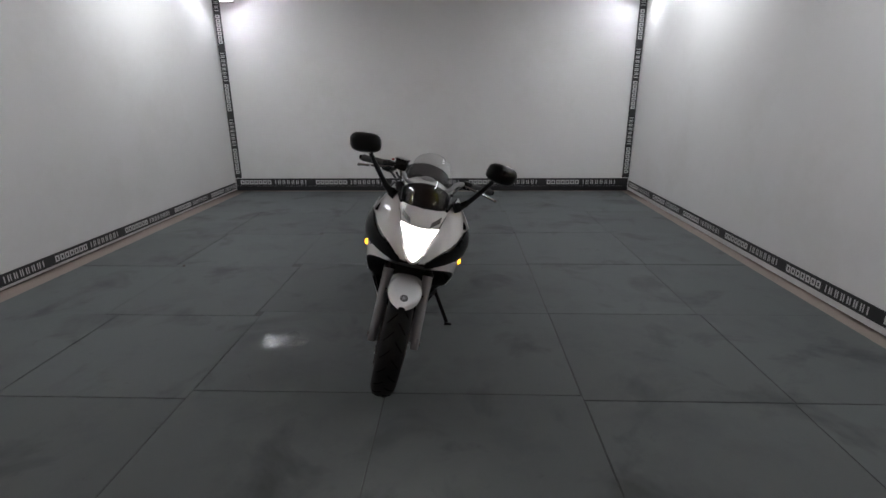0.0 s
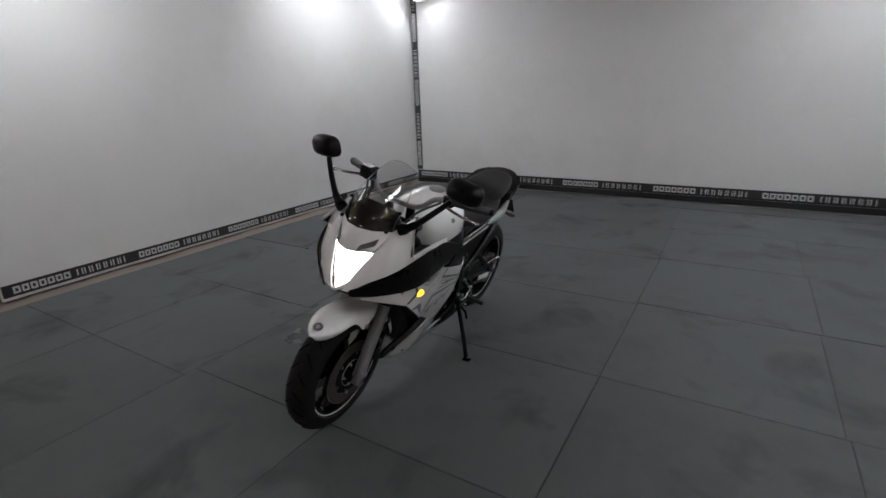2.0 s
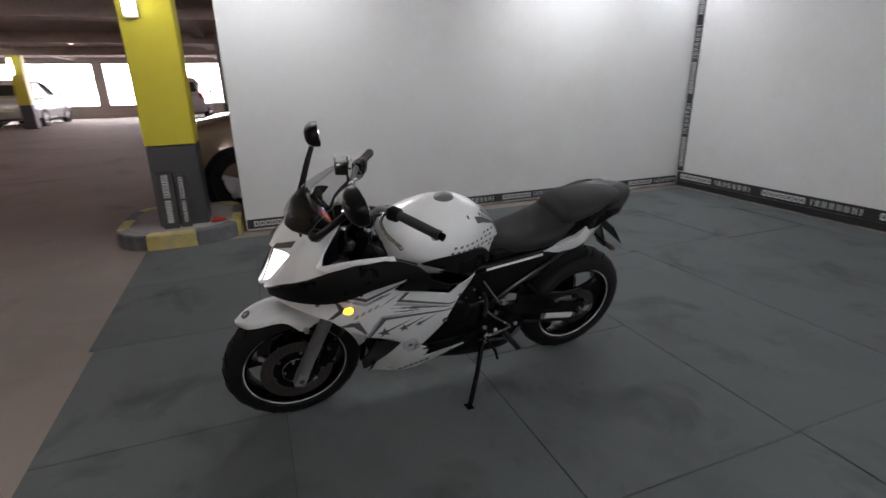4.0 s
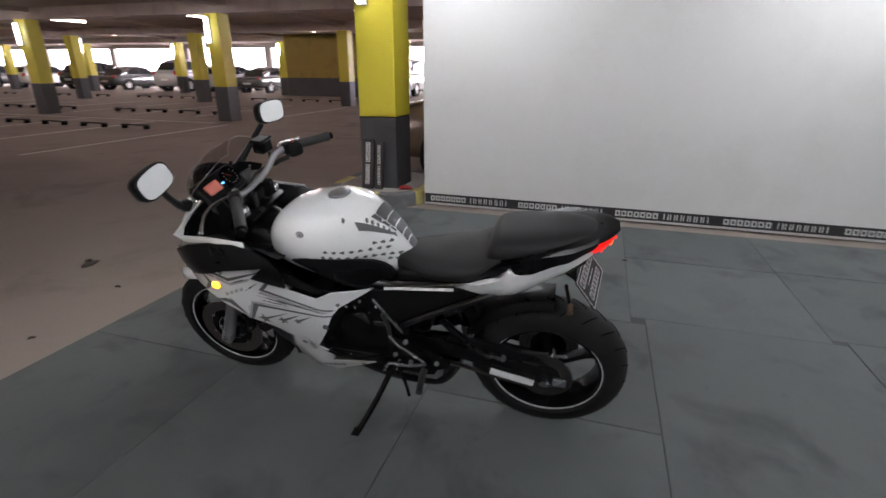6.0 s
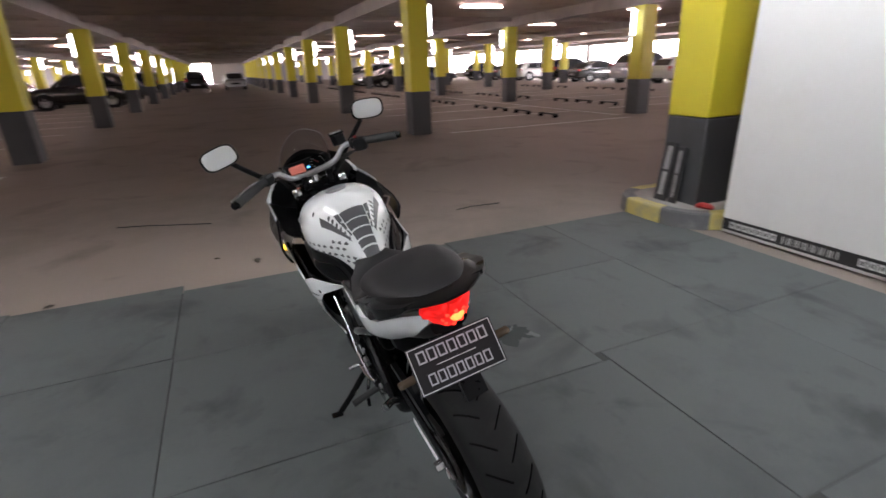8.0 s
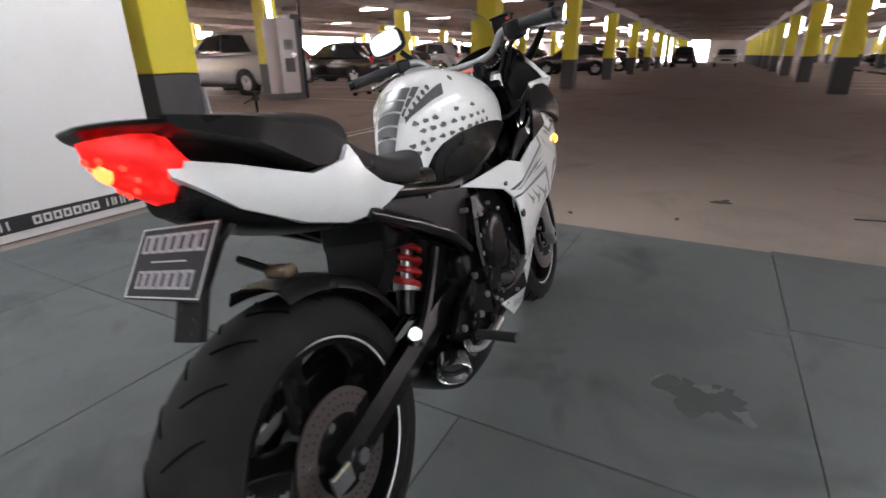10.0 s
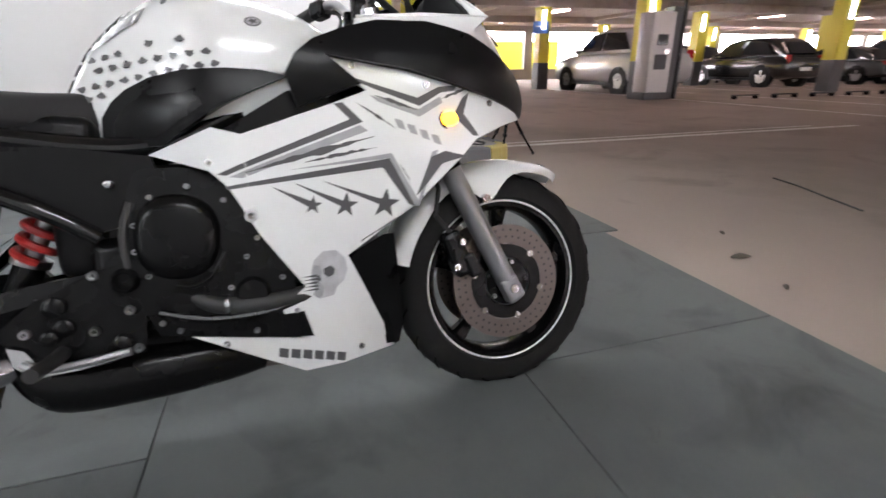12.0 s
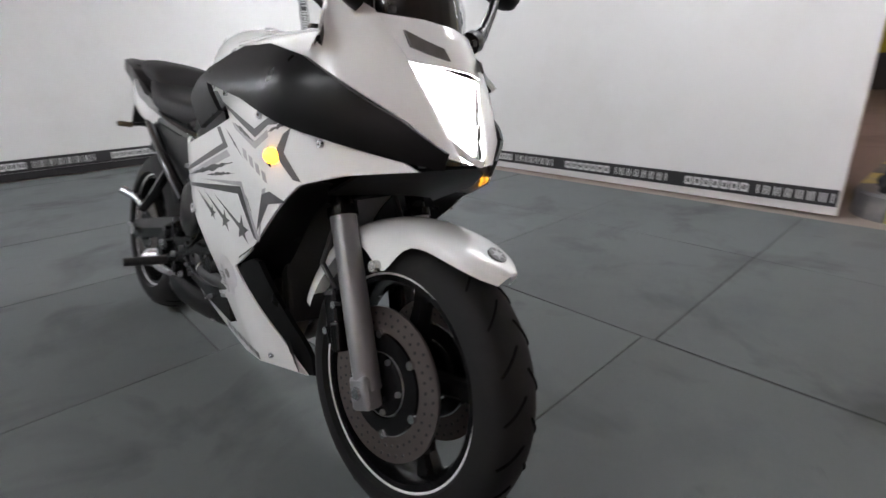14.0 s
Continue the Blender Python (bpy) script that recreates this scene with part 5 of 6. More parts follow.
part("plate_bracket", bm_loft([[(-0.05, 1.4, 0.78), (0.05, 1.4, 0.78)], [(-0.045, 1.46, 0.74), (0.045, 1.46, 0.74)], [(-0.03, 1.5, 0.68), (0.03, 1.5, 0.68)], [(-0.03, 1.535, 0.61), (0.03, 1.535, 0.61)]], thick=0.012, inward=(0, -1, -0.4)), PLASTIC, bike, "black plate bracket")
pm = Matrix.Translation((0.015, 1.504, 0.728)) @ Matrix.Rotation(radians(-7), 4, "Z") @ Matrix.Rotation(radians(36), 4, "X") @ Matrix.Diagonal((0.94, 1, 0.94, 1))
plate = part("show_plate", bm_box(0.24, 0.004, 0.125, (0, 0, 0), 0.0015), NUMBER_PLATE, bike, "dark plate with white lettering and border")
plate.matrix_basis = pm
border = bmesh.new()
for cx, cz, w, h in ((0, 0.0585, 0.232, 0.002), (0, -0.0585, 0.232, 0.002), (0.1155, 0, 0.002, 0.119), (-0.1155, 0, 0.002, 0.119), (0, 0.0, 0.11, 0.0016)):
    bm_box(w, 0.001, h, (cx, 0.0026, cz), 0, border)
part("border", border, LETTER, plate, "thin white border line")
for length, tall, bold, at in ((0.2, 0.032, None, (0.1, 0.0024, 0.015)), (0.18, 0.03, None, (0.09, 0.0024, -0.045))):
    words = bmesh.new()
    letter_blocks(words, length, tall, bold, Vector(at), Vector((-1, 0, 0)), Vector((0, 0, 1)), Vector((0, 1, 0)))
    bmesh.ops.recalc_face_normals(words, faces=words.faces[:])
    part("lettering", words, PALE, plate, "white block lettering")
for s in (1, -1):
    stalk = part("rear_indicator", bm_tube([(0.04 * s, 1.43, 0.7), (0.115 * s, 1.445, 0.684)], 0.007, 8), PLASTIC, bike, "small rear turn signal, unlit")
    part("lens", bm_box(0.05, 0.024, 0.019, (0.14 * s, 1.448, 0.681), 0.008, segments=3), AMBER_LENS, stalk, "amber lens", True)

# -- frame, engine, swingarm, exhaust --
for s in (1, -1):
    part("frame_rail", bm_tube(smooth_stations([(0.095 * s, 0.38, 0.81), (0.127 * s, 0.5, 0.756), (0.122 * s, 0.6, 0.709), (0.113 * s, 0.67, 0.681), (0.103 * s, 0.75, 0.667), (0.105 * s, 0.86, 0.672), (0.12 * s, 1.08, 0.715), (0.098 * s, 1.2, 0.745), (0.075 * s, 1.32, 0.785)], 5), 0.021, 12), GLOSS_BLACK, bike, "black tubular frame rail", True)
    part("frame_stay", bm_tube(smooth_stations([(0.13 * s, 1.2, 0.7), (0.145 * s, 1.05, 0.63), (0.15 * s, 0.92, 0.56), (0.14 * s, 0.84, 0.5)], 4), 0.016, 10), GLOSS_BLACK, bike, smooth=True)
    part("frame_downtube", bm_tube(smooth_stations([(0.095 * s, 0.76, 0.66), (0.09 * s, 0.81, 0.56), (0.095 * s, 0.84, 0.44), (0.1 * s, 0.84, 0.34)], 4), 0.022, 10), SATIN, bike, smooth=True)
    part("side_cover", bm_shell(((0.74, 0.645), (1.05, 0.7), (1.2, 0.7), (1.06, 0.62), (0.93, 0.545), (0.86, 0.505), (0.79, 0.52), (0.73, 0.6)), lambda y, z: 0.128, s, 0.0, 0.02, 0.05), PLASTIC, bike, "black plastic side cover", True)
    plate_m = bm_shell(((0.797, 0.45), (0.86, 0.44), (0.916, 0.415), (0.955, 0.4), (1.03, 0.345), (0.98, 0.3), (0.88, 0.262), (0.795, 0.275), (0.78, 0.37)), lambda y, z: 0.15, s, 0.0, 0.014, 0.05)
    hanger = part("footpeg_plate", plate_m, SATIN, bike, "black footrest plate")
    for y, z in ((0.859, 0.433), (0.81, 0.36), (0.871, 0.33), (0.806, 0.285), (0.977, 0.343)):
        part("bolt", bm_lathe([(0.15 * s, 0.0005), (0.15 * s, 0.0042), (0.159 * s, 0.005), (0.1592 * s, 0.007), (0.157 * s, 0.0088), (0.146 * s, 0.009)], 12, "X", (0, y, z), closed=False), BOLT, hanger)
    part("foot_peg", bm_tube([(0.155 * s, 0.925, 0.3), (0.19 * s, 0.925, 0.298), (0.265 * s, 0.935, 0.295)], 0.013, 10), RUBBER, hanger, "black rubber foot peg", True)
    part("heel_guard", bm_shell(((1.005, 0.325), (1.0, 0.29), (0.972, 0.262), (0.9, 0.264), (0.828, 0.274), (0.828, 0.286), (0.92, 0.28), (0.965, 0.288), (0.98, 0.315)), lambda y, z: 0.16, s, 0, 0.004, 0.05), STEEL, hanger, "bare metal heel guard")
    arm = part("passenger_peg_bracket", bm_tube(smooth_stations([(0.135 * s, 1.0, 0.56), (0.145 * s, 1.1, 0.47), (0.15 * s, 1.18, 0.415)], 4), 0.014, 8), SATIN, bike, smooth=True)
    part("passenger_peg", bm_tube([(0.145 * s, 1.18, 0.42), (0.165 * s, 1.205, 0.45), (0.195 * s, 1.24, 0.468)], 0.013, 10), STEEL, arm, "folded silver passenger peg", True)
    swing = part("swingarm", bm_loft([[(x, y, z + dz) for x, dz in ((0.075 * s, 0.035), (0.105 * s, 0.035), (0.112 * s, 0.0), (0.105 * s, -0.035), (0.075 * s, -0.035))] for y, z in ((0.86, 0.4), (1.0, 0.385), (1.2, 0.345), (1.43, 0.298))], close_ring=True, caps=True), SATIN, bike, "black box-section swingarm")
    part("axle_nut", bm_lathe([(0.13 * s, 0.0005), (0.13 * s, 0.016), (0.105 * s, 0.018)], 6, "X", tuple(RW), closed=False), STEEL, swing)
    part("chain_adjuster", bm_box(0.012, 0.05, 0.04, (0.113 * s, 1.44, 0.298), 0.004), STEEL, swing)
part("frame_tape", bm_box(0.003, 0.27, 0.012, (0.135, 0.925, 0.686), 0.001, rot=(9.6, 0, -4.2)), STRIPE, bike, "white tape along the frame rail")
part("chain_guard", bm_shell(((1.02, 0.44), (1.2, 0.43), (1.36, 0.395), (1.4, 0.36), (1.2, 0.385), (1.0, 0.41)), lambda y, z: 0.1, 1, 0.0, 0.02, 0.06), PLASTIC, bike, "black chain guard")
part("swingarm_tape", bm_box(0.003, 0.17, 0.032, (0.116, 1.262, 0.292), 0.001, rot=(-11, 0, 0)), STRIPE, bike, "white band on the swingarm")
chain = bmesh.new()
for zz, dz in ((0.4, 0.395), (0.21, 0.33)):
    bm_box(0.014, 0.56, 0.012, (0.087, 1.11, (zz + dz) / 2), 0.002, chain, (2 if zz > 0.3 else -12, 0, 0))
part("chain", chain, DARK_STEEL, bike, "drive chain")
CASE = ((0.766, 0.619), (0.692, 0.62), (0.602, 0.603), (0.55, 0.545), (0.526, 0.45), (0.495, 0.3), (0.482, 0.245), (0.6, 0.265), (0.712, 0.29), (0.766, 0.3), (0.79, 0.37), (0.815, 0.452), (0.8, 0.54))
for s in (1, -1):
    case = part("crankcase_cover", bm_shell(CASE, lambda y, z: 0.145 if s < 0 else 0.112, s, 0.0, 0.04, 0.04, 0.012), SATIN, bike, "black engine side cover", True)
    for y, z in ((0.747, 0.567), (0.682, 0.582), (0.621, 0.55), (0.568, 0.469), (0.593, 0.434), (0.53, 0.383), (0.51, 0.308), (0.603, 0.33), (0.629, 0.376), (0.593, 0.28), (0.731, 0.305), (0.759, 0.325), (0.769, 0.419), (0.785, 0.468), (0.78, 0.517)):
        out = 0.0 if s < 0 else -0.033
        part("bolt", bm_lathe([(0.154 * s, 0.0005), (0.154 * s, 0.0023), (0.16 * s, 0.0027), (0.16 * s, 0.0042), (0.158 * s, 0.0055), (0.14 * s, 0.0058)], 10, "X", (out, y, z), closed=False), BOLT, case)
engine = bm_box(0.27, 0.4, 0.2, (0, 0.67, 0.4), 0.03, segments=3)
bm_box(0.25, 0.24, 0.24, (0, 0.52, 0.53), 0.02, engine, (28, 0, 0))
bm_box(0.24, 0.2, 0.16, (0, 0.72, 0.55), 0.03, engine)
bm_box(0.16, 0.36, 0.1, (0, 0.66, 0.27), 0.03, engine)
for k in range(5):
    bm_box(0.27, 0.2, 0.007, (0, 0.5 + 0.012 * k, 0.52 + 0.022 * k), 0.002, engine, (28, 0, 0), 1)
eng = part("engine", engine, SATIN, bike, "black four-cylinder engine", True)
for s, y, z, r, d in ((-1, 0.59, 0.36, 0.036, 0.036), (1, 0.66, 0.47, 0.072, 0.044), (1, 0.56, 0.4, 0.04, 0.03)):
    x0 = s * (0.13 if s < 0 else 0.105)
    part("engine_cover", bm_lathe([(x0 + s * d, 0.0005), (x0 + s * d, r * 0.72), (x0 + s * (d - 0.004), r * 0.86), (x0 + s * d * 0.6, r * 0.98), (x0 + s * 0.012, r), (x0 + s * 0.012, r + 0.014), (x0 - s * 0.01, r + 0.014)], 40, "X", (0, y, z), closed=False), SATIN, eng, "round black engine cover", True)
    for k in range(9):
        a = k * math.tau / 9 + 0.2
        part("bolt", bm_lathe([(x0 + s * 0.019, 0.0005), (x0 + s * 0.019, 0.005), (x0 + s * 0.008, 0.0055)], 6, "X", (0, y + (r + 0.007) * math.cos(a), z + (r + 0.007) * math.sin(a)), closed=False), STEEL, eng)
clutch = bm_lathe([(-0.179, 0.0005), (-0.1785, 0.035), (-0.177, 0.054), (-0.174, 0.063), (-0.168, 0.07), (-0.16, 0.0735), (-0.15, 0.075), (-0.149, 0.086), (-0.13, 0.087)], 48, "X", (0, 0, 0), closed=False)
for v in clutch.verts:
    reach = math.hypot(v.co.y, v.co.z)
    if reach > 0.01:
        c, n = abs(v.co.y) / reach, abs(v.co.z) / reach
        grow = 1 / (c ** 2.35 + n ** 2.35) ** (1 / 2.35)
        v.co.y, v.co.z = v.co.y * grow, v.co.z * grow
bmesh.ops.transform(clutch, matrix=Matrix.Translation((0, 0.709, 0.487)) @ Matrix.Rotation(radians(8), 4, "X") @ Matrix.Diagonal((1, 1.0, 1.1, 1)), verts=clutch.verts[:])
part("clutch_cover", clutch, SATIN, eng, "round black clutch cover with a raised rim", True)
part("cable_lever", bm_tube(smooth_stations([(-0.17, 0.72, 0.397), (-0.178, 0.69, 0.392), (-0.178, 0.655, 0.41), (-0.17, 0.63, 0.45)], 4), 0.0045, 8), SATIN, eng, "black clutch lever and cable", True)
part("plate_bush", bm_lathe([(-0.17, 0.021), (-0.173, 0.018), (-0.17, 0.0145), (-0.15, 0.014), (-0.148, 0.0245), (-0.165, 0.0235)], 24, "X", (0, 0.808, 0.417)), SATIN, eng, "black swingarm pivot bush", True)
part("cover_screw", bm_lathe([(-0.146, 0.0005), (-0.146, 0.003), (-0.151, 0.0036), (-0.15, 0.0068), (-0.13, 0.007)], 12, "X", (0, 0.812, 0.597), closed=False), BOLT, eng)
for s in (1, -1):
    for y, z, r, d in ((0.925, 0.385, 0.018, 0.166), (0.915, 0.345, 0.016, 0.166), (0.83, 0.3, 0.016, 0.168), (0.94, 0.33, 0.014, 0.168)):
        part("boss", bm_lathe([(d * s, 0.004), (d * s, r * 0.6), ((d - 0.004) * s, r), (0.14 * s, r * 1.1)], 20, "X", (0, y, z), closed=False), SATIN, eng, smooth=True)
    if s > 0:
        part("linkage_rod", bm_tube([(0.17 * s, 0.93, 0.36), (0.172 * s, 0.84, 0.43), (0.165 * s, 0.8, 0.47)], 0.006, 8), SATIN if s < 0 else STEEL, eng)
    part("case_rib", bm_tube(smooth_stations([(0.152 * s, 0.5, 0.33), (0.158 * s, 0.58, 0.315), (0.158 * s, 0.68, 0.32), (0.155 * s, 0.76, 0.345)], 3), 0.008, 8), SATIN, eng, smooth=True)
    part("oil_line", bm_tube(smooth_stations([(0.15 * s, 0.78, 0.56), (0.155 * s, 0.8, 0.5), (0.15 * s, 0.8, 0.43)], 3), 0.008, 8), RUBBER, eng, smooth=True)
part("coolant_hose", bm_tube(smooth_stations([(-0.145, 0.48, 0.34), (-0.155, 0.58, 0.335), (-0.15, 0.66, 0.345), (-0.13, 0.72, 0.38)], 5), 0.018, 14), RUBBER, eng, smooth=True)
part("hose_clip", bm_lathe([(-0.004, 0.0205), (0.004, 0.0205), (0.004, 0.0175), (-0.004, 0.0175)], 18, "Y", (-0.153, 0.64, 0.342)), STEEL, eng)
part("radiator", bm_box(0.2, 0.035, 0.28, (0, 0.335, 0.43), 0.01, rot=(-16, 0, 0)), RADIATOR, bike, "black radiator core")
part("steering_head", bm_body([(0.12, 0.8, 0.62, 0.07), (0.2, 0.88, 0.6, 0.09), (0.3, 0.87, 0.58, 0.11), (0.42, 0.8, 0.56, 0.12)], 3, 16, 2), SATIN, bike, "black frame head", True)
for k in range(4):
    x = -0.09 + 0.06 * k
    part("header_pipe", bm_tube(smooth_stations([(x, 0.42, 0.45), (x, 0.35, 0.38), (x * 0.9, 0.36, 0.25), (x * 0.7, 0.48, 0.19), (x * 0.6, 0.62, 0.19)], 4), 0.018, 10), ROTOR, bike, smooth=True)
muffler = part("muffler", bm_body([(0.54, 0.24, 0.17, 0.06), (0.66, 0.265, 0.155, 0.1), (0.8, 0.275, 0.15, 0.125), (0.95, 0.285, 0.155, 0.128), (1.01, 0.29, 0.19, 0.115), (1.05, 0.3, 0.24, 0.08)], 3.2, 24, 4), SATIN, bike, "dark underslung silencer", True)
tail_pipe = bm_lathe([(-0.03, 0.031), (0.0, 0.033), (0.018, 0.034), (0.021, 0.032), (0.018, 0.029), (-0.03, 0.026)], 24, "Y")
bmesh.ops.transform(tail_pipe, matrix=Matrix.Translation((-0.14, 1.05, 0.278)) @ Matrix.Rotation(radians(30), 4, "Z") @ Matrix.Rotation(radians(-12), 4, "X") @ Matrix.Diagonal((1.25, 1.15, 0.92, 1)), verts=tail_pipe.verts[:])
part("tail_pipe", tail_pipe, STEEL, muffler, "chrome exhaust outlet", True)
# black disc inside the outlet, put in for its unlit depth
bore = bm_lathe([(-0.012, 0.0005), (-0.012, 0.0245), (-0.03, 0.0245)], 20, "Y", closed=False)
bmesh.ops.transform(bore, matrix=Matrix.Translation((-0.14, 1.05, 0.278)) @ Matrix.Rotation(radians(30), 4, "Z") @ Matrix.Rotation(radians(-12), 4, "X") @ Matrix.Diagonal((1.25, 1.15, 0.92, 1)), verts=bore.verts[:])
part("pipe_bore", bore, RUBBER, muffler, "dark disc closing the pipe bore")
part("brake_pedal", bm_tube(smooth_stations([(-0.165, 0.985, 0.292), (-0.175, 0.955, 0.279), (-0.18, 0.9, 0.28), (-0.18, 0.812, 0.288)], 4), 0.0075, 8), ALLOY, bike, "bare metal brake pedal", True)
part("gear_lever", bm_tube(smooth_stations([(0.165, 0.94, 0.345), (0.175, 0.86, 0.33), (0.18, 0.79, 0.335), (0.22, 0.785, 0.335)], 4), 0.007, 8), STEEL, bike, "bare metal gear lever", True)
part("shift_rod", bm_tube([(0.165, 0.76, 0.64), (0.17, 0.86, 0.5)], 0.005, 8), STEEL, bike, "thin bright rod")
spring = []
for k in range(61):
    u, a = k / 60, k / 60 * math.tau * 3.6
    base = Vector((-0.03, 0.944, 0.562)).lerp(Vector((-0.03, 0.990, 0.468)), u)
    spring.append(base + Vector((0.031 * math.cos(a), 0.031 * math.sin(a) * 0.9, 0.031 * math.sin(a) * 0.43)))
shock = part("shock_absorber", bm_tube([(-0.03, 0.993, 0.462), (-0.03, 1.020, 0.405)], 0.027, 14), SATIN, bike, "rear shock absorber", True)
part("spring", bm_tube(spring, 0.0085, 8), RED, shock, "red coil spring", True)
part("damper_rod", bm_tube([(-0.03, 0.933, 0.585), (-0.03, 0.993, 0.462)], 0.016, 12), BOLT, shock, "bare metal damper body", True)
part("spring_collar", bm_tube([(-0.03, 0.988, 0.472), (-0.03, 0.995, 0.457)], 0.034, 16), BOLT, shock, "pale metal spring collar", True)
part("upper_mount", bm_tube([(-0.03, 0.923, 0.61), (-0.03, 0.938, 0.575)], 0.024, 12), SATIN, shock, smooth=True)
guard_rows = []
for i in range(13):
    a = radians(-62 + 96 * i / 12)
    guard_rows.append([(0.075 * math.sin(v * 1.45), RW.y + (0.335 - 0.03 * abs(v) ** 3) * math.sin(a), RW.z + (0.335 - 0.03 * abs(v) ** 3) * math.cos(a)) for v in (-1, -0.6, -0.2, 0.2, 0.6, 1)])
part("rear_hugger", bm_loft(guard_rows[:9], thick=0.004, inward=(0, 0, -1)), PLASTIC, bike, "black rear hugger", True)
part("battery_box", bm_box(0.2, 0.26, 0.17, (0, 0.97, 0.66), 0.02, rot=(8, 0, 0), segments=3), PLASTIC, bike, "black box under the seat", True)
part("inner_guard", bm_box(0.17, 0.14, 0.24, (0.005, 0.87, 0.54), 0.03, segments=3), PLASTIC, bike, "black inner rear guard", True)
part("rear_fender", bm_loft([[(0.08 * v, 1.02 + 0.012 * v * v, 0.665), (0.08 * v, 1.06, 0.6), (0.078 * v, 1.075, 0.545), (0.03 * v, 1.08, 0.48), (0.028 * v, 1.085, 0.44)] for v in (-1, -0.5, 0, 0.5, 1)], thick=0.05, inward=(0, 1, 0.25)), PLASTIC, bike, "black inner rear fender", True)
# side stand, down
stand = part("side_stand", bm_tube(smooth_stations([(0.13, 0.84, 0.33), (0.17, 0.8, 0.3), (0.25, 0.745, 0.19), (0.325, 0.685, 0.086)], 4), 0.012, 10), SATIN, bike, "black side stand, folded out", True)
part("stand_foot", bm_box(0.046, 0.034, 0.006, (0.333, 0.676, 0.08), 0.003, rot=(0, -13, 0)), SATIN, stand)
part("stand_prop", bm_tube([(0.16, 0.82, 0.3), (0.2, 0.86, 0.24), (0.21, 0.87, 0.2)], 0.007, 8), SATIN, stand)
beam = bpy.data.lights.new("headlamp_beam", "SPOT")
beam.energy, beam.spot_size, beam.spot_blend, beam.color, beam.shadow_soft_size = 14, radians(130), 1.0, (1.0, 0.95, 0.9), 0.04
beam_ob = new("headlamp_beam", beam)
beam_ob.matrix_world = BIKE @ look((0, -0.135, 0.78), (0, -2.0, 0.55))


# ---- round the booth ----
def kerb_island(x, y, half_x, half_y, corner, seed):
    """A raised island round a column: a rounded ring of painted kerb stones and a flat top."""
    ob = thing("kerb_island", "raised concrete island with worn yellow and grey painted kerb stones", "kerb", pose(x, y, 0), "column islands")
    pts = []
    for cx, cy, a0 in ((half_x - corner, half_y - corner, 0), (-half_x + corner, half_y - corner, 90), (-half_x + corner, -half_y + corner, 180), (half_x - corner, -half_y + corner, 270)):
        for k in range(6):
            a = radians(a0 + 18 * k)
            pts.append(Vector((cx + corner * math.cos(a), cy + corner * math.sin(a), 0)))
    lengths = [(pts[(i + 1) % len(pts)] - p).length for i, p in enumerate(pts)]
    total, n = sum(lengths), max(6, round(sum(lengths) / 0.42))

    def along(d):
        d %= total
        for i, step in enumerate(lengths):
            if d <= step:
                return pts[i].lerp(pts[(i + 1) % len(pts)], d / step)
            d -= step
        return pts[0]

    mid = Vector((0, 0, 0))
    for k in range(n):
        rows = []
        for j in range(5):
            p = along((k + 0.012 + j / 4 * 0.976) * total / n)
            inner = p + (mid - p).normalized() * 0.11
            rows.append([(p.x, p.y, -0.003), (p.x * 0.99, p.y * 0.99, 0.125), (p.x * 0.975, p.y * 0.975, 0.14), (inner.x, inner.y, 0.14), (inner.x, inner.y, -0.003)])
        part("kerb_stone", bm_loft(rows, close_ring=True, caps=True), KERB_YELLOW if (k + seed) % 2 else KERB_GREY, ob, smooth=False)
    bm = bmesh.new()
    top = [p + (mid - p).normalized() * 0.108 for p in pts]
    a, b = [bm.verts.new((p.x, p.y, 0.132)) for p in top], [bm.verts.new((p.x, p.y, -0.003)) for p in top]
    bm.faces.new(a)
    for i in range(len(a)):
        bm.faces.new((a[i], b[i], b[(i + 1) % len(a)], a[(i + 1) % len(a)]))
    bmesh.ops.recalc_face_normals(bm, faces=bm.faces[:])
    part("island_top", bm, KERB_TOP, ob, "rough bare concrete top")
    return ob


kerb_island(-3.95, 1.4, 0.68, 0.56, 0.4, 0)
kerb_island(3.24, 1.32, 0.7, 0.62, 0.25, 1)


def sign_board(m, tall, wide):
    ob = thing("sign_board", "narrow black sign board with white lettering leaning on a column", "sign", m, "sign boards")
    part("board", bm_box(wide, 0.018, tall, (0, 0, tall / 2), 0.003), STRIP, ob)
    words = bmesh.new()
    letter_blocks(words, 0.4 * tall, 0.36 * wide, None, Vector((-0.18 * wide, -0.0095, tall * 0.94)), Vector((0, 0, -1)), Vector((1, 0, 0)), Vector((0, -1, 0)))
    letter_blocks(words, 0.4 * tall, 0.36 * wide, False, Vector((-0.18 * wide, -0.0095, tall * 0.5)), Vector((0, 0, -1)), Vector((1, 0, 0)), Vector((0, -1, 0)))
    bmesh.ops.recalc_face_normals(words, faces=words.faces[:])
    part("lettering", words, LETTER, ob, "white block lettering")


sign_board(pose(-3.49, 1.34, 0.134, -8, 0, 88), 0.53, 0.14)
sign_board(pose(-3.5, 1.47, 0.134, -6, 0, 88), 0.5, 0.09)
red_rag = bm_body([(-0.07, 0.03, 0.0, 0.02), (-0.03, 0.05, 0.0, 0.05), (0.03, 0.035, 0.0, 0.06), (0.07, 0.02, 0.0, 0.03)], 2, 14, 3)
for v in red_rag.verts:
    v.co += Vector((noise.noise(v.co * 30) * 0.012, noise.noise(v.co * 25 + Vector((3, 0, 0))) * 0.012, max(0, noise.noise(v.co * 28)) * 0.01))
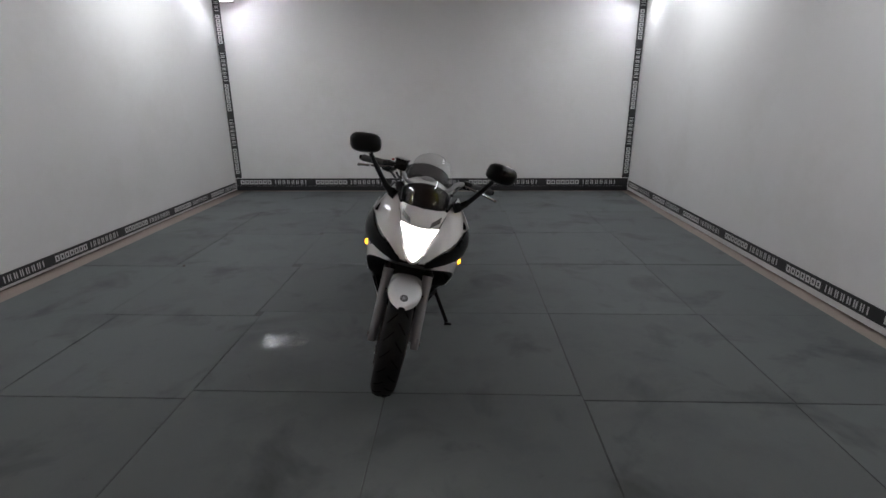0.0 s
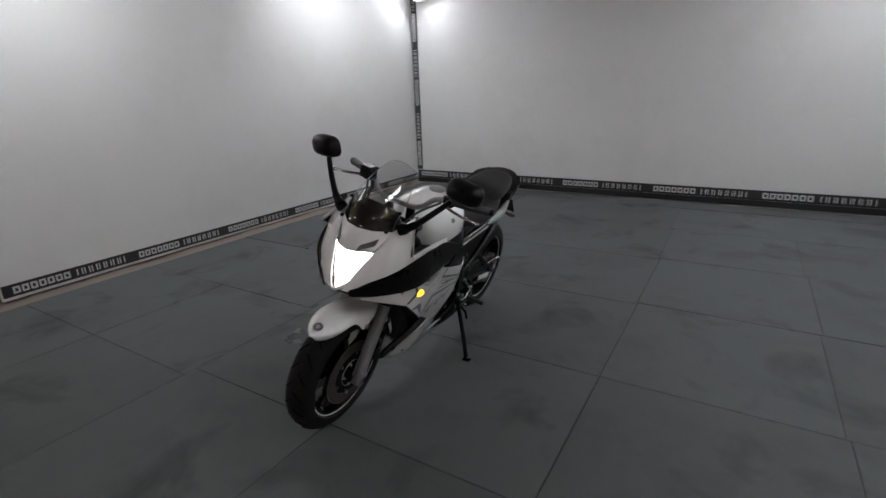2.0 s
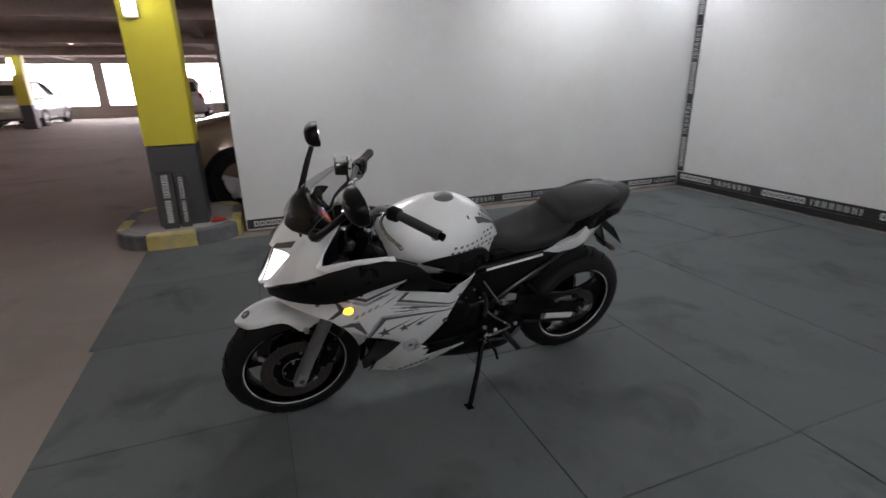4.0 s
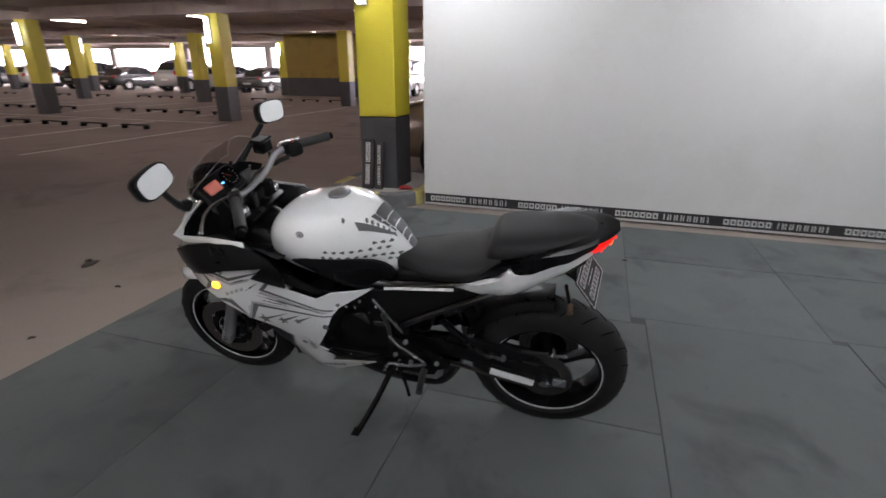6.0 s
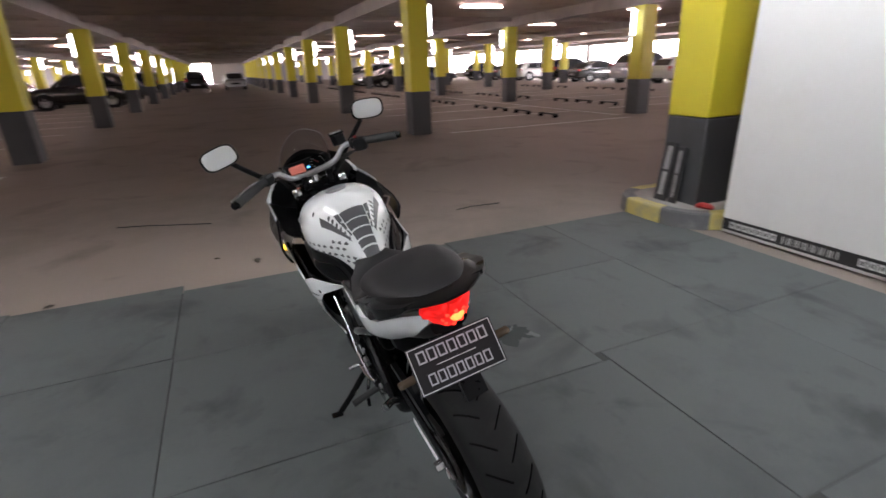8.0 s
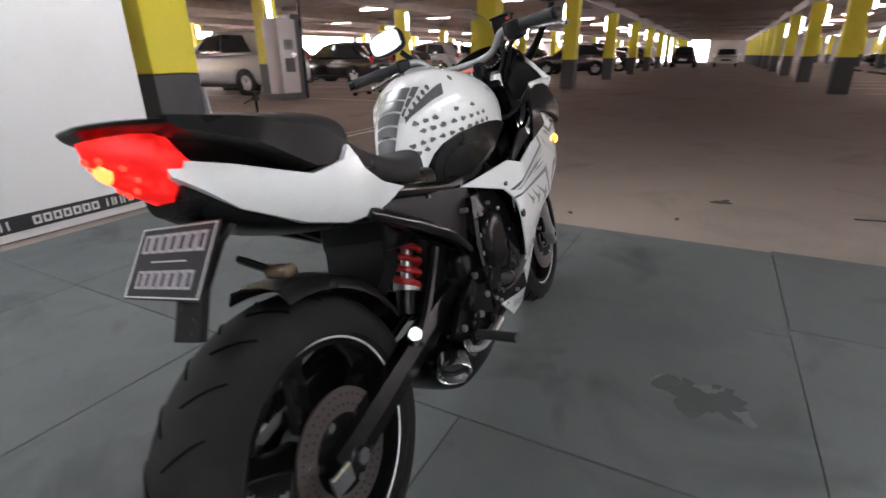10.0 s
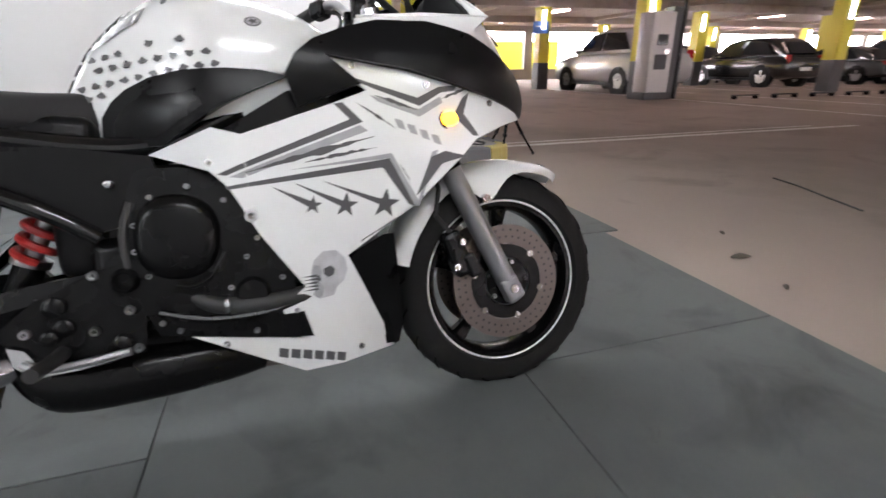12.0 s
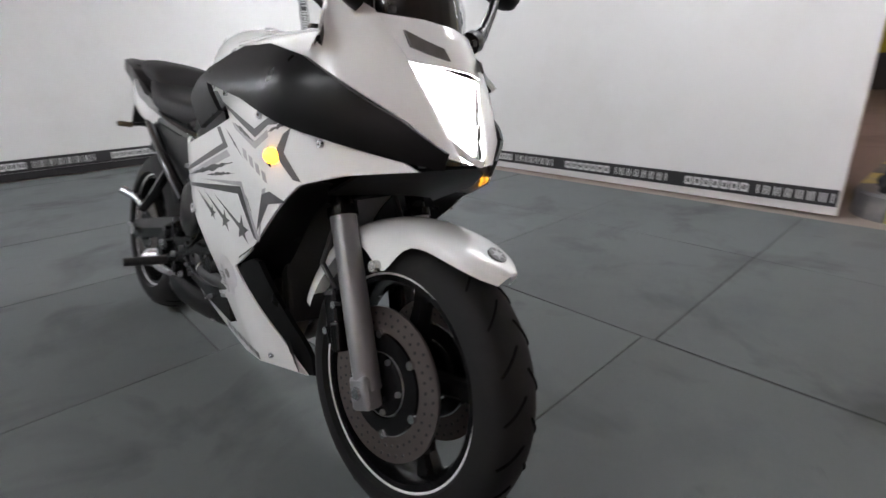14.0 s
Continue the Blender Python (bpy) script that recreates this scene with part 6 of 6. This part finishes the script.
rag = tagged(mesh_object("rag", red_rag, material("red_cloth", (0.35, 0.03, 0.03), 0.9, vary=0.2, grain=0.2), True), "crumpled red rag lying on the column island", "rag")
rag.matrix_world = pose(-3.6, 1.74, 0.132, 0, 0, 30)
bag_bm = bm_body([(-0.16, 0.06, 0.0, 0.05), (-0.1, 0.11, 0.0, 0.09), (0.02, 0.13, 0.0, 0.1), (0.12, 0.1, 0.0, 0.085), (0.17, 0.05, 0.0, 0.05)], 2.4, 18, 3)
for v in bag_bm.verts:
    v.co += Vector((1, 1, 0.5)) * noise.noise(v.co * 14) * 0.018
bag = tagged(mesh_object("camera_bag", bag_bm, material("black_fabric", (0.014, 0.014, 0.015), 0.8, vary=0.3, grain=0.3), True), "soft black bag lying on the column island", "bag")
bag.matrix_world = pose(2.8, 1.72, 0.132, 0, 0, 75)
for k, (cx, cy, n) in enumerate(((2.8, 1.22, 3), (2.82, 0.98, 2))):
    pts = [(cx + 0.09 * math.cos(a * 0.7) + 0.02 * math.sin(a * 2.3), cy + 0.07 * math.sin(a * 0.7), 0.14 + 0.004 * (a % 2)) for a in range(9 * n)]
    tagged(mesh_object("cable_coil", bm_tube(smooth_stations(pts, 3), 0.006, 6), RUBBER, True), "black cable lying in loose loops on the island", "cable", "loose cables")
sheet_bm = bm_box(0.02, 0.3, 0.62, (0, 0, 0.31), 0.004)
leaning = tagged(mesh_object("offcut_panel", sheet_bm, material("pale_offcut", (0.4, 0.41, 0.42), 0.6), False), "pale grey panel offcut leaning on the column", "panel")
leaning.matrix_world = pose(3.14, 1.02, 0.134, 8, 0, 90)


# ---- tripod ----
def tripod(m):
    ob = thing("tripod", "black camera tripod standing without a camera", "tripod", m)
    top = Vector((0, 0, 0.42))
    part("hub", bm_lathe([(-0.03, 0.02), (-0.02, 0.032), (0.02, 0.032), (0.03, 0.018)], 14, "Z", top, closed=False), SATIN, ob, smooth=True)
    part("centre_column", bm_tube([top - Vector((0, 0, 0.12)), top + Vector((0, 0, 0.22))], 0.012, 10), SATIN, ob, smooth=True)
    head = part("pan_head", bm_box(0.05, 0.05, 0.06, top + Vector((0, 0, 0.24)), 0.01), PLASTIC, ob)
    part("plate", bm_box(0.09, 0.06, 0.012, top + Vector((0, 0, 0.285)), 0.004), PLASTIC, head)
    part("pan_handle", bm_tube([top + Vector((0, 0.02, 0.235)), top + Vector((0.02, 0.13, 0.19))], 0.006, 8), PLASTIC, head)
    for k in range(3):
        a = radians(120 * k + 25)
        d = Vector((math.cos(a), math.sin(a), 0))
        knee, foot = top + d * 0.14 + Vector((0, 0, -0.21)), d * 0.27 + Vector((0, 0, 0.012))
        leg = part("leg", bm_tube([top + d * 0.025, knee], 0.0145, 10), SATIN, ob, smooth=True)
        part("lower_leg", bm_tube([knee, foot], 0.0105, 10), SATIN, leg, smooth=True)
        part("leg_clamp", bm_box(0.036, 0.03, 0.034, knee, 0.006), PLASTIC, leg)
        part("rubber_foot", bm_lathe([(-0.012, 0.012), (-0.008, 0.015), (0.012, 0.013)], 10, "Z", foot, closed=False), RUBBER, leg)


tripod(pose(2.85, 0.66, 0))


# ---- parked cars ----
GLASS_DARK = material("dark_car_glass", (0.02, 0.022, 0.025), 0.06, vary=0.1, rough_vary=0.02)
ALLOY_WHEEL = material("alloy_wheel", (0.5, 0.5, 0.51), 0.3, metal=0.8, vary=0.1)
LAMP_CLEAR = material("car_headlamp", (0.6, 0.6, 0.62), 0.15, vary=0.1)
LAMP_RED = material("car_tail_lamp", (0.4, 0.02, 0.02), 0.2, vary=0.1)
PAINTS = {name: material(name + "_car_paint", c, 0.22, metal=mt, vary=0.04, coat=0.7, rough_vary=0.04) for name, c, mt in (
    ("silver", (0.6, 0.61, 0.63), 0.35), ("black", (0.008, 0.008, 0.009), 0.0), ("graphite", (0.1, 0.105, 0.11), 0.4), ("brown", (0.26, 0.2, 0.16), 0.35), ("white", (0.65, 0.65, 0.65), 0.0), ("maroon", (0.09, 0.02, 0.02), 0.1))}


def car(name, label, paint, m, length=4.6, half=0.91, height=1.7, boxy=True, group="parked cars"):
    """A parked car, its front towards -y."""
    ob = thing(name, label, "car", m, group)
    k, w, h = length / 4.6, half / 0.92, height / 1.7
    body = bm_body([(-2.3 * k, 0.72 * h, 0.36, 0.72 * w), (-2.2 * k, 0.86 * h, 0.28, 0.86 * w), (-1.6 * k, 0.99 * h, 0.25, 0.92 * w), (-0.95 * k, 1.04 * h, 0.25, 0.925 * w), (1.5 * k, 1.07 * h, 0.25, 0.925 * w), (2.1 * k, 1.04 * h, 0.3, 0.9 * w), (2.25 * k, 0.98 * h, 0.34, 0.85 * w), (2.3 * k, 0.85 * h, 0.4, 0.78 * w)], 5.5, 28, 3)
    part("body", body, paint, ob, smooth=True)
    back = 2.15 if boxy else 1.75
    cabin = [(-1.15 * k, 1.03 * h, 0.8 * h, 0.8 * w), (-0.4 * k, 1.58 * h, 0.8 * h, 0.71 * w), (0.2 * k, 1.69 * h, 0.8 * h, 0.69 * w), ((1.45 if boxy else 0.7) * k, (1.66 if boxy else 1.66) * h, 0.8 * h, 0.69 * w), ((back - 0.25) * k, 1.38 * h, 0.8 * h, 0.72 * w), (back * k, 1.06 * h, 0.8 * h, 0.76 * w)]
    part("cabin", bm_body(cabin, 4.2, 28, 4), paint, ob, smooth=True)

    def side(y, z):
        u = max(0, min(1, (z / h - 1.03) / 0.62))
        return (0.83 - 0.155 * u ** 1.2) * w

    for s in (1, -1):
        part("front_window", bm_shell(((-0.82 * k, 1.1 * h), (-0.28 * k, 1.5 * h), (0.28 * k, 1.58 * h), (0.28 * k, 1.1 * h)), side, s, 0.0, 0.03, 0.12), GLASS_DARK, ob, "dark side glass", True)
        part("rear_window_side", bm_shell(((0.36 * k, 1.1 * h), (0.36 * k, 1.58 * h), ((1.2 if boxy else 0.8) * k, 1.54 * h), ((back - 0.55) * k, 1.12 * h)), side, s, 0.0, 0.03, 0.12), GLASS_DARK, ob, "dark side glass", True)
        part("headlamp", bm_box(0.34 * w, 0.2, 0.15 * h, (s * 0.62 * w, -2.14 * k, 0.74 * h), 0.05, rot=(14, 0, s * 16), segments=3), LAMP_CLEAR, ob, "clear headlamp", True)
        part("tail_lamp", bm_box(0.16 * w, 0.16, 0.34 * h if boxy else 0.2 * h, (s * 0.76 * w, 2.2 * k, 0.92 * h), 0.04, segments=3), LAMP_RED, ob, "red tail lamp", True)
        part("door_mirror", bm_box(0.2, 0.1, 0.14, (s * 0.98 * w, -0.72 * k, 1.1 * h), 0.04, segments=3), paint, ob, smooth=True)
        part("sill", bm_box(0.06, 2.1 * k, 0.1, (s * 0.9 * w, 0.02, 0.27), 0.02), PLASTIC, ob)
        for y, z in ((0.02, 0.94), (0.98, 0.96)):
            part("door_handle", bm_box(0.03, 0.17, 0.03, (s * 0.925 * w, y * k + 0.1, z * h), 0.01), paint, ob)
        for y in (-1.38, 1.36):
            r = 0.345 if boxy else 0.32
            c = (s * 0.83 * w, y * k, r)
            arch = bm_lathe([(s * 0.105, r + 0.07), (s * 0.105, r - 0.01), (-s * 0.1, r - 0.01), (-s * 0.1, r + 0.07)], 28, "X", c)
            wheel_ob = part("wheel", bm_lathe([(s * 0.085, 0.0005), (s * 0.09, 0.05), (s * 0.075, 0.06), (s * 0.075, r * 0.55), (s * 0.06, r * 0.6)], 20, "X", c, closed=False), ALLOY_WHEEL, ob, "alloy wheel", True)
            part("tyre", bm_lathe([(s * 0.1, r * 0.66), (s * 0.115, r * 0.8), (s * 0.1, r * 0.96), (s * 0.06, r), (-s * 0.1, r), (-s * 0.1, r * 0.6)], 32, "X", c), TYRE, wheel_ob, smooth=True)
            spokes = bmesh.new()
            for q in range(5):
                a = q * math.tau / 5
                bm_box(0.02, r * 0.17, r * 0.62, (c[0] + s * 0.085, c[1] + r * 0.34 * math.sin(a), c[2] + r * 0.34 * math.cos(a)), 0.006, spokes, (-math.degrees(a), 0, 0), 1)
            part("spokes", spokes, ALLOY_WHEEL, wheel_ob)
            part("wheel_arch", arch, PLASTIC, ob, smooth=True)
    part("windscreen", bm_loft([[(-0.72 * w, -1.08 * k, 1.08 * h), (0, -1.16 * k, 1.08 * h), (0.72 * w, -1.08 * k, 1.08 * h)], [(-0.6 * w, -0.42 * k, 1.57 * h), (0, -0.5 * k, 1.58 * h), (0.6 * w, -0.42 * k, 1.57 * h)]], thick=0.02, inward=(0, 1, -0.6)), GLASS_DARK, ob, "dark windscreen", True)
    part("rear_window", bm_loft([[(-0.62 * w, (back + 0.0) * k, 1.14 * h), (0, (back + 0.03) * k, 1.14 * h), (0.62 * w, (back + 0.0) * k, 1.14 * h)], [(-0.55 * w, (back - 0.3) * k, 1.5 * h), (0, (back - 0.26) * k, 1.5 * h), (0.55 * w, (back - 0.3) * k, 1.5 * h)]], thick=0.02, inward=(0, -1, -0.4)), GLASS_DARK, ob, "dark rear window", True)
    part("grille", bm_box(0.8 * w, 0.06, 0.16, (0, -2.27 * k, 0.62 * h), 0.02), PLASTIC, ob, "black grille")
    part("plate_blank", bm_box(0.5, 0.03, 0.11, (0, 2.3 * k, 0.62 * h), 0.004), LETTER, ob, "blank white plate")
    return ob


silver = car("suv", "silver off-road car parked among the columns", PAINTS["silver"], pose(12.85, -7.75, 0, 0, 0, 90), 4.75, 0.93, 1.85)
dark = car("suv", "glossy black sport utility car parked in a bay", PAINTS["black"], pose(14.15, -14.7, 0, 0, 0, 90), 4.6, 0.92, 1.68)
grey = car("sedan", "dark grey saloon car parked in a bay", PAINTS["graphite"], pose(14.3, -19.7, 0, 0, 0, 90), 4.6, 0.9, 1.45, False)
brown = car("estate_car", "brown metallic car parked behind the white panel", PAINTS["brown"], pose(-5.45, 3.4, 0, 0, 0, 0), 4.7, 0.93, 1.8)
white = car("hatchback", "white car parked by the bright openings", PAINTS["white"], pose(-25.5, -11.0, 0, 0, 0, -90), 4.2, 0.88, 1.52)
maroon = car("hatchback", "dark red car parked far off", PAINTS["maroon"], pose(21.0, -5.6, 0, 0, 0, 90), 4.2, 0.88, 1.52)
# west row: more white and silver cars, the openings' glare put into their paint
for src, x, y, turn in ((dark, 12.6, 1.55, 90), (grey, 16.5, -1.6, 90), (silver, 14.3, -23.0, 90), (dark, 14.3, -26.0, 90), (grey, 14.3, -29.0, 90), (silver, 14.3, -32.0, 90),
                        (grey, 14.3, -36, 90), (dark, 14.3, -39.5, 90), (silver, 19.5, -13.4, -90), (dark, 19.5, -17.2, -90), (grey, 19.5, -21.0, -90), (white, 19.5, -25.0, -90),
                        (white, -1.3, -47.0, 180), (dark, 1.8, -45.0, 0),
                        (grey, -25.5, 3.0, -90), (silver, -25.5, -0.4, -90), (silver, -25.5, -6.6, -90), (white, -25.5, -8.9, -90), (grey, -25.5, -15.5, -90), (white, -25.5, -18.2, -90),
                        (silver, -25.5, -21.2, -90), (grey, -25.5, -26.0, -90), (dark, -25.5, -29.0, -90), (white, -25.5, -34.0, -90), (grey, -25.5, -38.0, -90), (dark, -25.5, -43.0, -90),
                        (dark, -12.8, -34.0, 90), (grey, -12.8, -37.0, 90), (silver, -12.8, -40.4, 90), (dark, -12.8, -46.0, 90), (grey, -18.5, -41.0, -90), (dark, -18.5, -47.0, -90),
                        (dark, 6.6, -42.0, 90), (grey, 6.6, -46.0, 90), (silver, 6.6, -51.0, 90), (dark, 6.4, -26, 90), (grey, 6.4, -33.5, 90)):
    copy_thing(src, pose(x, y, 0, 0, 0, turn))


# ---- parking barriers, markings, payment post, core walls ----
def barrier(m):
    ob = thing("parking_barrier", "low dark folding parking barrier bolted to the floor", "parking barrier", m, "parking barriers")
    part("bar", bm_box(0.055, 0.82, 0.03, (0, 0, 0.09), 0.008), RUBBER, ob)
    for y in (-0.33, 0.33):
        part("foot", bm_box(0.14, 0.05, 0.075, (0, y, 0.0375), 0.01), SATIN, ob)
    return ob


bar_a = barrier(pose(8.15, -8.1, 0))
for k in range(1, 14):
    copy_thing(bar_a, pose(8.15, -8.1 - 1.28 * k, 0))
for x, y0, n in ((-7.9, -6.8, 24), (-11.6, -7.4, 20), (-18.0, -7.0, 16), (17.0, -12.6, 8)):
    for k in range(n):
        if k % 5 != 4:
            copy_thing(bar_a, pose(x, y0 - 1.3 * k, 0))
lines = bmesh.new()
for k in range(16):
    y = -5.4 - 2.45 * k
    bm_box(5.0, 0.09, 0.004, (-6.9, y, -0.0035), 0, lines)
    bm_box(5.0, 0.09, 0.004, (-13.4, y, -0.0035), 0, lines)
    bm_box(5.0, 0.09, 0.004, (6.6, y - 1.2, -0.0035), 0, lines)
    bm_box(5.0, 0.09, 0.004, (13.2, y - 1.2, -0.0035), 0, lines)
bm_box(0.09, 6.6, 0.004, (3.4, -1.6, -0.0035), 0, lines)
bm_box(0.04, 5.0, 0.004, (3.6, -1.8, -0.0035), 0, lines)
bm_box(0.09, 60.0, 0.004, (-9.6, -36.0, -0.0035), 0, lines)
structure("parking_lines", lines, LINE, "worn white parking bay lines on the garage floor", "road marking")
crack = bmesh.new()
for pts in (((0.4, -0.5), (0.7, -0.62), (1.0, -0.75), (1.25, -0.82)), ((-2.4, 0.25), (-2.1, 0.22), (-1.9, 0.26))):
    bm_tube([(x, y, -0.005) for x, y in pts], 0.008, 5, crack)
structure("floor_crack", crack, RUBBER, "dark filled crack in the concrete floor", "crack")
grit = material("floor_grit", (0.06, 0.05, 0.04), 0.9, vary=0.3)
for k, (x, y, s) in enumerate(((0.06, 0.79, 0.05), (-0.25, 0.9, 0.02), (-1.15, 0.2, 0.07), (-1.18, 0.14, 0.04), (-2.44, 3.98, 0.022), (0.35, 0.6, 0.02), (1.35, 1.02, 0.03), (-0.9, 0.75, 0.025))):
    bm = bm_body([(-s, 0.003, 0, s * 0.3), (-s * 0.3, 0.012, 0, s * 0.55), (s * 0.5, 0.01, 0, s * 0.4), (s, 0.003, 0, s * 0.2)], 2, 10, 2)
    ob = tagged(mesh_object("dirt_crumb", bm, grit, True), "small flat crumb of dirt on the floor", "dirt", "floor dirt")
    ob.matrix_world = pose(x, y, -0.003 if y < 1.1 else 0.003, 0, 0, 50 * k)


def payment_post(m):
    ob = thing("payment_terminal", "tall pale grey parking payment cabinet with dark screen", "ticket machine", m)
    case = material("pale_cabinet", (0.5, 0.49, 0.48), 0.4, vary=0.05)
    part("plinth", bm_box(0.8, 0.62, 0.16, (0, 0, 0.08), 0.015), GREY, ob)
    part("cabinet", bm_box(0.64, 0.5, 1.8, (0, 0, 1.06), 0.03, segments=3), case, ob, smooth=True)
    part("screen", bm_box(0.3, 0.02, 0.24, (0, -0.254, 1.35), 0.008), GLASS_DARK, ob, "dark screen")
    part("slot_panel", bm_box(0.34, 0.02, 0.34, (0, -0.254, 0.86), 0.008), GREY, ob, "dark service hatch")
    part("keypad", bm_box(0.14, 0.03, 0.12, (0.16, -0.254, 1.1), 0.008), STEEL, ob)


payment_post(pose(9.15, -6.1, 0, 0, 0, -90))
duct = thing("service_duct", "dark grey upright service duct beside the payment cabinet", "duct", pose(9.3, -6.72, 0))
part("casing", bm_box(0.36, 0.4, 2.1, (0, 0, 1.05), 0.015), GREY, duct)
sign = thing("bay_sign", "small blue information sign hanging on a column", "sign", pose(14.97, -6.12, 2.02))
part("panel", bm_box(0.03, 0.6, 0.38, (0, 0, 0), 0.006), material("blue_sign", (0.05, 0.13, 0.35), 0.5), sign)
part("text_bar", bm_box(0.034, 0.36, 0.04, (0, 0, 0.03), 0.003), LETTER, sign, "plain pale bar")
pipe = thing("conduit", "thin dark steel conduit rising to the ceiling", "pipe", pose(8.9, -6.62, 0))
part("tube", bm_tube([(0, 0, 0), (0, 0, CEIL)], 0.04, 10), SATIN, pipe, smooth=True)
# wall yellow with the far core's shade put into its colour
SHADED_YELLOW = material("shaded_yellow_paint", (0.3, 0.21, 0.03), 0.6, vary=0.1, scale=1.0, grain=0.05, grain_scale=60, stain=(0.22, 0.15, 0.03))
for name, x, y, sx, sy in (("wall_core_west", -17.4, 5.4, 3.6, 7.8), ("wall_core_far", -22.5, -9.9, 0.8, 4.4), ("wall_core_east", 20.5, 3.6, 8.0, 8.0)):
    core = structure(name, bm_box(sx, sy, CEIL - 0.9, (x, y, 0.9 + (CEIL - 0.9) / 2 - 0.002), 0.01), OUTER if x == -17.4 else SHADED_YELLOW if x < 0 else YELLOW, "stair core wall with a dark grey painted foot", "wall")
    low = part("skirting", bm_box(sx + 0.004, sy + 0.004, 0.9, (x, y, 0.45), 0.006), GREY, core, "dark grey painted lower wall")
structure("wall_yellow_far", bm_box(0.12, 10.4, 2.3, (30.6, -10.7, 1.15), 0.01), YELLOW, "bright yellow hoarding in the sun outside the far opening", "wall")

# ---- wet patch on the sheets ----
wet = bmesh.new()
rim = []
for k in range(56):
    a = k * math.tau / 56
    d = 0.1 * (1 + 0.75 * noise.noise(Vector((math.cos(a) * 1.3, math.sin(a) * 1.3, 4.2))) + 0.3 * noise.noise(Vector((math.cos(a) * 5, math.sin(a) * 5, 1.7))))
    rim.append(wet.verts.new((1.25 * d * math.cos(a), d * math.sin(a), 0.0012)))
centre = wet.verts.new((0, 0, 0.0026))
for k in range(56):
    wet.faces.new((centre, rim[k], rim[(k + 1) % 56]))
puddle = tagged(mesh_object("puddle", wet, material("wet_floor", (0.078, 0.085, 0.086), 0.26, vary=0.2, scale=8, grain=0.5, grain_scale=45, rough_vary=0.08), True), "small glossy wet patch on the grey floor sheets", "puddle")
puddle.matrix_world = pose(-1.12, 2.64, 0.0025)
